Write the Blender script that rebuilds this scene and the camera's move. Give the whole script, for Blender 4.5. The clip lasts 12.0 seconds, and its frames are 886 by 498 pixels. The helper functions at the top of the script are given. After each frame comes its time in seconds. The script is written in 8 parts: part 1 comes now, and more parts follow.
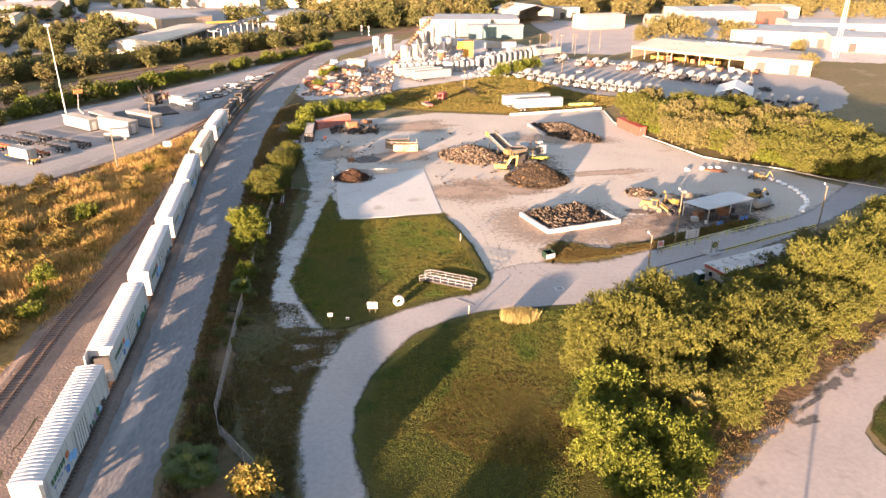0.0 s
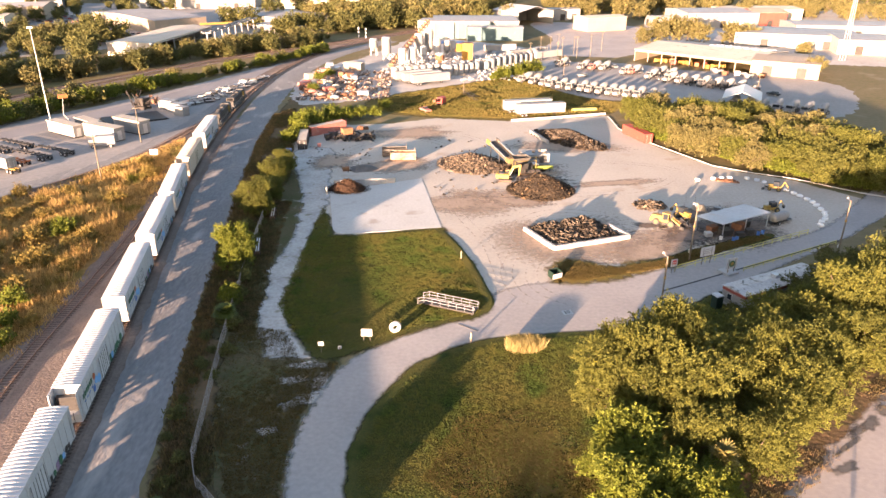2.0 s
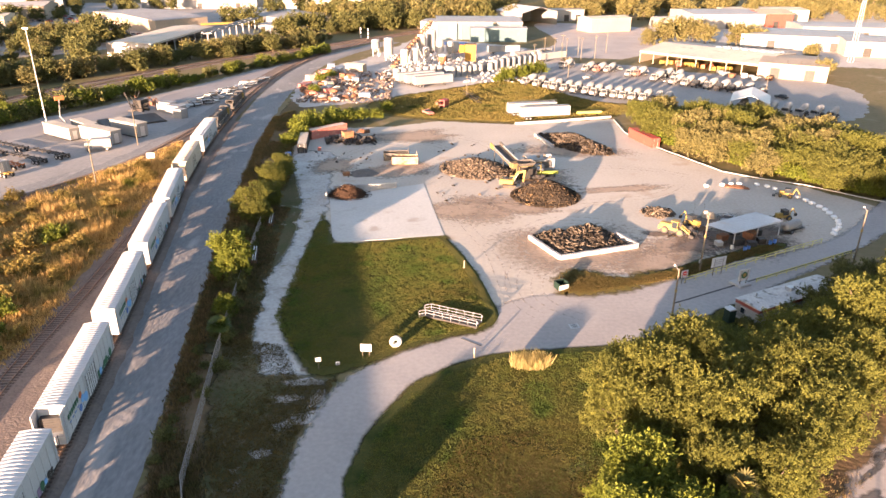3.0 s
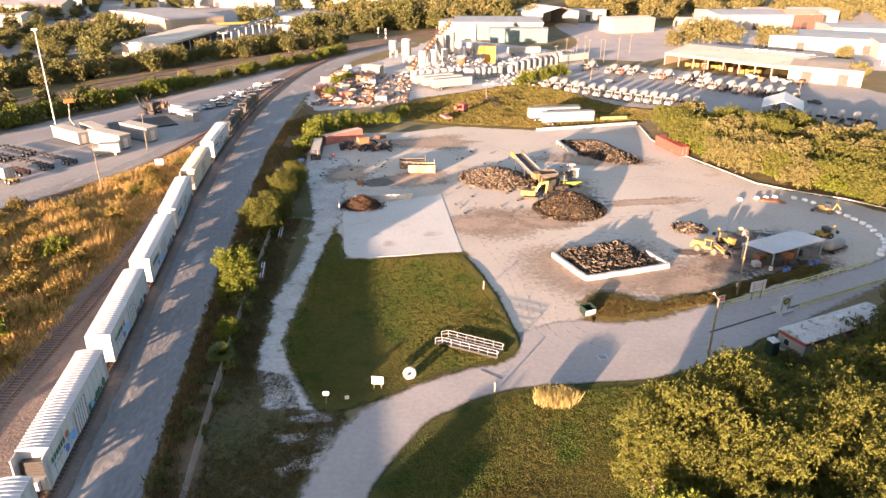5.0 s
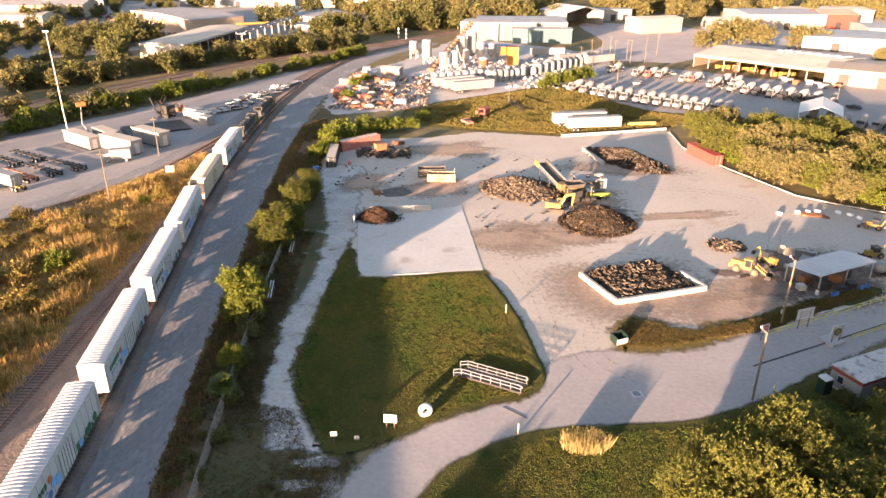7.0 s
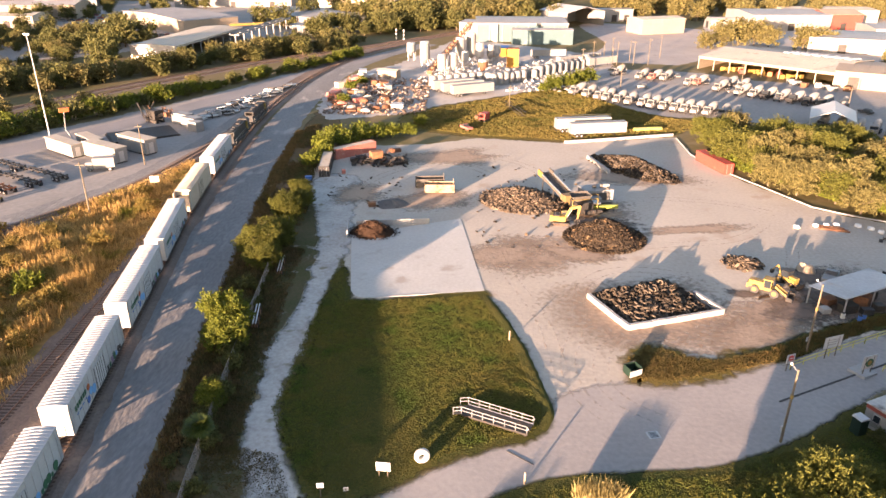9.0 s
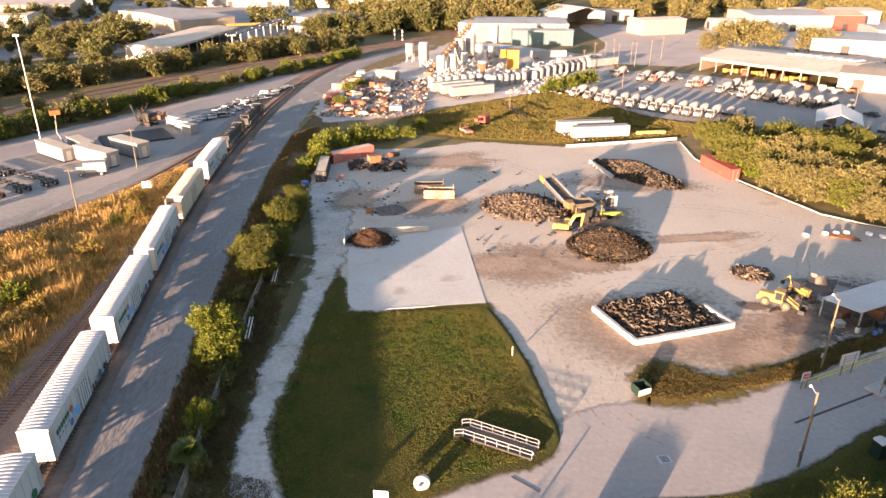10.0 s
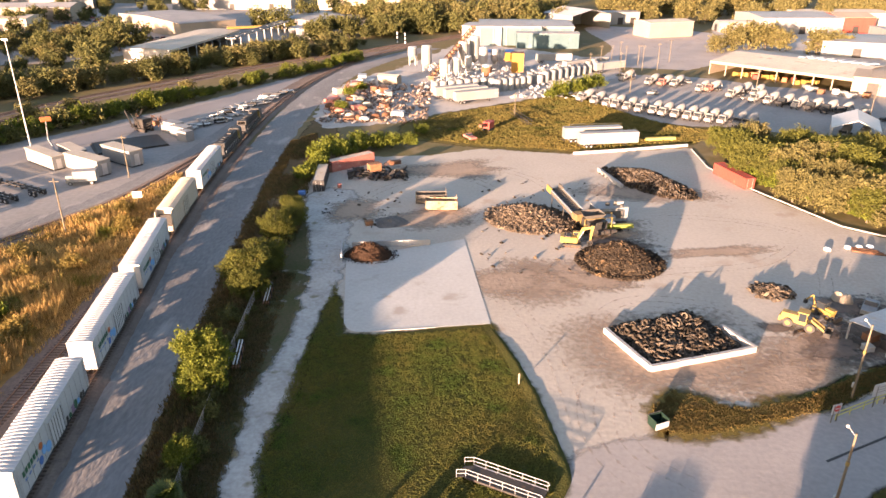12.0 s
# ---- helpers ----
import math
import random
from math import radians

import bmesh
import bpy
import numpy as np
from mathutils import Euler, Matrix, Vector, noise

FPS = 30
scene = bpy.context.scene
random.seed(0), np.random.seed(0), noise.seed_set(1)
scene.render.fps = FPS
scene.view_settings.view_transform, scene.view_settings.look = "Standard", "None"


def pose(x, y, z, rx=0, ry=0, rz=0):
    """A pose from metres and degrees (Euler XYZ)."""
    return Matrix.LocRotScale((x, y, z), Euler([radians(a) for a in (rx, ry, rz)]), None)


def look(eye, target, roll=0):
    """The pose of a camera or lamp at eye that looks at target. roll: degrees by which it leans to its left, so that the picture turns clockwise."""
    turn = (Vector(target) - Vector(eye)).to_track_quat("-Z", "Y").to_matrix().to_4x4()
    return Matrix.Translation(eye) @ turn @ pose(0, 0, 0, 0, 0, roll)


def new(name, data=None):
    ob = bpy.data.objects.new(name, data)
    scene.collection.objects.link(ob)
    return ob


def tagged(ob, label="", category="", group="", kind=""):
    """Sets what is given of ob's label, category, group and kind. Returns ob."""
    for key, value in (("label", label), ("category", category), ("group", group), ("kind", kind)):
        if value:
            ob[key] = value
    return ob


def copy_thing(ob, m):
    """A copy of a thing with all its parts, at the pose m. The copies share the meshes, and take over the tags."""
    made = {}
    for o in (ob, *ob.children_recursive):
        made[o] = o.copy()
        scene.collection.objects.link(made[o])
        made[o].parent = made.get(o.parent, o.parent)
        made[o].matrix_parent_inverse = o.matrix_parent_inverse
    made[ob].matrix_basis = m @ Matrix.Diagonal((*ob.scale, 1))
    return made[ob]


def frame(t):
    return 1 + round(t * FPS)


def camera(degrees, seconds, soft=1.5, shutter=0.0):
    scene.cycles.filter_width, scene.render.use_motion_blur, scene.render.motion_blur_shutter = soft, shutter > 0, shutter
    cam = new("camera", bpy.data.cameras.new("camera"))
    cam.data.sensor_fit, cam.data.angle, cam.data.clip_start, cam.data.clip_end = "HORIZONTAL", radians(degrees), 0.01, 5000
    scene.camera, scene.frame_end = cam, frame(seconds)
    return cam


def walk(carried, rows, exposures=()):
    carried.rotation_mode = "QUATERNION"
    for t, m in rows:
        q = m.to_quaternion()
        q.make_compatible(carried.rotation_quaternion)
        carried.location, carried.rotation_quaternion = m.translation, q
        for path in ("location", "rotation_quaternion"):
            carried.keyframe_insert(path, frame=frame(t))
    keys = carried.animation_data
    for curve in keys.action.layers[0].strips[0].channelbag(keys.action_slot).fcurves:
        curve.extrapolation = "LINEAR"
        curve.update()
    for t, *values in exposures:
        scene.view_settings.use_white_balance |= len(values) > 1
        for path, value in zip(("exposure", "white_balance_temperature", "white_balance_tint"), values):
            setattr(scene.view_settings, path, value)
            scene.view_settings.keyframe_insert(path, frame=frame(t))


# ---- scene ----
cam = camera(65.0, 12.0)
PATH = [
    (0, (0.915, 1.344, 51.501), (0.946, 3.172, 50.688), 0.2),
    (0.5, (0.85, 3.647, 51.289), (0.883, 5.474, 50.477), 0.3),
    (1, (0.833, 5.614, 51.25), (0.867, 7.442, 50.439), 0.3),
    (1.5, (0.885, 7.482, 51.34), (0.919, 9.309, 50.527), 0.3),
    (2, (0.756, 9.61, 51.195), (0.793, 11.438, 50.384), 0.3),
    (2.5, (0.791, 11.564, 51.296), (0.828, 13.391, 50.483), 0.4),
    (3, (0.765, 13.67, 51.151), (0.796, 15.498, 50.34), 0.4),
    (5, (0.476, 21.543, 51.291), (0.461, 23.369, 50.476), 0.4),
    (5.5, (0.442, 23.57, 51.246), (0.374, 25.395, 50.431), 0.4),
    (6, (0.407, 25.529, 51.256), (0.336, 27.353, 50.439), 0.3),
    (6.5, (0.422, 27.567, 51.239), (0.35, 29.391, 50.422), 0.2),
    (7, (0.309, 29.566, 51.233), (0.238, 31.39, 50.414), 0.2),
    (9, (0.019, 37.707, 51.023), (-0.048, 39.53, 50.203), 0.2),
    (9.5, (-0.149, 39.793, 50.977), (-0.214, 41.616, 50.158), 0.3),
    (10, (-0.424, 41.749, 51.011), (-0.486, 43.572, 50.19), 0.3),
    (10.5, (-0.462, 43.876, 50.792), (-0.523, 45.7, 49.974), 0.3),
    (11, (-0.529, 45.925, 50.698), (-0.591, 47.75, 49.881), 0.2),
    (11.5, (-0.352, 47.437, 50.727), (-0.417, 49.261, 49.911), 0.2),
    (12, (-0.389, 48.254, 50.564), (-0.462, 50.079, 49.748), 0.2),
]
EXPOSURE = [(0.0, 3.44, 6500, 24), (6.0, 3.33, 6500, 24), (12.0, 3.18, 6500, 24)]
walk(cam, [(t, look(eye, target, roll)) for t, eye, target, roll in PATH], EXPOSURE)

# ---- light: a low sun behind and to the left, clear sky ----
SUN_EL, SUN_AZ = radians(5.6), radians(30.5)
TO_SUN = Vector((-math.sin(SUN_AZ) * math.cos(SUN_EL), -math.cos(SUN_AZ) * math.cos(SUN_EL), math.sin(SUN_EL)))
world = bpy.data.worlds.new("sky")
world.use_nodes = True
scene.world = world
wn, wl = world.node_tree.nodes, world.node_tree.links
sky = wn.new("ShaderNodeTexSky")
sky.sky_type, sky.sun_disc = "NISHITA", False
sky.sun_elevation, sky.sun_rotation = SUN_EL, math.pi + SUN_AZ
sky.altitude, sky.air_density, sky.dust_density, sky.ozone_density = 0.0, 1.0, 1.3, 1.3
wl.new(sky.outputs["Color"], wn["Background"].inputs["Color"])
wn["Background"].inputs["Strength"].default_value = 0.065
sun_data = bpy.data.lights.new("sun", "SUN")
sun_data.energy, sun_data.angle, sun_data.color = 3.9, radians(0.6), (1.0, 0.70, 0.455)
sun = new("sun", sun_data)
sun.matrix_world = look(TO_SUN * 300, (0, 0, 0))

# ---- materials ----
def mat(name, c1, c2, big=0.2, small=3.0, rough=0.8, bump=0.3, metal=0.0, c3=None, third=0.6, coords="Object", vary=0.0,
        stretch=(1, 1, 1), fringe=False, translucent=0.0, island=0.0, depth=0.05, spec=0.3, fuzz=None):
    """Two colours mixed by coarse and fine noise, c3 in stains; relief from the fine noise."""
    m = bpy.data.materials.new(name)
    m.use_nodes = True
    n, l = m.node_tree.nodes, m.node_tree.links
    b = n["Principled BSDF"]
    b.inputs["Roughness"].default_value, b.inputs["Metallic"].default_value = rough, metal
    b.inputs["Specular IOR Level"].default_value = spec
    if fuzz:
        b.inputs["Sheen Weight"].default_value, b.inputs["Sheen Roughness"].default_value = fuzz[0], 0.45
        b.inputs["Sheen Tint"].default_value = (*fuzz[1], 1)
    if coords == "World":
        source = n.new("ShaderNodeNewGeometry").outputs["Position"]
    else:
        source = n.new("ShaderNodeTexCoord").outputs["Object"]
    mp = n.new("ShaderNodeMapping")
    mp.inputs["Scale"].default_value = stretch
    l.new(source, mp.inputs["Vector"])

    def noise_of(scale, detail=5.0):
        t = n.new("ShaderNodeTexNoise")
        t.inputs["Scale"].default_value, t.inputs["Detail"].default_value = scale, detail
        l.new(mp.outputs["Vector"], t.inputs["Vector"])
        return t.outputs["Fac"]

    def ramp(fac, lo, hi):
        r = n.new("ShaderNodeMapRange")
        r.inputs["From Min"].default_value, r.inputs["From Max"].default_value = lo, hi
        l.new(fac, r.inputs["Value"])
        return r.outputs["Result"]

    def mixed(fac, a, c):
        x = n.new("ShaderNodeMix")
        x.data_type = "RGBA"
        for sock, v in ((x.inputs[6], a), (x.inputs[7], c)):
            if isinstance(v, tuple):
                sock.default_value = (*v, 1)
            else:
                l.new(v, sock)
        if isinstance(fac, float):
            x.inputs[0].default_value = fac
        else:
            l.new(fac, x.inputs[0])
        return x.outputs[2]

    coarse, fine = noise_of(big), noise_of(small, 8.0)
    add = n.new("ShaderNodeMath")
    add.operation = "ADD"
    l.new(coarse, add.inputs[0])
    l.new(fine, add.inputs[1])
    col = mixed(ramp(add.outputs[0], 0.75, 1.25), c1, c2)
    if c3:
        col = mixed(ramp(noise_of(big * 2.3 + 0.013, 7.0), third, third + 0.12), col, c3)
    if vary or island:
        hsv = n.new("ShaderNodeHueSaturation")
        rnd = n.new("ShaderNodeObjectInfo").outputs["Random"] if vary else n.new("ShaderNodeNewGeometry").outputs["Random Per Island"]
        amount = vary or island
        r = n.new("ShaderNodeMapRange")
        r.inputs["To Min"].default_value, r.inputs["To Max"].default_value = 1 - amount, 1 + amount
        l.new(rnd, r.inputs["Value"])
        l.new(r.outputs["Result"], hsv.inputs["Value"])
        l.new(col, hsv.inputs["Color"])
        col = hsv.outputs["Color"]
    l.new(col, b.inputs["Base Color"])
    if bump:
        bp = n.new("ShaderNodeBump")
        bp.inputs["Strength"].default_value, bp.inputs["Distance"].default_value = bump, depth
        l.new(fine, bp.inputs["Height"])
        l.new(bp.outputs["Normal"], b.inputs["Normal"])
    out = n["Material Output"]
    shader = b.outputs[0]
    if translucent:
        tr = n.new("ShaderNodeBsdfTranslucent")
        l.new(col, tr.inputs["Color"])
        ms = n.new("ShaderNodeMixShader")
        ms.inputs[0].default_value = translucent
        l.new(shader, ms.inputs[1])
        l.new(tr.outputs[0], ms.inputs[2])
        shader = ms.outputs[0]
    if fringe:
        at = n.new("ShaderNodeAttribute")
        at.attribute_name = "inner"
        sub = n.new("ShaderNodeMath")
        sub.operation = "SUBTRACT"
        rag = noise_of(1.1, 9.0)
        more = n.new("ShaderNodeMath")
        more.operation = "MULTIPLY"
        more.inputs[1].default_value = 1.25
        l.new(at.outputs["Fac"], more.inputs[0])
        l.new(more.outputs[0], sub.inputs[0])
        l.new(rag, sub.inputs[1])
        ms = n.new("ShaderNodeMixShader")
        l.new(ramp(sub.outputs[0], -0.25, 0.35), ms.inputs[0])
        l.new(n.new("ShaderNodeBsdfTransparent").outputs[0], ms.inputs[1])
        l.new(shader, ms.inputs[2])
        shader = ms.outputs[0]
    l.new(shader, out.inputs["Surface"])
    return m


G = dict(coords="World")
M_EARTH = mat("dry_earth", (0.20, 0.15, 0.085), (0.135, 0.12, 0.055), 0.03, 0.6, c3=(0.25, 0.20, 0.13), spec=0.03, **G)
M_YARD = mat("packed_dirt", (0.472, 0.415, 0.345), (0.372, 0.325, 0.266), 0.045, 1.7, 0.95, 0.5, c3=(0.36, 0.285, 0.215), third=0.60, depth=0.07, **G)
M_ASPHALT = mat("worn_asphalt", (0.25, 0.235, 0.23), (0.20, 0.19, 0.185), 0.09, 2.2, 0.9, 0.35, c3=(0.20, 0.19, 0.18), third=0.68, **G)
M_PALE_ROAD = mat("bleached_asphalt", (0.39, 0.34, 0.305), (0.31, 0.275, 0.25), 0.09, 1.6, 0.9, 0.4, c3=(0.20, 0.175, 0.16), third=0.62, **G)
M_CONCRETE_PAD = mat("concrete_slab", (0.49, 0.475, 0.435), (0.42, 0.40, 0.365), 0.09, 1.8, 0.85, 0.25, c3=(0.35, 0.31, 0.265), third=0.6, **G)
M_LIMESTONE = mat("limestone_path", (0.45, 0.43, 0.395), (0.31, 0.29, 0.26), 0.2, 1.6, 0.95, 0.5, c3=(0.20, 0.18, 0.12), third=0.6, fringe=True, **G)
M_GRAVEL = mat("track_gravel", (0.25, 0.238, 0.225), (0.16, 0.153, 0.147), 0.1, 2.2, 0.95, 0.7, c3=(0.34, 0.31, 0.28), third=0.58, depth=0.12, stretch=(1, 0.35, 1), **G)
M_BALLAST = mat("rail_ballast", (0.22, 0.172, 0.142), (0.145, 0.115, 0.097), 0.15, 3.0, 0.95, 0.8, c3=(0.25, 0.19, 0.145), depth=0.1, spec=0.03, **G)
M_LAWN = mat("mown_lawn", (0.040, 0.052, 0.016), (0.09, 0.077, 0.023), 0.07, 5.0, 0.9, 1.0, c3=(0.028, 0.042, 0.011), third=0.57, fringe=True, depth=0.3, spec=0.03, **G)
M_DRY_LAWN = mat("dry_lawn", (0.15, 0.112, 0.036), (0.105, 0.09, 0.027), 0.07, 8.0, 0.9, 1.0, c3=(0.20, 0.15, 0.08), third=0.58, fringe=True, depth=0.2, spec=0.03, **G)
M_FIELD = mat("dry_field", (0.31, 0.20, 0.075), (0.19, 0.125, 0.045), 0.06, 0.9, 0.95, 1.0, c3=(0.13, 0.115, 0.03), third=0.62, fringe=True, depth=0.5, spec=0.03, **G)
M_VERGE = mat("weedy_verge", (0.17, 0.11, 0.065), (0.10, 0.08, 0.04), 0.1, 1.1, 0.95, 0.8, c3=(0.13, 0.09, 0.045), third=0.6, fringe=True, depth=0.2, spec=0.03, **G)
M_LOT = mat("grey_lot", (0.31, 0.285, 0.26), (0.235, 0.22, 0.20), 0.05, 0.9, 0.9, 0.3, c3=(0.22, 0.20, 0.18), third=0.63, **G)
M_WHITE_LOT = mat("cement_lot", (0.46, 0.42, 0.375), (0.35, 0.32, 0.285), 0.06, 0.8, 0.9, 0.3, c3=(0.32, 0.28, 0.24), third=0.6, **G)

M_PALE_DUST = mat("limestone_dust", (0.48, 0.44, 0.39), (0.38, 0.35, 0.31), 0.3, 2.0, 0.95, 0.4, fringe=True, **G)
M_DIRT_DARK = mat("churned_soil", (0.37, 0.275, 0.20), (0.29, 0.215, 0.155), 0.1, 1.6, 0.95, 0.8, c3=(0.24, 0.175, 0.125), third=0.56, fringe=True, depth=0.12, **G)
M_WORN_GRASS = mat("worn_grass", (0.115, 0.088, 0.052), (0.065, 0.072, 0.030), 0.16, 2.2, 0.95, 0.8, c3=(0.30, 0.275, 0.24), third=0.63, fringe=True, depth=0.15, spec=0.03, **G)
M_LEAF = mat("oak_leaf", (0.126, 0.129, 0.026), (0.082, 0.087, 0.02), 0.35, 2.0, 0.6, 0.0, c3=(0.16, 0.155, 0.028), translucent=0.35, island=0.14, spec=0.12)
M_LEAF_BRIGHT = mat("bright_leaf", (0.13, 0.145, 0.02), (0.08, 0.10, 0.015), 0.4, 2.0, 0.55, 0.0, c3=(0.15, 0.16, 0.025), translucent=0.3, island=0.35, spec=0.12)
M_LEAF_DARK = mat("dark_leaf", (0.11, 0.108, 0.034), (0.075, 0.077, 0.026), 0.3, 1.5, 0.65, 0.0, c3=(0.125, 0.108, 0.036), translucent=0.25, island=0.35, spec=0.12)
M_LEAF_YELLOW = mat("flowering_leaf", (0.28, 0.19, 0.04), (0.12, 0.12, 0.03), 0.6, 2.5, 0.6, 0.0, translucent=0.3, island=0.35, spec=0.12)
M_PALM = mat("palm_leaf", (0.06, 0.085, 0.016), (0.085, 0.10, 0.022), 0.5, 2.0, 0.5, 0.0, translucent=0.25, island=0.3)
M_PALM_DRY = mat("dry_palm_leaf", (0.17, 0.145, 0.045), (0.11, 0.105, 0.032), 0.5, 2.0, 0.6, 0.0, translucent=0.25, island=0.3)
M_BARK = mat("bark", (0.10, 0.075, 0.05), (0.16, 0.12, 0.08), 0.8, 6.0, 0.95, 0.8)
M_STRAW = mat("straw_grass", (0.50, 0.335, 0.125), (0.34, 0.22, 0.078), 0.05, 0.8, 0.8, 0.0, c3=(0.13, 0.13, 0.025), third=0.57, translucent=0.35, island=0.3, spec=0.03)
M_TURF = mat("turf_blade", (0.098, 0.122, 0.028), (0.148, 0.13, 0.035), 0.07, 0.4, 0.7, 0.0, c3=(0.08, 0.116, 0.025), third=0.54, translucent=0.2, island=0.1, spec=0.03)
M_TURF_FIELD = mat("field_grass_blade", (0.125, 0.115, 0.032), (0.18, 0.135, 0.042), 0.05, 0.5, 0.7, 0.0, c3=(0.06, 0.066, 0.017), third=0.56, translucent=0.2, island=0.25, spec=0.03)
M_TURF_DRY = mat("dry_turf_blade", (0.13, 0.092, 0.034), (0.09, 0.072, 0.024), 0.07, 1.2, 0.7, 0.0, translucent=0.3, island=0.3, spec=0.03)
M_WEED = mat("brown_weed", (0.15, 0.10, 0.05), (0.085, 0.08, 0.03), 0.1, 0.8, 0.85, 0.0, c3=(0.16, 0.11, 0.06), translucent=0.2, island=0.35, spec=0.03)
M_WEED_GOLD = mat("golden_weed", (0.20, 0.125, 0.055), (0.11, 0.085, 0.032), 0.1, 0.8, 0.85, 0.0, c3=(0.08, 0.08, 0.025), third=0.6, translucent=0.2, island=0.3, spec=0.03)
M_TUFT = mat("golden_tuft", (0.35, 0.285, 0.125), (0.25, 0.20, 0.075), 0.5, 3.0, 0.7, 0.0, translucent=0.35, island=0.2, spec=0.03)

M_WHITE = mat("white_paint", (0.25, 0.246, 0.236), (0.205, 0.201, 0.192), 0.25, 3.0, 0.5, 0.05, c3=(0.52, 0.47, 0.40), third=0.68, vary=0.04)
M_CREAM = mat("cream_paint", (0.48, 0.41, 0.32), (0.40, 0.34, 0.26), 0.25, 2.0, 0.6, 0.1, c3=(0.33, 0.22, 0.13), third=0.62)
M_GREY_MACHINE = mat("dusty_grey_paint", (0.10, 0.09, 0.078), (0.07, 0.064, 0.056), 0.5, 3.0, 0.7, 0.2, c3=(0.14, 0.10, 0.07), third=0.58)
M_FENCE = mat("dull_galvanised_wire", (0.26, 0.25, 0.235), (0.18, 0.17, 0.16), 0.5, 4.0, 0.6, 0.0, 0.2)
M_RUST_TAN = mat("rusty_tan_steel", (0.22, 0.13, 0.07), (0.15, 0.085, 0.05), 0.5, 3.0, 0.8, 0.2, c3=(0.27, 0.20, 0.14), third=0.56)
M_LITTER = mat("rusty_pale_litter", (0.24, 0.16, 0.11), (0.13, 0.085, 0.06), 0.6, 3.0, 0.85, 0.3, c3=(0.30, 0.28, 0.26), third=0.5, island=0.6)
M_STAINED = mat("rust_stained_cream", (0.34, 0.27, 0.19), (0.22, 0.15, 0.09), 0.5, 2.5, 0.75, 0.15, c3=(0.13, 0.06, 0.03), third=0.54)
M_WHITE_BLOCK = mat("whitewashed_concrete", (0.37, 0.362, 0.345), (0.31, 0.30, 0.285), 0.6, 4.0, 0.8, 0.2, c3=(0.42, 0.37, 0.31), third=0.64, vary=0.08)
M_STEEL = mat("galvanised_steel", (0.50, 0.49, 0.47), (0.40, 0.39, 0.38), 0.5, 4.0, 0.45, 0.05, 0.5)
M_TIN = mat("tin_roof", (0.44, 0.435, 0.425), (0.36, 0.355, 0.345), 0.2, 2.0, 0.5, 0.1, 0.2, c3=(0.42, 0.36, 0.30), third=0.66)
M_DARK_STEEL = mat("dark_steel", (0.055, 0.05, 0.045), (0.035, 0.033, 0.03), 0.5, 4.0, 0.6, 0.1, 0.3, c3=(0.10, 0.06, 0.04))
M_BLACK = mat("black_paint", (0.025, 0.025, 0.027), (0.04, 0.038, 0.036), 0.4, 3.0, 0.6, 0.1)
M_RUST = mat("rust", (0.20, 0.095, 0.05), (0.125, 0.062, 0.036), 0.5, 3.0, 0.85, 0.3, 0.1, c3=(0.26, 0.145, 0.08))
M_RAIL = mat("rail_steel", (0.26, 0.17, 0.12), (0.18, 0.12, 0.09), 0.5, 4.0, 0.5, 0.1, 0.4)
M_SLEEPER = mat("creosoted_timber", (0.11, 0.075, 0.055), (0.07, 0.05, 0.04), 0.6, 5.0, 0.9, 0.4, vary=0.3)
M_RED = mat("red_container_paint", (0.32, 0.06, 0.042), (0.26, 0.05, 0.036), 0.3, 2.0, 0.55, 0.1, c3=(0.30, 0.12, 0.08), third=0.66)
M_RED_FADED = mat("faded_red_paint", (0.42, 0.16, 0.12), (0.33, 0.11, 0.085), 0.3, 2.0, 0.6, 0.1, c3=(0.45, 0.28, 0.22))
M_ORANGE = mat("orange_paint", (0.45, 0.14, 0.045), (0.34, 0.10, 0.035), 0.5, 3.0, 0.55, 0.1, c3=(0.25, 0.10, 0.05), third=0.62)
M_YELLOW = mat("machine_yellow", (0.31, 0.205, 0.05), (0.23, 0.152, 0.04), 0.6, 3.0, 0.55, 0.1, c3=(0.25, 0.185, 0.09), third=0.62)
M_SAFETY = mat("faded_yellow_rail", (0.55, 0.47, 0.10), (0.44, 0.38, 0.10), 0.6, 4.0, 0.6, 0.05)
M_AMBER = mat("amber_tank_paint", (0.42, 0.215, 0.035), (0.34, 0.165, 0.03), 0.3, 2.0, 0.55, 0.05)
M_BLUE = mat("blue_paint", (0.06, 0.16, 0.42), (0.045, 0.12, 0.32), 0.5, 3.0, 0.5, 0.05)
M_GREEN = mat("green_paint", (0.03, 0.12, 0.06), (0.02, 0.085, 0.045), 0.5, 3.0, 0.55, 0.1)
M_TEAL = mat("pale_teal_cladding", (0.085, 0.135, 0.145), (0.065, 0.108, 0.118), 0.1, 1.0, 0.5, 0.05, c3=(0.13, 0.18, 0.185))
M_TAN = mat("tan_cladding", (0.32, 0.26, 0.19), (0.27, 0.215, 0.16), 0.1, 1.0, 0.7, 0.1)
M_ROOF_GREY = mat("grey_roof", (0.30, 0.29, 0.28), (0.24, 0.235, 0.23), 0.1, 1.0, 0.8, 0.1, c3=(0.38, 0.36, 0.33))
M_ROOF_OLD = mat("stained_roof_coating", (0.52, 0.49, 0.45), (0.36, 0.33, 0.30), 0.35, 2.5, 0.8, 0.2, c3=(0.18, 0.16, 0.14), third=0.56)
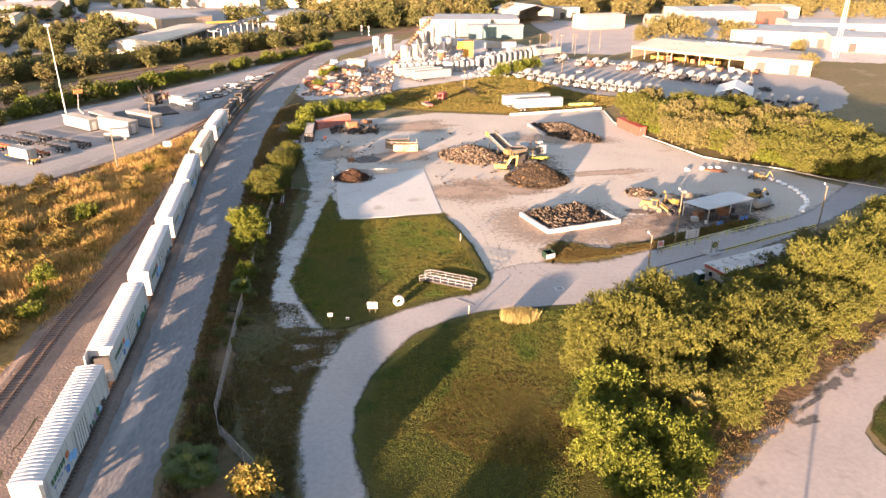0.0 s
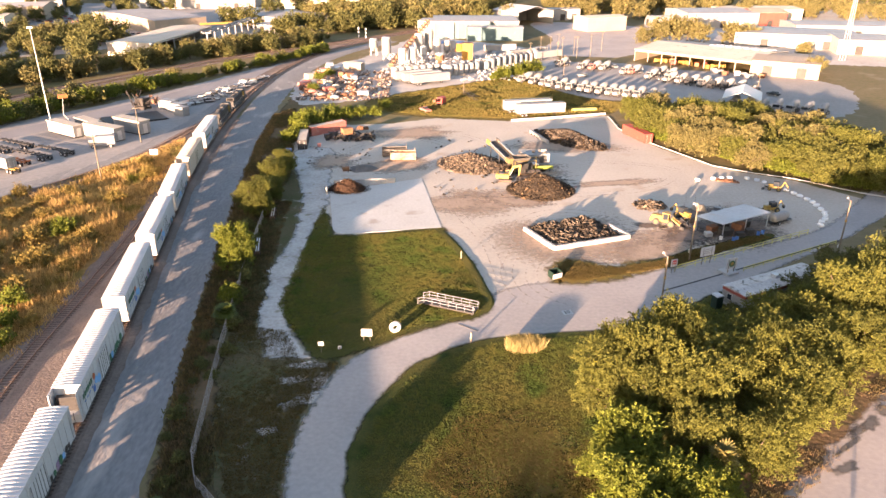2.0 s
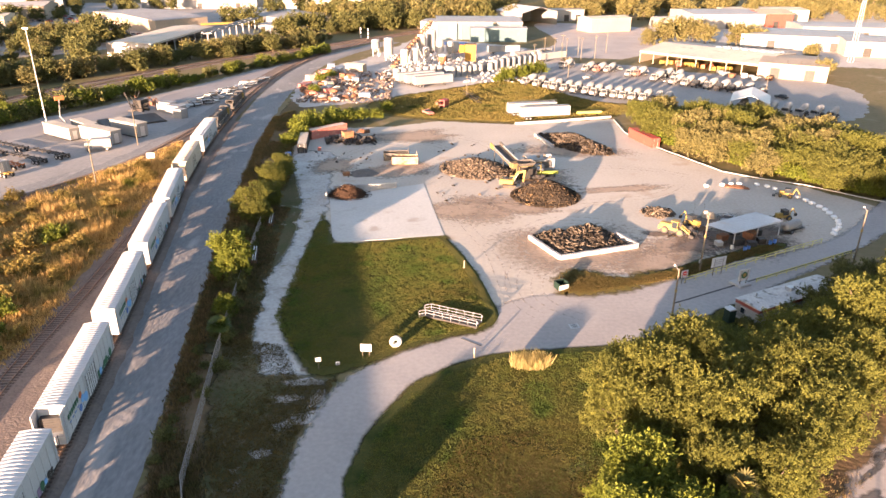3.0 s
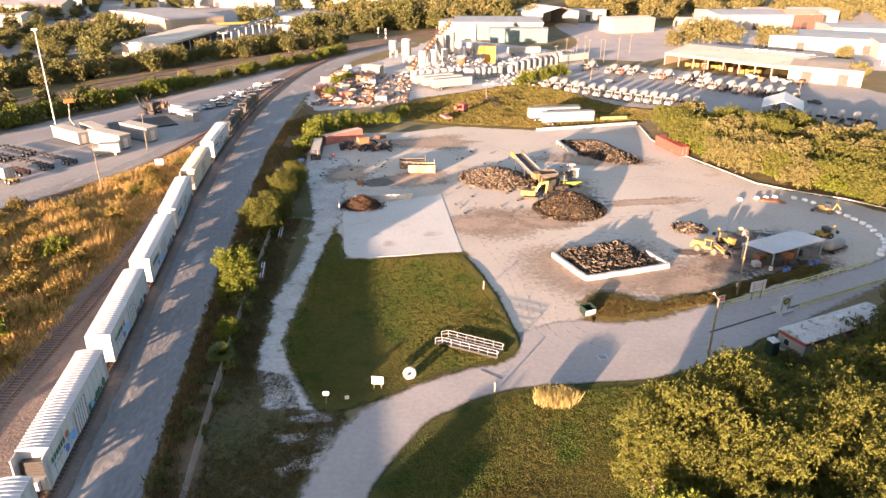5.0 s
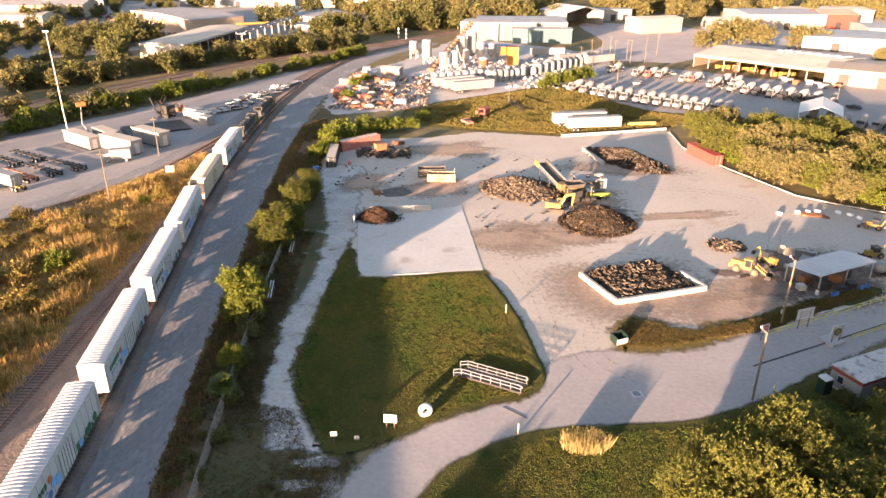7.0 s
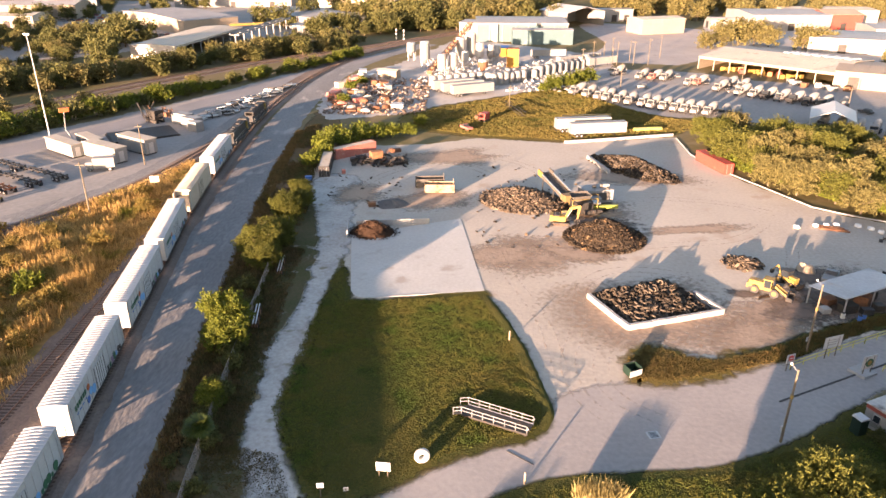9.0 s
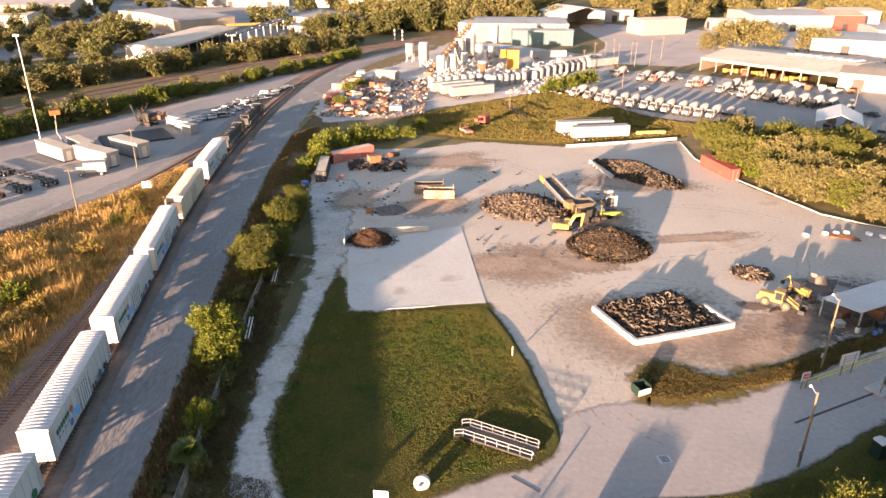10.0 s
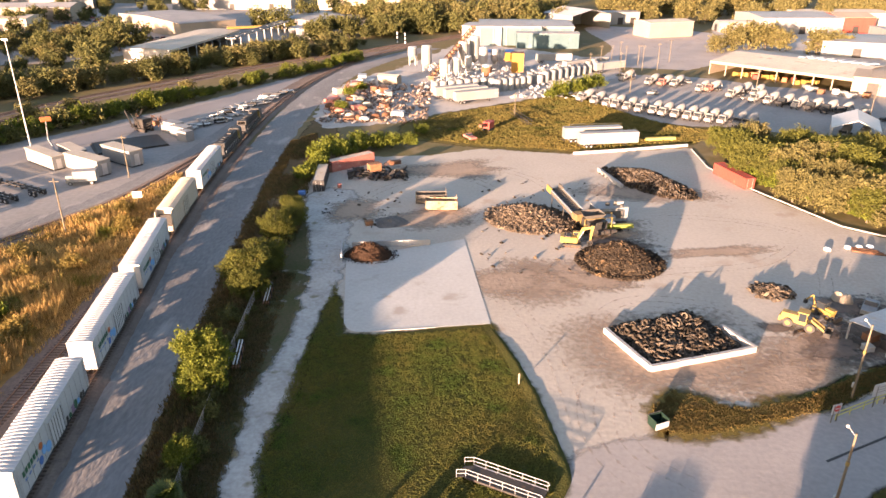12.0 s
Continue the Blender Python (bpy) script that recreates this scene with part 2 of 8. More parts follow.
M_RUBBER = mat("old_rubber", (0.085, 0.067, 0.049), (0.042, 0.036, 0.030), 1.0, 5.0, 0.8, 0.2, c3=(0.13, 0.095, 0.06), third=0.58, vary=0.75, spec=0.1)
M_RUBBER_MIX = mat("mixed_old_rubber", (0.07, 0.056, 0.042), (0.036, 0.031, 0.027), 1.0, 5.0, 0.8, 0.2, c3=(0.12, 0.088, 0.056), third=0.58, island=0.75, spec=0.1)
M_RUBBER_HEAP = mat("rubber_heap", (0.045, 0.037, 0.03), (0.022, 0.02, 0.018), 0.6, 3.0, 0.9, 0.6, c3=(0.11, 0.082, 0.052), third=0.58, island=0.5, depth=0.2, spec=0.03)
M_SHRED = mat("shredded_rubber", (0.055, 0.042, 0.03), (0.03, 0.025, 0.02), 0.5, 3.5, 0.9, 0.8, c3=(0.15, 0.10, 0.055), third=0.56, island=0.5, depth=0.2, spec=0.03)
M_CHIPS = mat("scrap_strips", (0.135, 0.10, 0.068), (0.06, 0.048, 0.036), 0.6, 3.0, 0.85, 0.5, c3=(0.15, 0.11, 0.07), third=0.60, island=0.6)
M_ASH = mat("grey_fines", (0.15, 0.14, 0.13), (0.10, 0.095, 0.09), 0.4, 3.0, 0.95, 0.5, c3=(0.06, 0.055, 0.05), third=0.6, depth=0.1, spec=0.03)
M_MULCH = mat("brown_mulch", (0.05, 0.03, 0.02), (0.035, 0.022, 0.015), 0.5, 5.0, 0.95, 0.9, c3=(0.075, 0.045, 0.028), depth=0.15, spec=0.03)
M_WOOD = mat("weathered_pole", (0.165, 0.135, 0.092), (0.105, 0.085, 0.06), 0.6, 4.0, 0.85, 0.3, stretch=(4, 4, 0.6), c3=(0.13, 0.09, 0.06), third=0.62)
M_GLASS = mat("dark_glass", (0.03, 0.035, 0.04), (0.02, 0.025, 0.03), 0.5, 2.0, 0.1, 0.0)
M_SIGN = mat("sign_white", (0.48, 0.475, 0.46), (0.43, 0.42, 0.405), 0.5, 4.0, 0.5, 0.0)
M_SIGN_RED = mat("sign_red", (0.55, 0.05, 0.04), (0.48, 0.045, 0.035), 0.5, 4.0, 0.5, 0.0)
M_PATCH = mat("dark_patch", (0.13, 0.12, 0.11), (0.09, 0.085, 0.08), 0.3, 2.0, 0.9, 0.3, fringe=True, **G)

M_TAR = mat("tar", (0.075, 0.07, 0.065), (0.05, 0.047, 0.045), 0.5, 3.0, 0.85, 0.2)
M_DARK_SOIL = mat("oily_soil", (0.17, 0.125, 0.095), (0.10, 0.08, 0.065), 0.25, 1.2, 0.9, 0.6, c3=(0.06, 0.05, 0.045), third=0.58, fringe=True, depth=0.15, **G)
M_TRACK = mat("wheel_marked_dirt", (0.42, 0.33, 0.26), (0.35, 0.27, 0.21), 0.3, 1.5, 0.95, 0.6, fringe=True, depth=0.1, **G)
M_BIN = mat("bottle_green_paint", (0.010, 0.026, 0.018), (0.007, 0.018, 0.013), 0.5, 3.0, 0.55, 0.1)
M_LEAF_GOLD = mat("golden_bush_leaf", (0.25, 0.18, 0.05), (0.14, 0.11, 0.03), 0.5, 2.5, 0.65, 0.0, translucent=0.3, island=0.25, spec=0.12)
M_MAROON = mat("faded_maroon_band", (0.24, 0.055, 0.04), (0.18, 0.045, 0.035), 0.5, 3.0, 0.6, 0.0, c3=(0.30, 0.15, 0.12))
M_DRIVE = mat("dusty_drive_asphalt", (0.35, 0.317, 0.29), (0.275, 0.252, 0.234), 0.09, 1.6, 0.9, 0.4, c3=(0.23, 0.21, 0.19), third=0.68, fringe=True, **G)
M_LEAF_WOOD = mat("wood_leaf", (0.122, 0.122, 0.027), (0.078, 0.081, 0.02), 0.3, 2.0, 0.6, 0.0, c3=(0.13, 0.115, 0.022), translucent=0.3, island=0.25, spec=0.12)
M_LEAF_FAR = mat("far_olive_leaf", (0.155, 0.135, 0.048), (0.105, 0.096, 0.036), 0.3, 1.5, 0.65, 0.0, c3=(0.17, 0.13, 0.055), translucent=0.25, island=0.25, spec=0.12)

M_SACK = mat("woven_white_sack", (0.74, 0.73, 0.71), (0.66, 0.65, 0.62), 0.8, 5.0, 0.8, 0.2)
M_RUST_PAINT = mat("rust_blown_orange_paint", (0.27, 0.13, 0.06), (0.16, 0.075, 0.04), 0.8, 3.0, 0.8, 0.2, c3=(0.10, 0.06, 0.04), third=0.54)
M_YELLOW_DIRTY = mat("oily_machine_yellow", (0.22, 0.155, 0.04), (0.14, 0.10, 0.03), 0.8, 3.0, 0.6, 0.15, c3=(0.11, 0.08, 0.05), third=0.56)
M_CAR_WHITE = mat("railcar_white_paint", (0.45, 0.45, 0.447), (0.395, 0.394, 0.388), 0.25, 3.0, 0.55, 0.05, c3=(0.40, 0.37, 0.33), third=0.66, vary=0.04)
# ---- mesh tools ----
from mathutils import geometry


class Shape:
    """Collects faces for one mesh."""

    def __init__(self):
        self.v, self.f = [], []

    def add(self, verts, faces, m=None):
        k = len(self.v)
        self.v += [tuple(m @ Vector(p)) for p in verts] if m else [tuple(p) for p in verts]
        self.f += [tuple(i + k for i in face) for face in faces]
        return self

    def box(self, x0, x1, y0, y1, z0, z1, m=None):
        p = [(x, y, z) for z in (z0, z1) for y in (y0, y1) for x in (x0, x1)]
        return self.add(p, [(0, 2, 3, 1), (4, 5, 7, 6), (0, 1, 5, 4), (2, 6, 7, 3), (0, 4, 6, 2), (1, 3, 7, 5)], m)

    def rod(self, a, b, r, n=8, r2=None, m=None):
        a, b = Vector(a), Vector(b)
        r2 = r if r2 is None else r2
        w = (b - a).normalized()
        u = w.orthogonal().normalized()
        v = w.cross(u)
        ring = [(math.cos(2 * math.pi * i / n), math.sin(2 * math.pi * i / n)) for i in range(n)]
        p = [a + (u * c + v * s) * r for c, s in ring] + [b + (u * c + v * s) * r2 for c, s in ring]
        f = [(i, (i + 1) % n, n + (i + 1) % n, n + i) for i in range(n)] + [tuple(range(n - 1, -1, -1)), tuple(range(n, 2 * n))]
        return self.add(p, f, m)

    def prism(self, outline, y0, y1, m=None):
        """An outline in x and z, drawn out along y."""
        n = len(outline)
        p = [(x, y0, z) for x, z in outline] + [(x, y1, z) for x, z in outline]
        f = [((i + 1) % n, i, n + i, n + (i + 1) % n) for i in range(n)] + [tuple(range(n)), tuple(range(2 * n - 1, n - 1, -1))]
        return self.add(p, f, m)

    def lathe(self, profile, n=12, m=None):
        """A profile of radius and height, turned about z."""
        p = [(r * math.cos(2 * math.pi * i / n), r * math.sin(2 * math.pi * i / n), z) for r, z in profile for i in range(n)]
        f = []
        for k in range(len(profile) - 1):
            f += [(k * n + i, k * n + (i + 1) % n, (k + 1) * n + (i + 1) % n, (k + 1) * n + i) for i in range(n)]
        k = (len(profile) - 1) * n
        f += [tuple(range(n - 1, -1, -1)), tuple(range(k, k + n))]
        return self.add(p, f, m)

    def mesh(self, name, material, smooth=False):
        me = bpy.data.meshes.new(name)
        me.from_pydata(self.v, [], self.f)
        if smooth:
            me.polygons.foreach_set("use_smooth", [True] * len(me.polygons))
        me.materials.append(material)
        me.update()
        return me


def part(name, shape, material, parent, label="", smooth=False):
    ob = new(name, shape if isinstance(shape, bpy.types.Mesh) else shape.mesh(name, material, smooth))
    ob.parent = parent
    return tagged(ob, label)


def piece(name, mesh, parent, m):
    ob = new(name, mesh)
    ob.parent = parent
    ob.matrix_basis = m
    return ob


def thing(name, m, label, category, group="", kind=""):
    ob = new(name)
    ob.matrix_basis = m
    ob.empty_display_size = 0.5
    return tagged(ob, label, category, group, kind)


def solo(name, shape, material, m, label, category, group="", kind="", smooth=False):
    ob = new(name, shape if isinstance(shape, bpy.types.Mesh) else shape.mesh(name, material, smooth))
    ob.matrix_basis = m
    return tagged(ob, label, category, group, kind)


def at(x, y, heading=0.0, z=0.0, s=1.0):
    """A pose on the ground; heading: degrees by which the thing's own y turns to the left."""
    return pose(x, y, z, 0, 0, heading) @ Matrix.Diagonal((s, s, s, 1))


def along(x0, y0, x1, y1):
    """The heading whose y axis runs from the first place to the second."""
    return math.degrees(math.atan2(-(x1 - x0), y1 - y0))


def smooth_line(points, step):
    """A Catmull-Rom curve through the points, at even steps."""
    p = [Vector(q) for q in points]
    p = [p[0] * 2 - p[1], *p, p[-1] * 2 - p[-2]]
    fine = []
    for i in range(1, len(p) - 2):
        for k in range(16):
            t = k / 16
            fine.append(0.5 * (2 * p[i] + (p[i + 1] - p[i - 1]) * t + (2 * p[i - 1] - 5 * p[i] + 4 * p[i + 1] - p[i + 2]) * t * t
                               + (3 * p[i] - p[i - 1] - 3 * p[i + 1] + p[i + 2]) * t ** 3))
    fine.append(p[-2])
    out, left = [fine[0]], step
    for a, b in zip(fine, fine[1:]):
        d = (b - a).length
        while d >= left:
            a = a.lerp(b, left / d)
            d -= left
            out.append(a)
            left = step
        left -= d
    return out


def inside(x, y, poly):
    hit = False
    for (x0, y0), (x1, y1) in zip(poly, poly[1:] + poly[:1]):
        if (y0 > y) != (y1 > y) and x < (x1 - x0) * (y - y0) / (y1 - y0) + x0:
            hit = not hit
    return hit


def region(name, points, z, material, label, category, ragged=0.5, rim=1.2, step=0.8, curved=True):
    """A patch of ground with an uneven border; "inner" runs from 0 at the border to 1 at the rim's inner edge."""
    area = sum(a[0] * b[1] - b[0] * a[1] for a, b in zip(points, points[1:] + points[:1]))
    points = points if area > 0 else points[::-1]
    if curved:
        line = smooth_line([(*q, 0) for q in points + points[:1]], step)[:-1]
    else:
        line = []
        for a, b in zip(points, points[1:] + points[:1]):
            k = max(1, int(math.dist(a, b) / step))
            line += [Vector((a[0] + (b[0] - a[0]) * i / k, a[1] + (b[1] - a[1]) * i / k, 0)) for i in range(k)]
    n, outer, inner = len(line), [], []
    for i, q in enumerate(line):
        t = (line[(i + 1) % n] - line[i - 1]).normalized()
        side = Vector((-t.y, t.x, 0))
        wob = noise.noise(Vector((q.x * 0.35, q.y * 0.35, z * 50))) * ragged + noise.noise(Vector((q.x * 1.3, q.y * 1.3, z * 50))) * ragged * 0.5
        outer.append(q + side * (wob - rim * 0.5))
        inner.append(q + side * (wob + rim * 0.5))
    bm = bmesh.new()
    lay = bm.verts.layers.float.new("inner")
    vo = [bm.verts.new((q.x, q.y, z)) for q in outer]
    vi = [bm.verts.new((q.x, q.y, z)) for q in inner]
    for v in vi:
        v[lay] = 1.0
    for i in range(n):
        bm.faces.new((vo[i], vo[(i + 1) % n], vi[(i + 1) % n], vi[i]))
    for tri in geometry.tessellate_polygon([[Vector((q.x, q.y, 0)) for q in inner]]):
        face = bm.faces.new([vi[i] for i in tri])
        face.normal_update()
        if face.normal.z < 0:
            face.normal_flip()
    me = bpy.data.meshes.new(name)
    bm.to_mesh(me)
    bm.free()
    me.materials.append(material)
    return tagged(new(name, me), label, category, kind="structure")


def blotch(name, x, y, rx, ry, turn, z, material, label, category, seed=1):
    """A stain or patch that thins out from its middle to an uneven border."""
    bm = bmesh.new()
    lay = bm.verts.layers.float.new("inner")
    m, rings, spokes = pose(x, y, z, 0, 0, turn), 9, 40
    mid = bm.verts.new(m @ Vector((0, 0, 0)))
    mid[lay] = 1.0
    rows = []
    for k in range(1, rings + 1):
        row = []
        for i in range(spokes):
            a = 2 * math.pi * i / spokes
            w = 1 + 0.45 * noise.noise(Vector((1.7 * math.cos(a) + seed, 1.7 * math.sin(a), seed * 3.1)))
            v = bm.verts.new(m @ Vector((rx * w * k / rings * math.cos(a), ry * w * k / rings * math.sin(a), 0)))
            v[lay] = 1 - k / rings
            row.append(v)
        rows.append(row)
    for i in range(spokes):
        bm.faces.new((mid, rows[0][i], rows[0][(i + 1) % spokes]))
        for a, b in zip(rows, rows[1:]):
            bm.faces.new((a[i], b[i], b[(i + 1) % spokes], a[(i + 1) % spokes]))
    me = bpy.data.meshes.new(name)
    bm.to_mesh(me)
    bm.free()
    me.materials.append(material)
    return tagged(new(name, me), label, category, kind="structure")


def wheel_track(points, width, z, material, label):
    """A pair of faint wheel marks along a curve, fading at the sides."""
    bm = bmesh.new()
    lay = bm.verts.layers.float.new("inner")
    pts = smooth_line([(*q, 0) for q in points], 1.2)
    for off in (-0.95, 0.95):
        prev = None
        for i, q in enumerate(pts):
            t = (pts[min(i + 1, len(pts) - 1)] - pts[max(i - 1, 0)]).normalized()
            s = Vector((-t.y, t.x, 0))
            fade = min(1.0, i / 6, (len(pts) - 1 - i) / 6)
            row = []
            for w, a in ((-width, 0.0), (0.0, 0.31 * fade), (width, 0.0)):
                v = bm.verts.new((q + s * (off + w)).to_3d() + Vector((0, 0, z)))
                v[lay] = a
                row.append(v)
            if prev:
                bm.faces.new((prev[0], prev[1], row[1], row[0]))
                bm.faces.new((prev[1], prev[2], row[2], row[1]))
            prev = row
    bmesh.ops.recalc_face_normals(bm, faces=bm.faces)
    me = bpy.data.meshes.new("wheel_track")
    bm.to_mesh(me)
    bm.free()
    me.materials.append(material)
    return tagged(new("wheel_track", me), label, "wheel marks", kind="structure")


def ribbon(name, line, left, right, z, material, label, category, ragged=0.4):
    """A strip of ground along a curve, from left to right of it."""
    pts = smooth_line([(*q, 0) for q in line], 6.0)
    lo, hi = [], []
    for i, q in enumerate(pts):
        t = (pts[min(i + 1, len(pts) - 1)] - pts[max(i - 1, 0)]).normalized()
        side = Vector((-t.y, t.x, 0))
        lo.append(tuple((q + side * left)[:2]))
        hi.append(tuple((q - side * right)[:2]))
    return region(name, lo + hi[::-1], z, material, label, category, ragged, 0.8, 1.0, False)


# ---- ground ----
def big_ground():
    s = Shape()
    s.box(-1800, 1800, -500, 3000, -1.0, 0.0)
    return solo("ground", s, M_EARTH, Matrix(), "dry earth with thin grass round the yards", "ground", kind="structure")


big_ground()
TRAIN_LINE = [(-30, -40), (-32.5, 0), (-36.2, 45), (-40.4, 77), (-43.5, 96), (-47.4, 118), (-51.5, 141), (-56.0, 166), (-61.2, 208), (-64.0, 256),
              (-63.0, 302), (-57, 345), (-45, 385), (-22, 432), (8, 480)]
SIDING = [(-44, -20), (-48.5, 40), (-51.2, 71), (-53.0, 90), (-54.0, 113), (-55.2, 132), (-57.5, 160), (-61.6, 200), (-64.2, 230)]
NORTH_LINE = [(-150, 90), (-118, 122), (-91.8, 149.3), (-79.4, 170.5), (-72.7, 187), (-68.3, 215), (-65.6, 245), (-62.8, 290)]
FAR_LINE = [(-230, 110), (-165, 200), (-146, 234), (-135, 265), (-118, 298), (-87, 349), (-53, 390), (-18, 437), (10, 475)]
FAR_LINE_2 = [(-236, 112), (-171, 203), (-152, 238), (-141, 269), (-123, 302), (-91, 354), (-56, 396), (-20, 443), (8, 481)]

region("field_ground", [(-60, 20), (-50, 60), (-52, 90), (-55, 126), (-60, 168), (-68, 204), (-72, 186), (-80, 169), (-94, 151), (-125, 120), (-160, 85), (-120, 10)],
       0.02, M_FIELD, "tall golden dry grass beside the tracks", "field", 1.5, 2.5)
region("verge", [(-21, 20), (-27, 60), (-32, 90), (-36, 120), (-39, 150), (-43, 190), (-48, 235), (-46, 262), (-38, 240), (-34, 205), (-31, 170), (-28, 140),
                 (-25, 110), (-22.5, 85), (-18, 62), (-10, 45), (-8, 20)], 0.02, M_VERGE, "weedy brown verge along the fence", "verge", 1.2, 1.6)
region("side_ground", [(-29, 98), (-25, 78), (-20, 62), (-8, 52), (-9, 75), (-12, 88), (-20, 99)], 0.045, M_WORN_GRASS, "thin worn grass inside the fence", "grass", 1.0, 2.0)
region("fence_grass", [(-30.4, 96), (-32.2, 124), (-34.5, 150), (-37, 178), (-33, 179), (-29, 162), (-25.6, 150), (-24.8, 132), (-25.2, 117), (-24.6, 104), (-23.4, 96)], 0.043, M_WORN_GRASS, "thin worn rough grass between fence and track", "grass", 1.0, 2.0)
ribbon("gravel_road", [(-27, -20), (-30, 35), (-35.5, 77), (-38.2, 95), (-41, 116), (-44, 139), (-47.5, 163), (-51.5, 200), (-54.5, 240), (-55.5, 285), (-52, 330), (-40, 372), (-18, 415)],
       5.0, 4.4, 0.04, M_GRAVEL, "grey gravel service road beside the train", "road", 0.6)
region("yard", [(-37.5, 196), (-35, 172), (-30, 148), (-27, 134), (-19, 131), (1.6, 135.0), (5.6, 125), (8.6, 112), (9.6, 104.5), (20.6, 110.8), (29, 111), (38, 115), (51.5, 121.5), (60, 126), (76.5, 133), (95, 150),
                (86, 163), (71, 174), (62, 192), (57, 212), (57, 229), (25, 221.5), (4, 226), (-10, 219), (-24, 217)],
       0.04, M_YARD, "pale packed dirt of the tyre yard", "yard", 0.8, 1.6, 0.8, False)
region("limestone_path", [(-14.5, 89.6), (-19, 89.2), (-22.4, 91.9), (-23.8, 97), (-25.0, 104.3), (-25.6, 110), (-25.8, 117), (-25.4, 124), (-25.0, 132), (-25.3, 141), (-26.2, 152), (-29, 163), (-34, 180), (-33, 192), (-25, 190),
                          (-23.6, 172), (-21.6, 156), (-21.4, 148), (-21.3, 141), (-22.4, 131.6), (-22.3, 124), (-21.6, 117), (-22.4, 110), (-22.2, 104.4), (-20.6, 99.6), (-18.6, 95)], 0.05, M_LIMESTONE, "pale crushed limestone track with worn edges", "path", 1.1, 2.3)
region("main_road", [(-2, 30), (-4.4, 50), (-7.3, 60), (-8.1, 68), (-6.8, 77), (-2.5, 86), (3, 91), (10, 94), (18, 95.3), (27, 96.4), (37, 101), (47, 107.8), (75, 126.5), (90, 138), (108, 152), (103, 158),
                      (95, 151), (76, 133), (51.5, 121.5), (38, 115), (28, 111), (20, 111), (12, 108), (9.6, 103), (7, 100), (-1.5, 95.3), (-10, 88), (-13.8, 76), (-14, 65), (-12, 55), (-9, 30)],
       0.06, M_DRIVE, "worn grey asphalt drive bending through the lawns", "road", 0.3, 2.0)
region("lower_road", [(16, 30), (22, 48), (30.4, 59.6), (39.7, 66.8), (54.3, 79.3), (69.2, 91.5), (95, 113), (120, 134), (126, 128), (100, 105), (70, 82), (59, 74), (52.5, 68), (50, 64), (50.5, 60), (58, 54), (60, 30)],
       0.06, M_PALE_ROAD, "bleached cracked asphalt road", "road", 0.4, 0.8)
region("lawn_inner", [(-21.6, 141), (-20.4, 143), (-19.2, 140), (-17.8, 133.6), (-16.4, 131.6), (-8, 132.8), (2.2, 135.6), (4.2, 131.6), (6.0, 126), (8.0, 119), (9.5, 111), (10.5, 104.3), (8.6, 100.4), (-0.9, 96.2), (-10, 89.8), (-14.8, 89.2), (-18.0, 95), (-20.0, 99.6), (-21.4, 104.4), (-21.6, 110), (-20.8, 117), (-21.4, 124), (-21.8, 132)],
       0.08, M_LAWN, "mown green and golden lawn", "lawn", 0.5, 1.9)
region("lawn_round", [(-1.8, 40), (-4.2, 52), (-7.2, 61), (-8.2, 69), (-6.8, 76.4), (-2.4, 85.6), (3.1, 90.9), (10, 93.9), (18, 95.1), (27, 96.3), (37, 101), (47, 107.6), (52, 108.4), (60, 108), (50, 95), (36, 80), (24, 62), (15, 40)],
       0.08, M_LAWN, "round mown lawn inside the bend of the drive", "lawn", 0.4, 1.2)
region("lawn_side", [(60, 55), (52.5, 61), (51.5, 65), (54, 68.5), (60, 73.5), (72, 82), (85, 70), (75, 50)], 0.08, M_LAWN, "mown lawn beside the lower road", "lawn", 0.4, 0.8)
region("dry_island", [(21, 111), (27, 111.2), (38, 115.2), (44, 118), (40, 119.5), (33, 117), (29, 118.5), (25, 120.5), (21.5, 117)], 0.08, M_DRY_LAWN, "tongue of dry grass at the yard gate", "grass", 1.2, 3.2)
region("rail_grass", [(41, 116.5), (52, 122.3), (66, 129.5), (64, 131.5), (50, 125), (40, 119.5)], 0.09, M_LAWN, "grass strip behind the yellow rail", "grass", 0.6, 1.2)
region("strip_grass", [(18, 44), (24, 52), (31, 59), (40, 66), (55, 78.5), (70, 91), (96, 112), (90, 122), (76, 118), (60, 106), (40, 92), (26, 70), (14, 48)], 0.07, M_VERGE,
       "leaf-strewn ground under the trees", "ground", 0.8, 1.4)
region("north_field", [(-20, 236), (-8, 231), (4, 227.5), (25, 224), (57, 232), (62, 240), (74, 244), (84, 250), (61, 254), (50, 268), (40, 290), (30, 296), (10, 281), (-8, 267), (-20, 254)], 0.06, M_DRY_LAWN,
       "rough green field behind the yard", "field", 1.5, 3.0)
region("plant_yard", [(-44, 250), (-50, 288), (-44, 324), (-31, 345), (-24, 368), (-4, 430), (2, 425), (45, 390), (62, 365), (48, 310), (30, 298), (10, 282), (-8, 268), (-22, 256), (-34, 250)], 0.034, M_WHITE_LOT,
       "cement-dusted yard of the concrete plant", "yard", 2.0, 3.0)
region("truck_lot", [(40, 290), (46, 305), (62, 336), (92, 332), (110, 316), (140, 305), (160, 280), (140, 236), (112, 228), (84, 252), (62, 256), (50, 270)], 0.04, M_LOT, "grey gravel lot for concrete mixers", "lot", 1.5, 2.5)
region("east_pavement", [(58, 366), (72, 420), (70, 500), (95, 508), (140, 480), (150, 430), (125, 400), (110, 372), (90, 352)], 0.037, M_PALE_ROAD, "wide empty pavement between the sheds", "pavement", 1.0, 2.0)
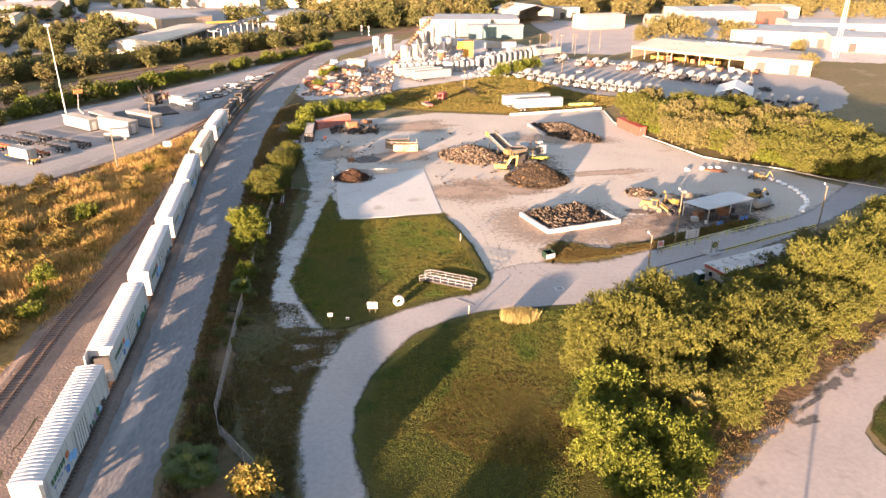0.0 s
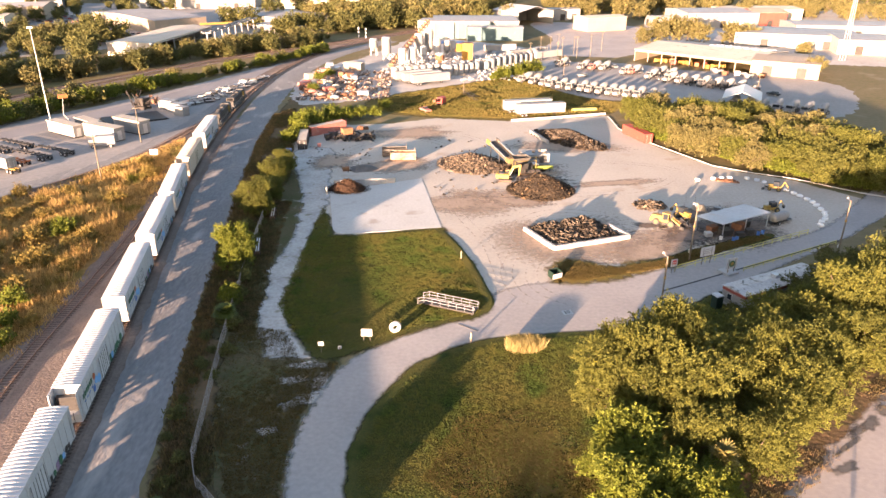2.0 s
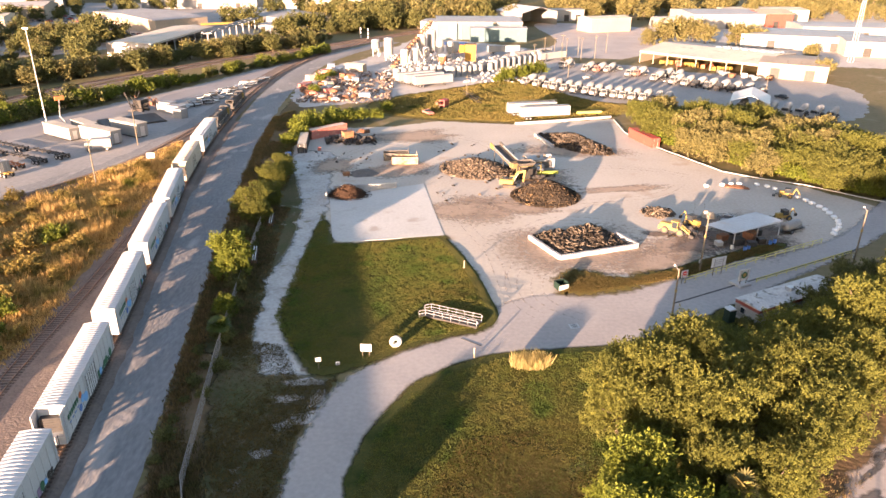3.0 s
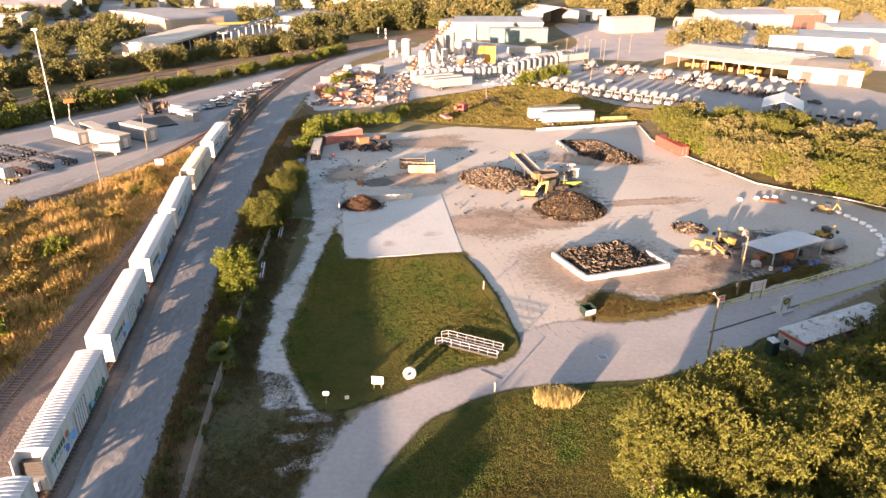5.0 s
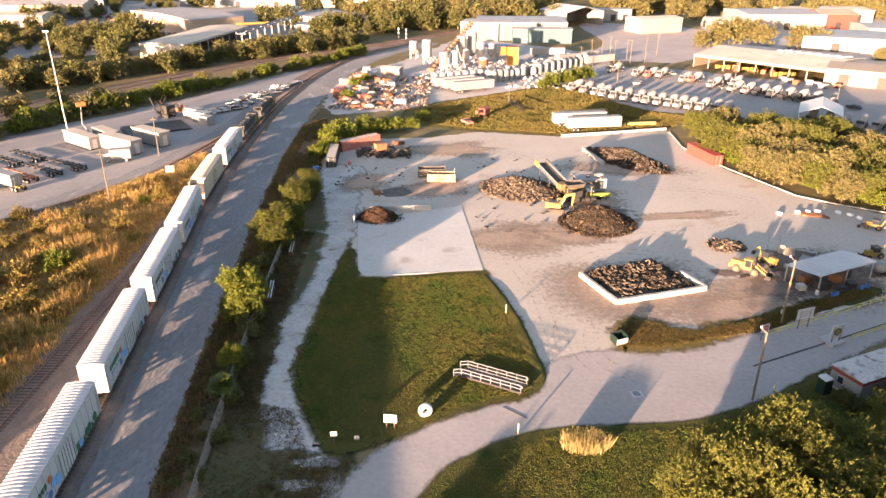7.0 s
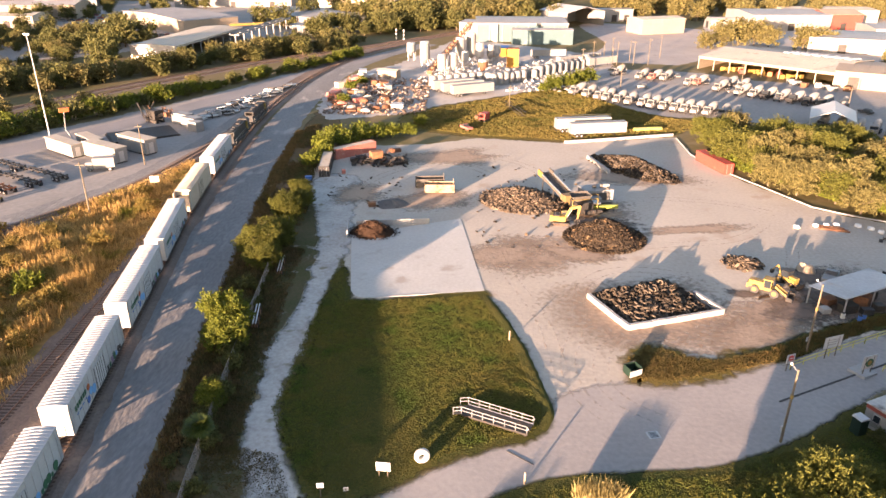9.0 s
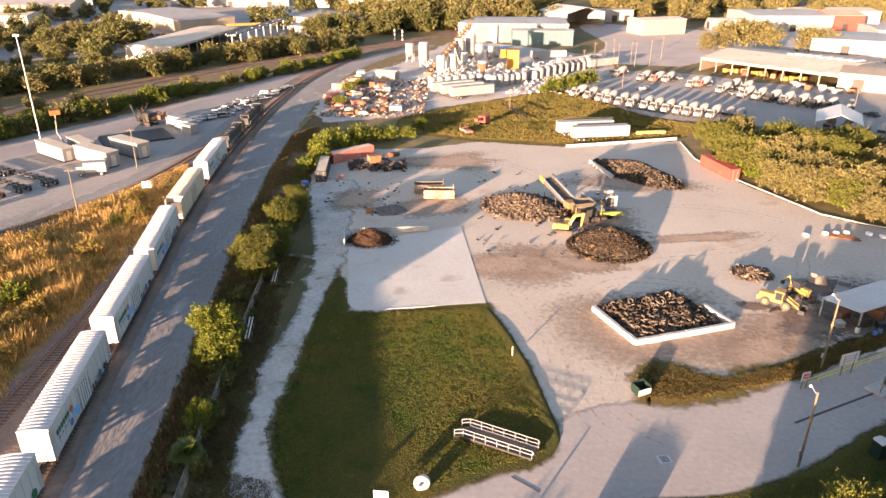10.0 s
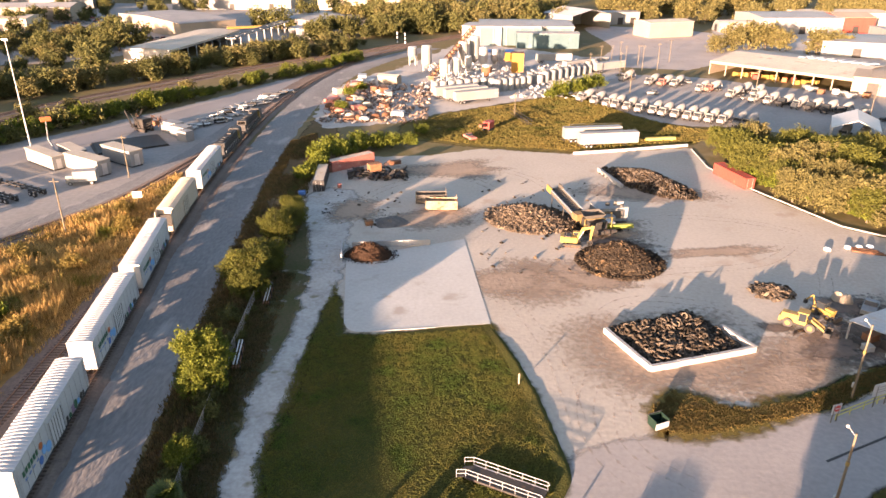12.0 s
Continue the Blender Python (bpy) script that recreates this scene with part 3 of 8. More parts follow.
region("west_lot", [(-146, 106), (-116, 138), (-97, 157), (-84, 175), (-76, 191), (-71, 215), (-68, 250), (-67, 290), (-66, 320), (-74, 318), (-90, 280), (-106, 250), (-124, 222), (-146, 190), (-190, 130)], 0.03, M_LOT,
       "grey lot with offices and trailer chassis", "lot", 1.0, 2.0)
ribbon("frontage_road", [(-200, 90), (-160, 150), (-127, 196), (-113, 216), (-103, 234), (-93, 254), (-82, 280), (-72, 306), (-60, 336), (-44, 366)], 4.2, 4.2, 0.05, M_ASPHALT, "narrow asphalt frontage road", "road", 0.4)
ribbon("dirt_track", [(-150, 96), (-118, 128), (-92, 155), (-79, 176), (-73, 192), (-69.5, 215), (-67.5, 245), (-64, 290), (-58, 335)], 4.6, 1.6, 0.045, M_GRAVEL, "pale gravel track along the siding", "road", 0.6)
region("far_west_lot", [(-330, 330), (-240, 335), (-180, 360), (-150, 400), (-100, 440), (-78, 470), (-70, 560), (-200, 640), (-420, 620)], 0.02, M_LOT, "far lot among warehouses", "lot", 3.0, 4.0)
region("far_east_lot", [(120, 380), (165, 360), (200, 330), (330, 330), (420, 520), (300, 620), (170, 520), (140, 470)], 0.02, M_WHITE_LOT, "far bleached industrial lot", "lot", 3.0, 4.0)

# brown soil patches, all darker than the packed dirt
for i, (x, y, rx, ry, turn, label) in enumerate(((13, 151, 15, 9, 10, "brown churned soil before the rubber pile"), (44, 162.5, 15, 2.6, 12, "dark wheel rut across the dirt"), (42, 125, 12, 7, 30, "brown churned soil by the gate"),
                                                (-8, 177, 11, 7, 0, "brown scraped soil before the boxes"), (38, 193, 17, 7, 0, "dark soil beside the rear tyre heap"),
                                                (23, 172, 12, 8, 0, "darker brown soil under the shredder"), (27, 130, 16, 13, 20, "trodden soil round the tyre bay"), (-24, 180, 6, 10, 0, "darker brown soil by the bushes"), (-4, 208, 16, 8, 10, "grey scraped dirt"),
                                                (47, 130, 9, 6, 20, "brown trampled soil before the loader"), (6, 149, 10, 6, 30, "brown scraped soil beside the pad"), (20, 150, 9, 4, -10, "brown soil spilled from the rubber pile"))):
    blotch("churned_ground", x, y, rx * 1.2, ry * 1.2, turn, 0.048 + i * 0.0015, M_DIRT_DARK, label, "soil", i + 1)
# patches of darker soil, each widened by 1.35
for i, (x, y, rx, ry, turn) in enumerate(((60, 135, 13, 9, 25), (50, 131, 6, 4, 30), (56, 143, 6, 3.5, 20), (44, 136, 3, 1.6, 0), (27, 165, 7, 3, -10))):
    blotch("oily_ground", x, y, rx * 1.35, ry * 1.35, turn, 0.064 + i * 0.0012, M_DARK_SOIL, "dark soil with tyre crumbs", "soil", i + 80)
for i, (x, y, rx, ry, turn) in enumerate(((-14.5, 80, 4, 2.2, 30), (-17, 84, 3, 1.6, 10), (-12.5, 69, 3, 1.5, 0), (-15.5, 87.5, 4, 1.6, 0), (-13.2, 84, 1.4, 3.4, -10), (-18, 74, 2, 1.4, 0))):
    blotch("limestone_patch", x, y, rx, ry, turn, 0.052 + i * 0.001, M_PALE_DUST, "pale limestone showing through worn grass", "gravel", i + 30)
blotch("dry_patch", 10.5, 69.5, 13, 12, 0, 0.1, M_DRY_LAWN, "sun-browned patch of lawn", "lawn", 50)
for i, (x, y, rx, ry, turn) in enumerate(((52, 74.5, 3.2, 1.0, 40), (55, 77, 2.2, 1.4, 40), (49.5, 73, 2.6, 0.8, 40), (57, 80, 3, 1, 50), (45, 67, 3, 1, 20), (47, 70.5, 4.5, 0.5, 35))):
    blotch("tar_patch", x, y, rx, ry, turn, 0.068 + i * 0.001, M_PATCH, "dark tar patch on the asphalt", "road", i + 60)

for k, pts in enumerate((((13.0, 108), (12.2, 118), (11, 128), (7, 142), (4, 158)), ((20, 101), (14.8, 107), (13.6, 115), (16, 124), (19, 138), (27, 144), (42, 141)), ((27, 101), (19.4, 107), (17.6, 113), (20.5, 120.5), (30, 122.6), (40, 126)),
                         ((18, 150), (34, 154), (50, 158), (62, 170)), ((8, 190), (0, 200), (-12, 200), (-20, 192), (-26, 178)), ((20, 190), (12, 204), (0, 210), (-14, 206)), ((33, 178), (44, 179), (56, 176), (66, 168)), ((46, 128), (50, 136), (57, 150), (60, 160)))):
    wheel_track(pts, 0.38, 0.07 + k * 0.0012, M_TRACK, "brown wheel marks in the dirt")


def slab():
    """The concrete pad, poured in panels, its south-west corner rounded."""
    pad = thing("concrete_pad", Matrix(), "pale cast concrete pad with a curved corner", "pad", kind="structure")
    a, b, c, d = (Vector(p) for p in ((-17.5, 131.7, 0), (3.0, 135.2, 0), (-1.2, 165.8, 0), (-21.3, 156.5, 0)))
    for i in range(2):
        for j in range(3):
            q = [a.lerp(b, s).lerp(d.lerp(c, s), t) for s, t in ((i / 2, j / 3), ((i + 1) / 2, j / 3), ((i + 1) / 2, (j + 1) / 3), (i / 2, (j + 1) / 3))]
            if i == j == 0:
                u, v = (q[3] - q[0]).normalized() * 2.6, (q[1] - q[0]).normalized() * 2.6
                q[:1] = [q[0] + u * (1 - math.sin(k)) + v * (1 - math.cos(k)) for k in (0.0, 0.39, 0.785, 1.18, math.pi / 2)]
            mid = sum(q, Vector()) / len(q)
            q = [mid + (p - mid) * 0.9985 for p in q]
            n = len(q)
            sh = Shape()
            sh.add([(*p.xy, -0.1) for p in q] + [(*p.xy, 0.095) for p in q],
                   [tuple(range(n - 1, -1, -1)), tuple(range(n, 2 * n))] + [(k, (k + 1) % n, n + (k + 1) % n, n + k) for k in range(n)])
            part("panel", sh, M_CONCRETE_PAD, pad)
    for s0, s1, at_ in ((a.lerp(d, 0.1), a.lerp(d, 0.98), 0.14), (a.lerp(b, 0.14), a.lerp(b, 0.62), 0.14)):
        side = Vector((-(s1 - s0).y, (s1 - s0).x, 0)).normalized() * 0.14
        sh = Shape().add([(*p.xy, z) for z in (0.0, at_) for p in (s0 - side, s1 - side, s1 + side, s0 + side)],
                         [(0, 3, 2, 1), (4, 5, 6, 7), (0, 1, 5, 4), (1, 2, 6, 5), (2, 3, 7, 6), (3, 0, 4, 7)])
        part("edging", sh, M_CONCRETE_PAD, pad)


slab()


def lawn_bank(points, height, label):
    """The raised lip of the lawn, a hand's width above the dirt, falling away inwards."""
    pts = smooth_line([(*q, 0) for q in points], 0.7)
    sh = Shape()
    rows = []
    for i, q in enumerate(pts):
        t = (pts[min(i + 1, len(pts) - 1)] - pts[max(i - 1, 0)]).normalized()
        side = Vector((-t.y, t.x, 0))
        h = height * min(1.0, i / 8, (len(pts) - 1 - i) / 8) * (1 + 0.3 * noise.noise(q * 0.5))
        wob = 0.18 * noise.noise(q * 0.9)
        rows.append([q + side * (w + wob) + Vector((0, 0, 0.075 + h * z)) for w, z in ((-0.35, 0), (-0.12, 0.85), (0.2, 1.0), (0.7, 0.7), (1.5, 0.0))])
    k = len(rows[0])
    sh.add([p for r_ in rows for p in r_], [(i * k + j, (i + 1) * k + j, (i + 1) * k + j + 1, i * k + j + 1) for i in range(len(rows) - 1) for j in range(k - 1)])
    return solo("lawn_bank", sh, M_TURF_BANK, Matrix(), label, "lawn", kind="structure", smooth=True)


M_TURF_BANK = mat("bank_turf", (0.040, 0.052, 0.016), (0.09, 0.077, 0.023), 0.07, 5.0, 0.9, 1.0, depth=0.3, spec=0.03, **G)
lawn_bank([(9.0, 101.4), (10.3, 104.6), (9.4, 111), (7.9, 119), (5.9, 126), (4.0, 131.4), (2.4, 134.8)], 0.24, "raised grass lip of the lawn beside the dirt")


def railway(name, line, z, label, first, last):
    """Ballast, two rails and sleepers; sleepers between the distances first and last are single pieces."""
    pts = smooth_line([(*q, 0) for q in line], 0.62)
    track = thing(name, Matrix(), label, "railway track", kind="structure")
    bed, rails, rest, one = Shape(), (Shape(), Shape()), Shape(), Shape()
    one.box(-1.3, 1.3, -0.12, 0.12, -0.16, 0.0)
    sleeper = one.mesh("sleeper", M_SLEEPER)
    coarse = pts[::5]
    for a, b in zip(coarse, coarse[1:]):
        t = (b - a).normalized()
        s = Vector((-t.y, t.x, 0))
        p = [q + s * w + Vector((0, 0, h)) for q in (a, b) for w, h in ((2.6, 0.06), (1.7, z), (-1.7, z), (-2.6, 0.06))]
        bed.add(p, [(0, 4, 5, 1), (1, 5, 6, 2), (2, 6, 7, 3)])
        for sh, w in zip(rails, (0.75, -0.75)):
            q = [c + s * (w + d) + Vector((0, 0, h)) for c in (a, b) for d, h in ((0.04, z + 0.04), (0.04, z + 0.2), (-0.04, z + 0.2), (-0.04, z + 0.04))]
            sh.add(q, [(0, 4, 5, 1), (1, 5, 6, 2), (2, 6, 7, 3)])
    count = 0
    for i, (a, b) in enumerate(zip(pts, pts[1:])):
        m = Matrix.Translation(a + Vector((0, 0, z + 0.05))) @ Matrix.Rotation(math.atan2(-(b - a).x, (b - a).y) + random.uniform(-0.03, 0.03), 4, "Z")
        if first <= i * 0.62 <= last and count < 300:
            piece("sleeper", sleeper, track, m)
            count += 1
        else:
            rest.box(-1.3, 1.3, -0.12, 0.12, -0.16, 0.0, m)
    part("ballast", bed, M_BALLAST, track, "rusty brown ballast")
    for sh in rails:
        part("rail", sh, M_RAIL, track, "brown steel rail")
    tagged(part("sleeper_row", rest, M_SLEEPER, track), kind="stuff")


ribbon("ballast_shoulder", TRAIN_LINE, 6.0, 2.2, 0.078, M_BALLAST, "brown ballast shoulder", "railway", 0.5)
ribbon("siding_shoulder", SIDING, 2.6, 5.0, 0.072, M_BALLAST, "brown earth between the tracks", "railway", 0.5)

# ---- plants ----
def leaves(lobes, count, size, seed, flat=0.8, low=-0.45):
    """Leaf sprays on twigs that point outwards from round lobes (x, y, z, radius), as one mesh's points and faces."""
    rng = np.random.default_rng(seed)
    lobes = np.array(lobes, float)
    per = 12
    twigs = max(1, count // per)
    weight = lobes[:, 3] ** 2
    pick = rng.choice(len(lobes), twigs, p=weight / weight.sum())
    d = rng.normal(size=(twigs * 6, 3))
    d /= np.linalg.norm(d, axis=1)[:, None]
    d = d[d[:, 2] > low][:twigs]
    lump = 1 + 0.2 * np.sin(d[:, 0] * 7 + pick) * np.sin(d[:, 1] * 6 + 2 * pick) + 0.14 * np.sin(d[:, 2] * 9 + pick)
    r = lobes[pick, 3] * (0.5 + 0.55 * rng.random(twigs) ** 0.6) * lump
    c = lobes[pick, :3] + d * r[:, None] * (1, 1, flat)
    axis = d * 0.75 + rng.normal(size=(twigs, 3)) * 0.35 + (0, 0, 0.45)
    axis /= np.linalg.norm(axis, axis=1)[:, None]
    c, axis = np.repeat(c, per, 0), np.repeat(axis, per, 0)
    n = len(c)
    p = c + axis * (size * 3.4 * rng.uniform(-0.6, 1.0, n))[:, None] + rng.normal(size=(n, 3)) * size * 0.85
    t = axis * 0.8 + rng.normal(size=(n, 3)) * 0.75
    t /= np.linalg.norm(t, axis=1)[:, None]
    b = np.cross(t, rng.normal(size=(n, 3)))
    b /= np.linalg.norm(b, axis=1)[:, None]
    s = (size * rng.uniform(0.6, 1.4, n))[:, None]
    bend = np.cross(t, b) * s * 0.15
    v = np.stack([p - t * s * 1.1, p - b * s * 0.46 + bend, p + t * s * 1.2, p + b * s * 0.46 + bend], 1).reshape(-1, 3)
    return v, np.arange(n * 4).reshape(-1, 4)


def leaf_mesh(name, lobes, count, size, seed, material, **more):
    v, f = leaves(lobes, count, size, seed, **more)
    me = bpy.data.meshes.new(name)
    me.from_pydata(v.tolist(), [], f.tolist())
    me.materials.append(material)
    return me


def crown_lobes(rng, radius, height, count, base=0.45):
    out = [(0, 0, height * 0.66, radius * 0.62)]
    for i in range(count):
        a = 2 * math.pi * (i + rng.random() * 0.7) / count
        far = radius * rng.uniform(0.30, 0.80)
        out.append((math.cos(a) * far, math.sin(a) * far, height * rng.uniform(base, 0.86), radius * rng.uniform(0.22, 0.42)))
    return out


def tree(label, radius, height, lobes, count, size, seed, material, category="tree", base=0.45, low=-0.45):
    """A trunk with limbs into each lobe of an uneven crown."""
    rng = random.Random(seed)
    spots = crown_lobes(rng, radius, height, lobes, base)
    ob = thing(category, at(0, -300), label, category)
    trunk = Shape()
    fork = Vector((0.1, 0.0, height * 0.3))
    trunk.rod((0, 0, -0.2), fork, 0.035 * height, 8, 0.024 * height)
    for x, y, z, r in spots:
        mid = Vector((x * 0.5, y * 0.5, (z + fork.z) * 0.5 + 0.1))
        trunk.rod(fork, mid, 0.017 * height, 6, 0.011 * height)
        trunk.rod(mid, (x, y, z), 0.011 * height, 5, 0.004 * height)
    part("trunk", trunk, M_BARK, ob, "grey-brown trunk and limbs")
    part("crown", leaf_mesh("crown", spots, count, size, seed, material, low=low), material, ob)
    return ob


def blades(spots, height, width, seed, count, spread, lean=0.35):
    """Tufts of upright blades at the spots, as points and triangles."""
    rng = np.random.default_rng(seed)
    c = np.repeat(np.array(spots, float), count, 0)
    n = len(c)
    a = rng.uniform(0, 2 * np.pi, n)
    r = spread * np.sqrt(rng.random(n))
    foot = np.stack([c[:, 0] + r * np.cos(a), c[:, 1] + r * np.sin(a), np.full(n, 0.02)], 1)
    h = height * rng.uniform(0.5, 1.2, n) * (c[:, 2] if c.shape[1] > 2 else 1)
    tip = foot + np.stack([lean * h * np.cos(a) * rng.random(n), lean * h * np.sin(a) * rng.random(n), h], 1)
    b = rng.uniform(0, 2 * np.pi, n)
    w = np.stack([np.cos(b), np.sin(b), 0 * b], 1) * (width * rng.uniform(0.6, 1.3, n))[:, None]
    mid = foot * 0.5 + tip * 0.5 + (0, 0, 0.05)
    v = np.stack([foot - w * 0.5, foot + w * 0.5, mid + w, tip, mid - w], 1).reshape(-1, 3)
    return v, np.arange(n * 5).reshape(-1, 5)


def tufts(name, spots, height, width, seed, count, spread, material, label, category, lean=0.35):
    v, f = blades(spots, height, width, seed, count, spread, lean)
    me = bpy.data.meshes.new(name)
    me.from_pydata(v.tolist(), [], f.tolist())
    me.materials.append(material)
    return tagged(new(name, me), label, category, kind="stuff")


def scatter(poly, count, seed, lo=0.6, hi=1.3, clump=0.06, cut=-0.2):
    """Places inside an outline, thicker where a slow noise is high; the third number scales."""
    rng = random.Random(seed)
    xs, ys = [p[0] for p in poly], [p[1] for p in poly]
    out = []
    while len(out) < count:
        x, y = rng.uniform(min(xs), max(xs)), rng.uniform(min(ys), max(ys))
        w = noise.noise(Vector((x * clump, y * clump, seed)))
        if inside(x, y, poly) and w + rng.uniform(-0.25, 0.25) > cut:
            out.append((x, y, rng.uniform(lo, hi) * (1 + 0.6 * w)))
    return out


def palm(label, height, seed, material):
    rng = random.Random(seed)
    ob = thing("palm", at(0, -300), label, "palm")
    trunk = Shape()
    trunk.rod((0, 0, -0.2), (0.1, 0, height), 0.2, 8, 0.17)
    part("trunk", trunk, M_BARK, ob, "fibrous brown trunk")
    fr = Shape()
    for i in range(56):
        a = rng.uniform(0, 2 * math.pi)
        up = rng.uniform(-0.7, 1.2)
        size = rng.uniform(1.0, 1.7)
        d = Vector((math.cos(a) * math.cos(up), math.sin(a) * math.cos(up), math.sin(up)))
        side = d.cross((0, 0, 1)).normalized()
        over = side.cross(d)
        c = Vector((0, 0, height)) + d * size * 0.45
        fr.rod((0, 0, height), c, 0.025, 4)
        for k in range(-7, 8):
            w = k / 7 * 1.9
            e = d * math.cos(w) + side * math.sin(w)
            tip = c + e * size * (0.75 - 0.03 * abs(k)) + Vector((0, 0, -0.14 * abs(w)))
            g = (d * -math.sin(w) + side * math.cos(w)) * 0.10
            fr.add([c, c.lerp(tip, 0.55) + g + over * 0.05, tip, c.lerp(tip, 0.55) - g + over * 0.05], [(0, 1, 2, 3)])
    part("fronds", fr, material, ob, "fan-shaped fronds")
    return ob


OAKS = [tree("broad live oak with dense olive-green leaves", 4.6, 9.0, 38, 30000, 0.135, 11 + i, M_LEAF, base=0.26, low=-0.8) for i in range(3)]
BRIGHTS = [tree("small bright green broadleaf tree", 3.2, 5.6, 18, 11000, 0.145, 21 + i, M_LEAF_BRIGHT, base=0.26, low=-0.8) for i in range(2)]
WOODS = [tree("dense olive-green tree of the roadside wood", 4.8, 7.6 + 0.9 * (i % 2), 26, 8500, 0.25, 31 + i, (M_LEAF_WOOD, M_LEAF_FAR, M_LEAF_WOOD, M_LEAF)[i], base=0.2, low=-0.7) for i in range(4)]
FARS = [tree("dark green broadleaf tree far off", 5.5, 10.5, 16, 1500, 0.56, 41 + i, M_LEAF_DARK, base=0.2, low=-0.95) for i in range(3)]
FAR_LIGHTS = [tree("olive-green tree far off in low sun", 5.5, 9.5, 16, 1500, 0.56, 51 + i, M_LEAF_FAR, base=0.2, low=-0.95) for i in range(2)]
SHRUBS = [tree("low leafy green shrub", 1.9, 2.2, 7, 1300, 0.19, 61 + i, M_LEAF_BRIGHT, "shrub", 0.3, -0.6) for i in range(2)]
SCRUBS = [tree("dull brown-green scrub bush", 1.8, 2.0, 7, 1100, 0.19, 71 + i, M_LEAF_DARK, "shrub", 0.3, -0.6) for i in range(2)]
DARKS = [tree("dark scrubby tree with thin brownish leaves", 2.7, 5.2, 9, 2600, 0.18, 65 + i, M_LEAF_DARK, base=0.3, low=-0.8) for i in range(2)]
GOLDS = [tree("golden-olive bush in the dry field", 2.0, 2.0, 8, 1300, 0.16, 75 + i, M_LEAF_GOLD, "shrub", 0.3, -0.7) for i in range(2)]
PALMS = [palm("sabal palm with green fan fronds", 3.4, 81, M_PALM), palm("sabal palm with yellowed fan fronds", 4.6, 82, M_PALM_DRY)]
BLOSSOM = tree("flowering tree with yellow-white blossom", 3.0, 5.2, 7, 2200, 0.30, 91, M_LEAF_YELLOW, base=0.36, low=-0.6)


FAR_PLANTS = []


def far_plant(kinds, x, y, s=1.0):
    """Notes a tree of the far woods, all of which become one object."""
    plant.n += 1
    FAR_PLANTS.append((kinds[plant.n % len(kinds)], at(x, y, (plant.n * 77) % 360, 0, s)))


def far_woods():
    for name, material, label in (("crown", None, "dark and olive woods along the horizon"), ("trunk", M_BARK, "trunks of the far woods")):
        vs, fs, k, groups = [], [], 0, {}
        for ob, m in FAR_PLANTS:
            me = next(c for c in ob.children if c.name.startswith(name)).data
            groups.setdefault(me.materials[0].name, []).append((me, m))
        for key, some in groups.items():
            vs, fs, k = [], [], 0
            for me, m in some:
                co = np.empty(len(me.vertices) * 3)
                me.vertices.foreach_get("co", co)
                vs.append(co.reshape(-1, 3) @ np.array(m.to_3x3()).T + np.array(m.translation))
                fs += [tuple(i + k for i in p.vertices) for p in me.polygons]
                k += len(me.vertices)
            out = bpy.data.meshes.new("far_woods")
            out.from_pydata(np.concatenate(vs).tolist(), [], fs)
            out.materials.append(bpy.data.materials[key])
            tagged(new("far_woods", out), label, "woods", kind="stuff")


def plant(kinds, x, y, s=1.0, group="", label="", tall=1.0):
    k = kinds[plant.n % len(kinds)] if isinstance(kinds, list) else kinds
    plant.n += 1
    ob = copy_thing(k, at(x, y, (plant.n * 77) % 360, 0, s) @ Matrix.Diagonal((1, 1, tall, 1)))
    return tagged(ob, label, "", group)


plant.n = 0
for x, y, s in ((26.0, 80.5, 1.0), (21.5, 76.3, 0.9), (30.5, 74, 1.0), (31, 84, 1.0), (34.5, 66.5, 0.85), (37, 79, 1.1), (42, 84, 1.05), (44, 76, 1.05), (39.5, 71, 0.95), (48, 81.5, 1.05), (36.5, 86.5, 0.9),
                (52, 87.5, 1.05), (56, 84.8, 0.95), (50, 93, 0.85), (58, 92, 1.05), (63.5, 91.5, 0.95), (66, 97.5, 1.05), (73, 104, 1.1), (79, 110, 1.05), (85, 112, 1.0), (92, 119, 1.0), (46, 89.5, 0.95), (61, 98.5, 0.85),
                (70, 100, 0.95), (29, 67.5, 0.75), (26.5, 73.5, 0.8), (55, 97.5, 0.75)):
    plant(OAKS, x, y, s, "oaks between the roads", "", 1.18 if x < 34 else 0.97 if x < 58 else 1.28)
for x, y, s in ((22.0, 67, 1.25), (19.0, 60.5, 1.15), (24.5, 61.5, 1.15), (20.5, 54.5, 1.1), (26.5, 57.0, 0.95), (18.6, 65.5, 0.85), (17, 48, 1.0), (28.5, 61.5, 0.9), (22.5, 50.5, 0.9)):
    plant(BRIGHTS, x, y, s, "leafy trees at the lawn's edge")
for x, y, s in ((57.5, 103, 1.0), (61.5, 105.5, 1.1), (65.5, 110, 1.0), (53, 100, 0.8), (67.5, 114, 0.9), (70, 112, 1.1)):
    plant(DARKS, x, y, s, "scrubby trees beside the office")
for x, y, s in ((46.3, 101.2, 0.6), (46.6, 99.2, 0.8), (49.5, 99.5, 0.8)):
    plant(SCRUBS, x, y, s, "low bushes beside the office")
plant(PALMS[1], 29.6, 63.4, 1.05)
for x, y, s in ((-35.6, 146.0, 0.84), (-33.6, 151.5, 0.74), (-33.8, 141.6, 0.66), (-35.0, 163.5, 0.72), (-33.8, 169, 0.66), (-35.4, 175.5, 0.58)):
    plant(OAKS, x, y, s, "trees along the fence", "", 0.82)
for x, y, s in ((-33.0, 119.5, 1.2), (-32.0, 116.5, 1.0), (-29.6, 104, 0.6)):
    plant(BRIGHTS, x, y, s, "small trees along the fence")
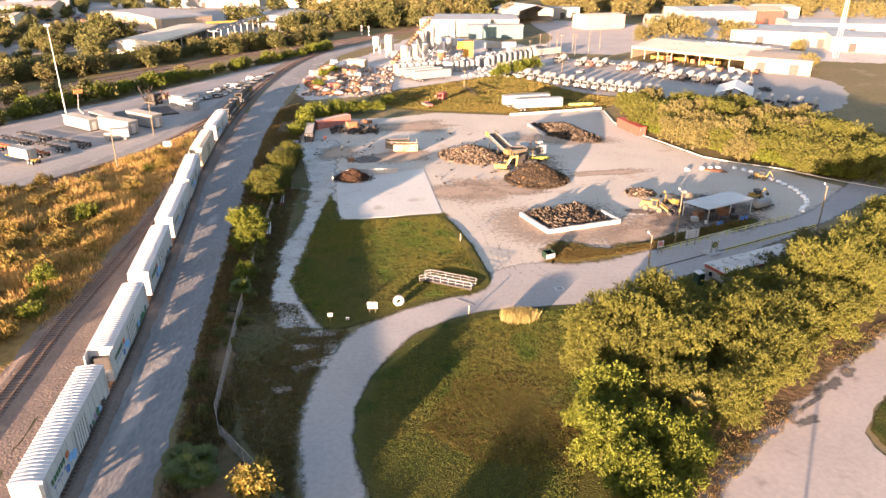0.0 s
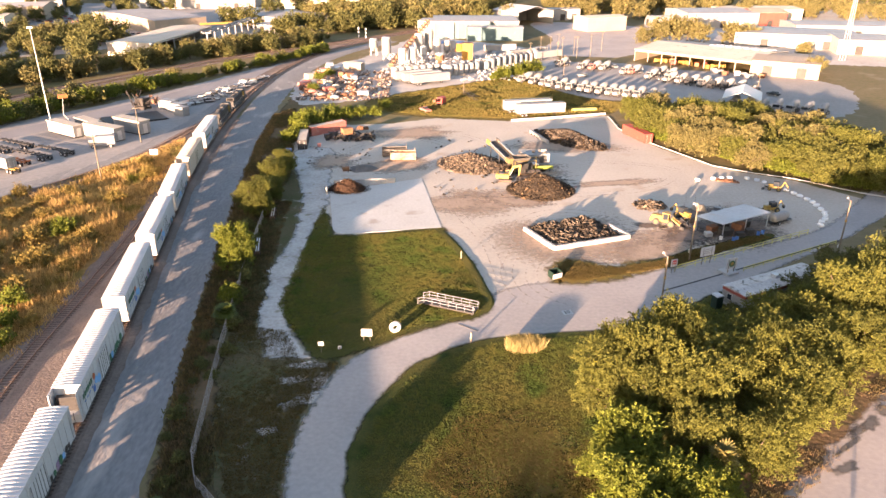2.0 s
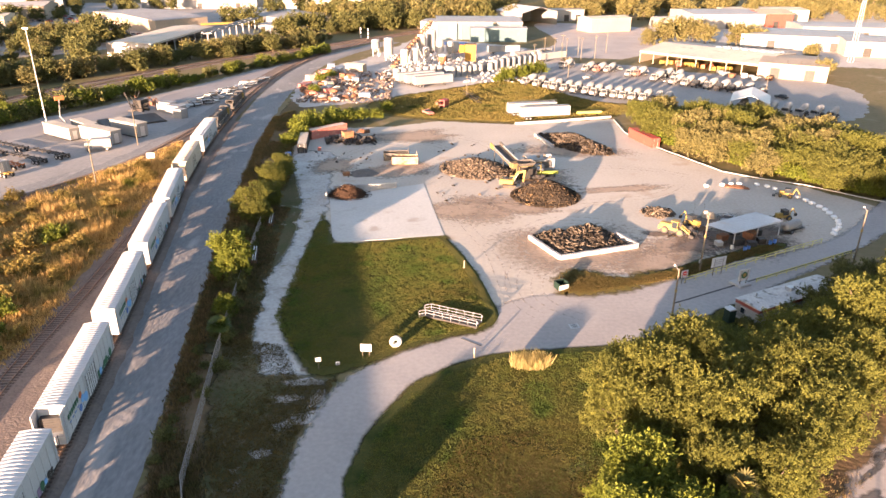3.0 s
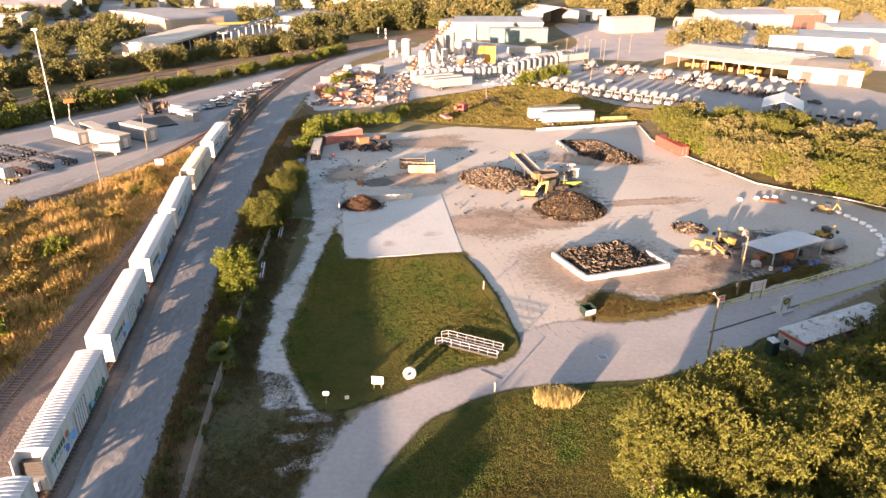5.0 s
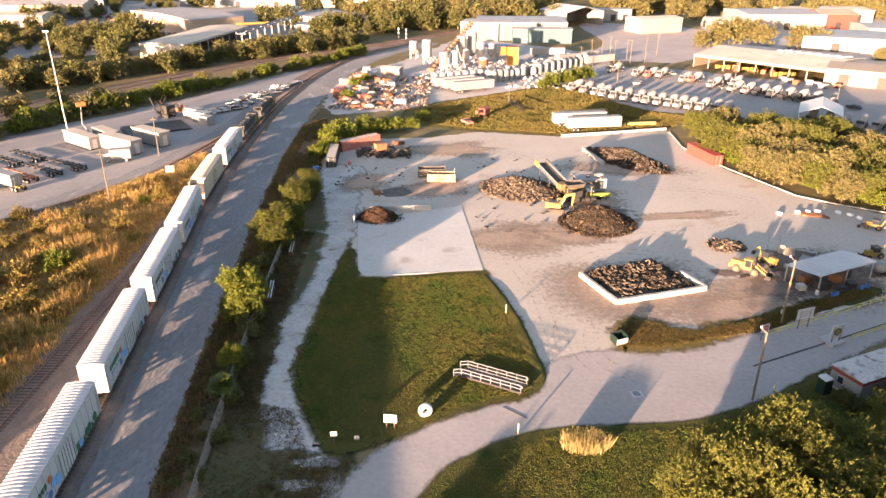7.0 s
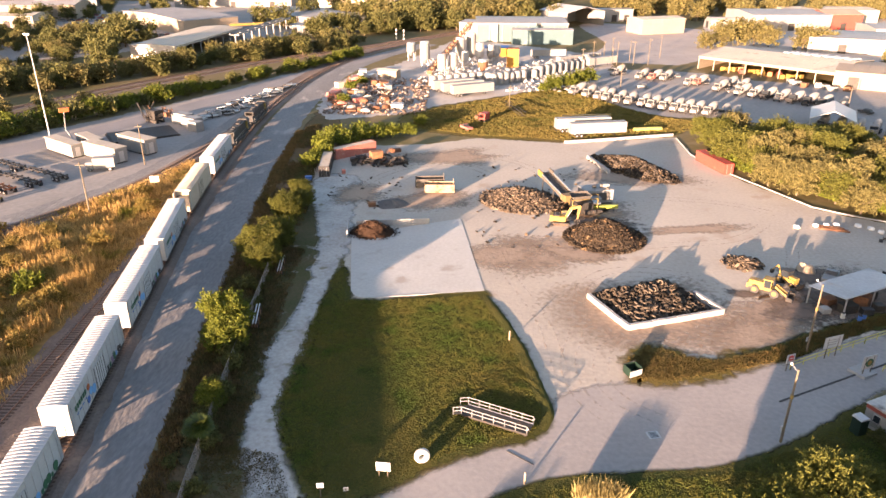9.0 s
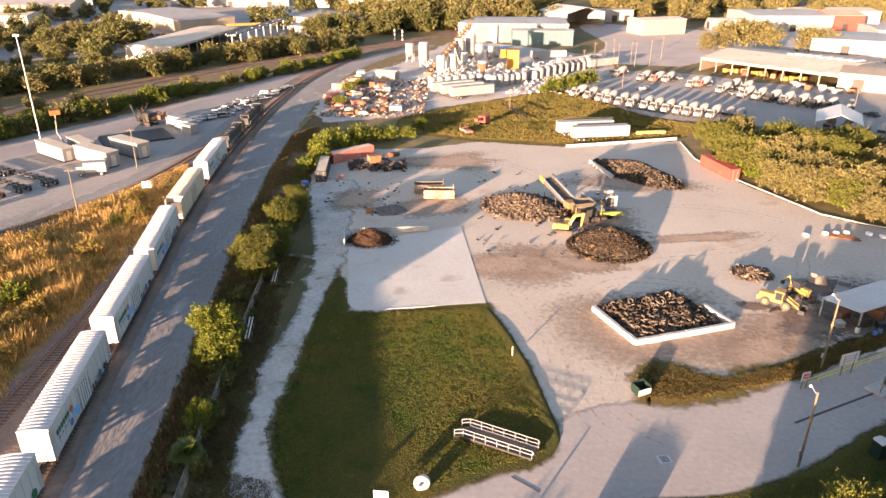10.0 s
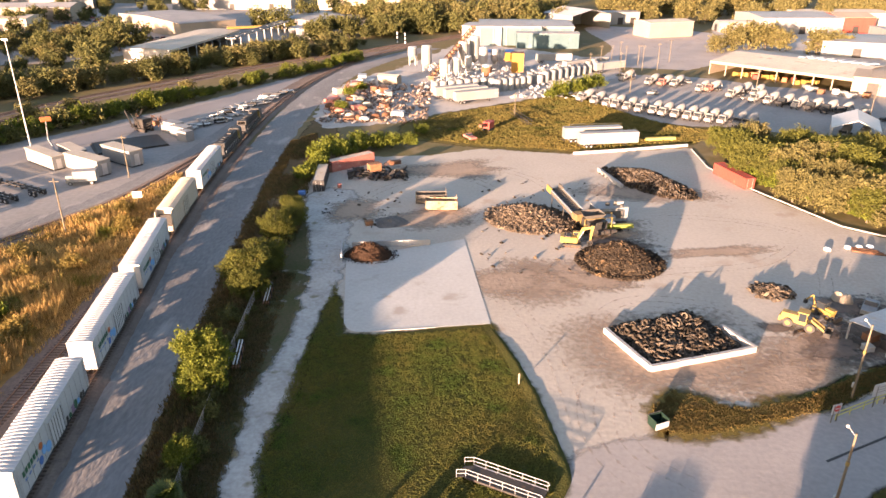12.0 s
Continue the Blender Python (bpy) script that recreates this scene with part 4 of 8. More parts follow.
for x, y, s in ((-29.8, 112, 0.9), (-30.6, 115, 1.0), (-28.6, 106, 0.9), (-29.6, 103, 0.8), (-27.6, 97, 0.8), (-26.6, 90, 0.7), (-34.2, 134, 0.9), (-32.2, 128, 0.7), (-27, 84, 0.6)):
    plant(SCRUBS, x, y, s, "dark bushes along the fence")
plant(PALMS[0], -28.6, 97.6, 1.15, tall=0.64)
for x, y, k in ((-24.6, 58.0, 1.35), (-22.8, 57.0, 1.25), (-25.8, 60.2, 1.15), (-23.6, 60.0, 1.1)):
    plant(PALMS[0], x, y, k, "", "low clump of green fan palms", 0.42)
plant(BLOSSOM, -16.5, 54.5, 0.8)
plant(BRIGHTS, -20, 50, 0.6)
# unseen trees below the first view, placed so their long shadows cross the lawn
for x, y, s in ((-30, 20, 0.56), (-24.5, 20, 0.5), (-19, 19, 0.45), (-15, 20, 0.62), (-11, 21, 0.58)):
    plant(OAKS, x, y, s, "trees by the entrance")
for x, y, s in ((-17.8, 45, 0.78), (-20.5, 46, 0.72), (-23.3, 45, 0.7), (-26, 46.5, 0.7)):
    plant(BRIGHTS, x, y, s, "small trees by the entrance")
rng = random.Random(5)
WOOD_EDGE = [(63, 229), (62, 201), (67, 188), (77, 171), (96, 155), (104, 150), (128, 142), (140, 160), (116, 170), (110, 198), (98, 220), (72, 226)]
spots = []
while len(spots) < 84:
    x, y = rng.uniform(60, 140), rng.uniform(140, 230)
    if inside(x, y, WOOD_EDGE) and all(math.dist((x, y), q) > 4.2 for q in spots):
        spots.append((x, y))
        plant(WOODS, x, y, rng.uniform(0.72, 1.05), "wood beside the yard")
for i in range(26):
    a = i / 25
    x, y = (62 + a * 36 + 2, 199 - 46 * a ** 0.8 + 2)
    plant(SHRUBS, x + rng.uniform(-1, 1), y + rng.uniform(-1, 1), rng.uniform(0.9, 1.5), "bushes at the wood's edge")
# shrubs behind the black and red boxes, and round the plant
for x, y, s in ((-36, 205, 1.6), (-37, 212, 1.8), (-33, 216, 1.7), (-29, 221, 1.6), (-25, 224, 1.5), (-21, 226, 1.4), (-17, 228, 1.3), (-30, 226, 1.6), (-36, 222, 1.6), (-38, 198, 1.3), (-24, 229, 1.3),
                (-14, 240, 1.1), (-42, 268, 1.2), (-43, 290, 1.3), (-40, 300, 1.2), (31, 294, 1.9), (36, 298, 2.0), (41, 304, 2.0), (46, 309, 2.0), (27, 290, 1.3)):
    plant(SHRUBS, x, y, s, "bushes round the plant")
for i in range(46):
    y = 58 + i * 3.6
    x = -26.4 - (y - 60) * 0.085 + rng.uniform(-1.7, 1.2)
    plant(SCRUBS, x, y, rng.uniform(0.35, 0.75), "scrub along the fence")
for x, y, s in ((-72, 128, 1.3), (-78, 122, 1.5), (-66, 118, 1.4), (-84, 130, 1.2), (-62, 104, 1.2), (-70, 108, 1.5), (-88, 118, 1.3), (-76, 140, 1.0), (-90, 138, 1.1), (-58, 92, 1.0), (-64, 90, 1.3), (-75, 112, 1.4), (-60, 116, 1.0), (-63, 124, 1.2), (-68, 132, 1.3), (-72, 146, 1.0), (-66, 150, 1.1), (-80, 108, 1.3), (-92, 126, 1.4), (-60, 98, 0.9), (-70, 98, 1.3), (-82, 140, 1.0), (-64, 108, 1.2), (-76, 152, 0.9), (-66, 84, 1.3), (-74, 90, 1.2)):
    plant(SHRUBS if plant.n % 5 == 0 else GOLDS, x, y, s, "bushes in the dry field")
for x, y, s in scatter([(-62, 60), (-55.5, 90), (-58, 124), (-62, 160), (-69, 186), (-78, 168), (-92, 150), (-110, 126), (-110, 80)], 70, 45, 0.5, 1.1, 0.05, 0.0):
    plant(GOLDS, x, y, s, "bushes in the dry field")
# hedge and trees beyond the frontage road
HEDGE = [(-176, 150), (-133, 206), (-121, 232), (-106, 260), (-94, 284), (-80, 311), (-64, 340), (-48, 368)]
for q in smooth_line([(*p, 0) for p in HEDGE], 2.7):
    plant(SHRUBS + SCRUBS[:1], q.x + rng.uniform(-2, 2) - 1.5, q.y + rng.uniform(-2, 2) + 1, rng.uniform(1.0, 2.1) * (1.3 if q.y < 270 else 0.9), "hedge beside the frontage road")
for x, y, s in ((-146, 216, 0.7), (-136, 232, 0.75), (-130, 245, 0.6), (-152, 206, 0.8), (-124, 258, 0.5), (-101, 293, 0.45), (-160, 195, 0.8), (-140, 222, 0.6)):
    plant(FAR_LIGHTS, x, y, s, "trees beside the frontage road")
for i in range(120):
    a = rng.random()
    x, y = -182 + a * 124 + rng.uniform(-7, 7), 250 + a * 150 + rng.uniform(-4, 22)
    far_plant(FARS if rng.random() < 0.5 else FAR_LIGHTS, x, y, rng.uniform(0.35, 0.82))
for x, y, s in ((-152, 330, 1.2), (-160, 345, 1.2), (-148, 318, 1.1), (-172, 390, 1.25), (-180, 405, 1.3), (-166, 400, 1.1), (-215, 400, 0.8), (-104, 500, 1.4), (-112, 470, 1.3), (-128, 480, 1.2)):
    plant(FARS, x, y, s, "large trees by the warehouses")
for i in range(95):
    x = rng.uniform(-90, 60)
    y = 470 + rng.uniform(0, 70) + max(0, x) * 0.6 + max(0, -30 - x) * 0.5
    far_plant(FAR_LIGHTS if rng.random() < 0.55 else FARS, x, y, rng.uniform(0.9, 1.5))
for i in range(80):
    x = rng.uniform(-80, 0)
    y = 425 + (x + 80) * 0.55 + rng.uniform(8, 30)
    if i < 34:
        far_plant(FARS, x - 6, y - 8, rng.uniform(0.7, 1.1))
for i in range(70):
    x = rng.uniform(88, 330)
    far_plant(FAR_LIGHTS, x, 535 + rng.uniform(0, 120) - (x - 90) * 0.1, rng.uniform(0.9, 1.6))
for i in range(110):
    x = rng.uniform(-520, 520)
    far_plant(FARS if i % 2 else FAR_LIGHTS, x, 640 + rng.uniform(0, 260), rng.uniform(1.0, 1.8))
for x, y, s in ((128, 408, 1.2), (138, 414, 1.3), (147, 416, 1.2), (165, 400, 1.1), (174, 402, 1.0), (118, 402, 0.8), (152, 410, 1.0), (180, 350, 0.7), (160, 300, 0.8), (150, 330, 0.4)):
    plant(FAR_LIGHTS, x, y, s, "trees behind the workshop")
for i in range(130):
    x, y = rng.uniform(-420, -175), rng.uniform(330, 620)
    if noise.noise(Vector((x * 0.02, y * 0.02, 4))) > -0.1:
        far_plant(FARS, x, y, rng.uniform(0.5, 1.1))
for i in range(60):
    x, y = rng.uniform(120, 420), rng.uniform(330, 560)
    if noise.noise(Vector((x * 0.03, y * 0.03, 9))) > 0.05 and not (90 < x < 250 and y < 530):
        far_plant(FAR_LIGHTS, x, y, rng.uniform(0.5, 1.0))
for i in range(150):
    x, y = rng.uniform(-330, -180), rng.uniform(285, 430)
    if x < -100 - (y - 250) * 0.35:
        far_plant(FARS if i % 3 else FAR_LIGHTS, x, y, rng.uniform(0.4, 0.85))
far_woods()
tufts("weeds", scatter([(-28.5, 96), (-30.5, 124), (-33, 150), (-29, 150), (-27.8, 132), (-26.4, 117), (-25.2, 104), (-24.6, 96)], 3000, 36, 0.5, 1.2, cut=-0.4), 0.35, 0.045, 37, 8, 0.5, M_WEED, "weeds and thin grass between fence and track", "weeds")
tufts("verge_weeds", scatter([(-25.5, 60), (-31.0, 82), (-33.4, 98), (-36.5, 118), (-39.6, 140), (-43, 164), (-47, 200), (-49, 232), (-46.5, 232), (-44.5, 200), (-40.2, 164), (-36.6, 140), (-34, 118), (-31, 98), (-28.4, 82), (-23, 60)], 3000, 46, 0.5, 1.2, cut=-0.5), 0.5, 0.06, 47, 9, 0.6,
      M_WEED_GOLD, "golden-brown weeds beside the gravel road", "weeds")
tufts("dry_grass", scatter([(-60, 30), (-52.5, 60), (-54, 90), (-57, 126), (-61, 168), (-68, 202), (-73, 184), (-81, 167), (-95, 148), (-120, 122), (-120, 60)], 15000, 3, 0.5, 1.4), 0.7, 0.05, 4, 12, 0.8,
      M_STRAW, "tall golden dry grass in tussocks", "grass")
tufts("tall_dry_grass", scatter([(-62, 70), (-57, 100), (-60, 130), (-64, 165), (-72, 178), (-84, 158), (-100, 140), (-105, 90), (-85, 70)], 1500, 13, 0.7, 1.4, 0.09, 0.05), 1.4, 0.055, 14, 30, 0.9, M_STRAW,
      "tall feathery tussocks of golden grass", "grass", 0.5)
tufts("weeds", scatter([(-24, 45), (-30, 80), (-33.5, 100), (-38, 140), (-43, 190), (-47, 235), (-44, 240), (-38, 205), (-33, 170), (-30, 130), (-27, 100), (-22, 66)], 5200, 6, 0.5, 1.3), 0.6, 0.05, 7, 11, 0.7,
      M_WEED, "brown weeds and brambles on the verge", "weeds")
tufts("turf", scatter([(-22.5, 104), (-22, 128), (-21.5, 148), (-18.4, 131.0), (-8, 131.9), (1.6, 133.8), (5.4, 127), (7.6, 119), (9.0, 111), (9.9, 105), (8, 101.4), (-1, 97.6), (-10, 91.2), (-14.6, 90.6), (-19.4, 97)], 17000, 20, 0.8, 1.2, cut=-2), 0.15, 0.055, 21, 8, 0.35, M_TURF,
      "short mown turf of the lawn", "grass", 0.6)
tufts("turf", scatter([(-1.5, 48), (-6, 61), (-7, 69), (-5.6, 76), (-1.6, 84.4), (3.6, 89.6), (10, 92.6), (27, 95), (37, 99.8), (47, 106.4), (56, 107), (50, 97), (36, 90), (22, 78), (17, 60), (12, 48)], 19000, 22, 0.8, 1.2, cut=-2), 0.14, 0.05, 23, 8, 0.35, M_TURF,
      "short mown turf of the round lawn", "grass", 0.6)
tufts("dry_turf", scatter([(0, 66), (4, 76), (14, 78), (20, 70), (16, 60), (6, 60)], 5200, 24, 0.6, 1.1, cut=-0.3), 0.17, 0.06, 25, 7, 0.35, M_TURF_DRY, "sun-browned turf", "grass", 0.6)
tufts("dry_turf", scatter([(21.5, 112), (27, 112), (38, 115.8), (44, 118), (52, 122.6), (65, 129.6), (64, 131), (50, 124.6), (40, 119), (33, 116.6), (29, 118), (25, 120), (22, 116.6)], 2600, 26, 0.6, 1.3, cut=-0.3), 0.22, 0.06, 27, 6, 0.4, M_TURF_DRY,
      "dry grass at the yard gate", "grass", 0.6)
tufts("field_grass", scatter([(-16, 237), (-6, 233), (4, 229), (25, 226), (57, 233), (74, 245), (61, 253), (50, 267), (39, 288), (29, 294), (10, 279), (-8, 265), (-17, 252)], 11000, 28, 0.6, 1.3, cut=-2), 0.3, 0.15, 29, 6, 0.6, M_TURF_FIELD,
      "rough grass of the north field", "grass", 0.6)
tufts("thin_grass", scatter([(-28, 98), (-25, 78), (-20, 64), (-13, 54), (-14.7, 66), (-14.6, 77), (-11.4, 88), (-16, 88), (-20, 96)], 7500, 30, 0.5, 1.2, cut=-0.45), 0.15, 0.055, 31, 6, 0.35, M_TURF_DRY, "thin weedy grass inside the fence", "grass", 0.6)
tufts("side_turf", scatter([(60, 56), (53.5, 61), (52.5, 65), (55, 68), (61, 73), (71, 80), (80, 70), (72, 54)], 2600, 32, 0.7, 1.2, cut=-2), 0.15, 0.06, 33, 7, 0.3, M_TURF, "short turf beside the lower road", "grass", 0.6)
tufts("tall_grass_clump", [(13.7 + 2.3 * math.cos(i * 2.4) * (i / 60) ** 0.5, 91 + 1.1 * math.sin(i * 2.4) * (i / 60) ** 0.5, 1.0) for i in range(60)], 1.7, 0.06, 8, 26, 0.45, M_TUFT,
      "tall golden ornamental grass clump on the lawn", "grass clump", 0.5)
tufts("road_edge_grass", scatter([(22, 44), (31, 56.5), (40, 64.5), (55, 77), (70, 89.5), (71, 92), (54, 80.5), (38, 68), (28, 59), (19, 46)], 900, 9, 0.4, 1.0), 0.4, 0.035, 10, 14, 0.5, M_WEED,
      "dry grass fringe beside the lower road", "grass")

# ---- freight train ----
CAR_PITCH, CAR_LEN = 22.6, 19.6


def bogie(parent):
    for y in (-6.6, 6.6):
        s = Shape()
        for x in (-1.05, 1.05):
            s.box(x - 0.1, x + 0.1, y - 1.3, y + 1.3, 0.42, 0.68)
        s.box(-1.0, 1.0, y - 0.25, y + 0.25, 0.5, 0.85)
        ob = part("bogie", s, M_DARK_STEEL, parent, "dark steel bogie")
        for dy in (-0.9, 0.9):
            w = Shape()
            for x in (-0.8, 0.66):
                w.rod((x, y + dy, 0.45), (x + 0.14, y + dy, 0.45), 0.46, 14)
            w.rod((-0.8, y + dy, 0.45), (0.8, y + dy, 0.45), 0.08, 6)
            part("wheelset", w, M_RAIL, ob)


def reefer(paint, label, recess, marks):
    """A boxcar 3 m wide with a ribbed roof, a plug door, ladders and, at its south end, a cooling unit."""
    car = thing("railcar", at(0, -320), label, "railcar", "cars of the freight train")
    h, w, e = 4.85, 1.5, CAR_LEN / 2
    body = Shape()
    near = -e + (1.5 if recess else 0.0)
    body.box(-w, w, near, e, 1.0, h)
    if recess:
        body.box(-w, -w + 0.12, -e, near, 1.0, h)
        body.box(w - 0.12, w, -e, near, 1.0, h)
        body.box(-w + 0.12, w - 0.12, -e, near, 1.0, 2.0)
    shell = part("body", body, paint, car)
    post = Shape().box(-0.03, 0.03, -0.05, 0.05, 1.05, h - 0.08).mesh("side_post", paint)
    for x in (-w - 0.03, w + 0.03):
        for k in range(14):
            piece("side_post", post, shell, pose(x, -e + 0.6 + k * (CAR_LEN - 1.2) / 13, 0))
    roof = Shape()
    prof = [(-w - 0.04, h), (-w - 0.04, h + 0.06), (-0.5, h + 0.2), (0.5, h + 0.2), (w + 0.04, h + 0.06), (w + 0.04, h)]
    roof.prism(prof, near, e)
    top = part("roof", roof, paint, car, "roof with close cross ribs")
    rib = Shape().prism([(-w - 0.05, h + 0.05), (-w - 0.05, h + 0.10), (-0.5, h + 0.25), (0.5, h + 0.25), (w + 0.05, h + 0.10), (w + 0.05, h + 0.05)], -0.09, 0.09).mesh("roof_rib", paint)
    for k in range(35):
        piece("roof_rib", rib, top, pose(0, near + 0.1 + k * (e - near - 0.2) / 34, 0))
    sill = Shape()
    sill.box(-0.5, 0.5, -e - 0.2, e + 0.2, 0.75, 1.0)
    for x in (-w, w):
        sill.box(x - 0.04, x + 0.04, -e + 0.4, e - 0.4, 0.82, 1.06)
    part("sill", sill, M_DARK_STEEL, car)
    for x, y0, y1, z0 in ((-0.9, -4.9, -1.2, 0.30), (0.9, -0.6, 2.4, 0.34), (-0.6, 2.6, 5.0, 0.38), (0.7, -4.6, -2.8, 0.4)):
        part("underfloor_box", Shape().box(x - 0.45, x + 0.45, y0, y1, z0, 0.98), M_DARK_STEEL, car)
    for x in (-w - 0.06, w + 0.06):
        d = Shape()
        d.box(x - 0.05, x + 0.05, -1.7, 1.7, 1.1, 4.2)
        door = part("door", d, paint, car, "plug door with locking rods")
        for y in (-1.6, -0.9, -0.3, 0.3, 0.9, 1.6):
            part("lock_rod", Shape().rod((x * 1.035, y, 1.15), (x * 1.035, y, 4.15), 0.035, 5), M_DARK_STEEL, door)
        part("door_rail", Shape().box(x * 1.03 - 0.03, x * 1.03 + 0.03, -3.4, 3.4, 1.06, 1.14), M_DARK_STEEL, door)
    lad = Shape()
    for y in (-0.25, 0.25):
        lad.rod((0, y, 1.1), (0, y, 4.4), 0.025, 4)
    for k in range(8):
        lad.rod((0, -0.25, 1.2 + k * 0.4), (0, 0.25, 1.2 + k * 0.4), 0.025, 4)
    lad = lad.mesh("ladder", M_STEEL)
    for x, y, turn in ((-w - 0.1, -e + 0.5, 0), (-w - 0.1, e - 0.5, 0), (w + 0.1, -e + 0.5, 0), (w + 0.1, e - 0.5, 0), (-0.65, e + 0.08, 90)):
        piece("ladder", lad, car, pose(x, y, 0, 0, 0, turn))
    if recess:
        u = Shape()
        u.box(-1.1, 1.1, near - 0.7, near - 0.02, 2.1, 3.9)
        unit = part("cooling_unit", u, M_BLACK, car, "black cooling unit in the end recess")
        g = Shape()
        for k in range(5):
            g.box(-0.95, 0.95, near - 0.74, near - 0.71, 2.3 + k * 0.32, 2.42 + k * 0.32)
        part("grille", g, M_DARK_STEEL, unit)
    cp = Shape()
    for y in (-1, 1):
        cp.box(-0.15, 0.15, min(y * e, y * (e + 1.4)), max(y * e, y * (e + 1.4)), 0.72, 0.98)
        cp.rod((0.7, y * e, 1.0), (0.7, y * e, 2.3), 0.04, 5)
    part("coupler", cp, M_DARK_STEEL, car)
    bogie(car)
    for x in (-w - 0.075, w + 0.075):
        for kind, y0, y1, z0, z1, m in marks:
            s = Shape()
            if kind == "disc":
                s.rod((x - 0.012, (y0 + y1) / 2, (z0 + z1) / 2), (x + 0.012, (y0 + y1) / 2, (z0 + z1) / 2), (z1 - z0) / 2, 16)
            else:
                s.box(x - 0.012, x + 0.012, y0, y1, z0, z1)
            part("painted_mark", s, m, car)
    return car


def marks_for(seed):
    """Lettering and spray paint as plain bars and discs of their colours."""
    r = random.Random(seed)
    out = [("bar", -8.4 + i * 0.62, -8.0 + i * 0.62, 3.0, 3.6, M_GREEN) for i in range(6)]
    out += [("bar", -8.2 + i * 0.9, -7.7 + i * 0.9, 2.45, 2.6, M_BLUE) for i in range(4)]
    out += [("disc", -4.5, -3.7, 2.9, 3.7, M_ORANGE), ("disc", -4.2, -3.0, 2.0, 3.0, M_PALE_BLUE), ("disc", -3.3, -1.9, 1.5, 2.7, M_PALE_BLUE), ("disc", -5.2, -4.0, 1.5, 2.4, M_BLUE)]
    for k in range(7):
        y = 2.3 + k * 0.85
        out.append((r.choice(("bar", "disc")), y, y + r.uniform(0.4, 0.8), 1.15, 1.15 + r.uniform(0.5, 1.1), r.choice((M_GREEN, M_DARK_STEEL, M_FADED_RED_MARK, M_PALE_BLUE))))
    return out


M_PALE_BLUE = mat("sky_blue_paint", (0.16, 0.36, 0.62), (0.12, 0.30, 0.55), 0.6, 3.0, 0.5, 0.0)
M_FADED_RED_MARK = mat("mauve_spray_paint", (0.30, 0.20, 0.28), (0.22, 0.16, 0.24), 0.8, 3.0, 0.6, 0.0)


def locomotive():
    lo = thing("locomotive", at(0, -320), "dark blue-black diesel locomotive with walkways and yellow mark", "locomotive", "locomotives")
    s = Shape()
    s.box(-1.5, 1.5, -10.6, 10.6, 0.95, 1.45)
    part("frame", s, M_BLACK, lo)
    s = Shape()
    s.box(-0.95, 0.95, -9.0, 5.6, 1.45, 4.1)
    hood = part("hood", s, M_BLACK, lo, "black engine hood with doors")
    for k in range(16):
        part("hood_door", Shape().box(-1.02, 1.02, -8.6 + k * 0.85, -8.0 + k * 0.85, 1.7, 3.6), M_BLACK, hood)
    fan = Shape().rod((0, 0, 0), (0, 0, 0.25), 0.75, 14).mesh("roof_fan", M_DARK_STEEL)
    for k in range(3):
        piece("roof_fan", fan, lo, pose(0, -6.6 + k * 2.1, 4.1))
    s = Shape()
    s.box(-1.25, 1.25, -9.0, -7.6, 3.3, 4.3)
    part("radiator", s, M_DARK_STEEL, lo)
    part("exhaust", Shape().box(-0.5, 0.5, 0.5, 3.0, 4.1, 4.4), M_DARK_STEEL, lo)
    s = Shape()
    s.prism([(-1.45, 1.45), (-1.45, 4.0), (-1.0, 4.45), (1.0, 4.45), (1.45, 4.0), (1.45, 1.45)], 5.6, 7.9)
    s.box(-0.95, 0.95, 7.9, 9.8, 1.45, 3.0)
    cab = part("cab", s, M_BLACK, lo)
    s = Shape()
    for x in (-1.47, 1.43):
        s.box(x, x + 0.04, 6.0, 7.4, 3.0, 3.8)
    s.box(-0.9, 0.9, 7.88, 7.93, 3.2, 3.9)
    part("window", s, M_GLASS, cab)
    s = Shape()
    s.box(-1.5, 1.5, 5.2, 5.65, 1.9, 3.7)
    part("yellow_panel", s, M_YELLOW, lo, "yellow painted panel")
    s = Shape()
    for x in (-1.42, 1.42):
        s.rod((x, -10.4, 2.5), (x, 5.4, 2.5), 0.03, 5)
        for k in range(10):
            s.rod((x, -10.4 + k * 1.75, 1.45), (x, -10.4 + k * 1.75, 2.5), 0.03, 5)
    part("handrail", s, M_STEEL, lo)
    s = Shape()
    s.box(-1.3, 1.3, -2.6, 2.6, 0.35, 0.95)
    part("fuel_tank", s, M_BLACK, lo)
    bogie(lo)
    return lo


WHITE_CARS = [reefer(M_CAR_WHITE, "white refrigerated boxcar with a ribbed roof and painted marks", True, marks_for(1)),
              reefer(M_CAR_WHITE, "white refrigerated boxcar with spray paint along its side", False, marks_for(2))]
CREAM_CAR = reefer(M_CREAM, "old cream boxcar with rust stains and an open end", True, [])
LOCO = locomotive()


def along_line(line, y):
    pts = smooth_line([(*q, 0) for q in line], 1.0)
    i = min(range(1, len(pts) - 1), key=lambda k: abs(pts[k].y - y))
    d = pts[i + 1] - pts[i - 1]
    return pts[i].x, pts[i].y, math.degrees(math.atan2(-d.x, d.y))


def on_track(y):
    x, yy, a = along_line(TRAIN_LINE, y)
    return at(x, yy, a, 0.5)


for k in range(-6, 4):
    y = 106.0 + k * CAR_PITCH * 0.984
    copy_thing(WHITE_CARS[0 if k in (-1, -4) else 1] if k != 3 else CREAM_CAR, on_track(y))
copy_thing(WHITE_CARS[1], on_track(196.5))
copy_thing(LOCO, on_track(219.5))
copy_thing(LOCO, on_track(242.5))
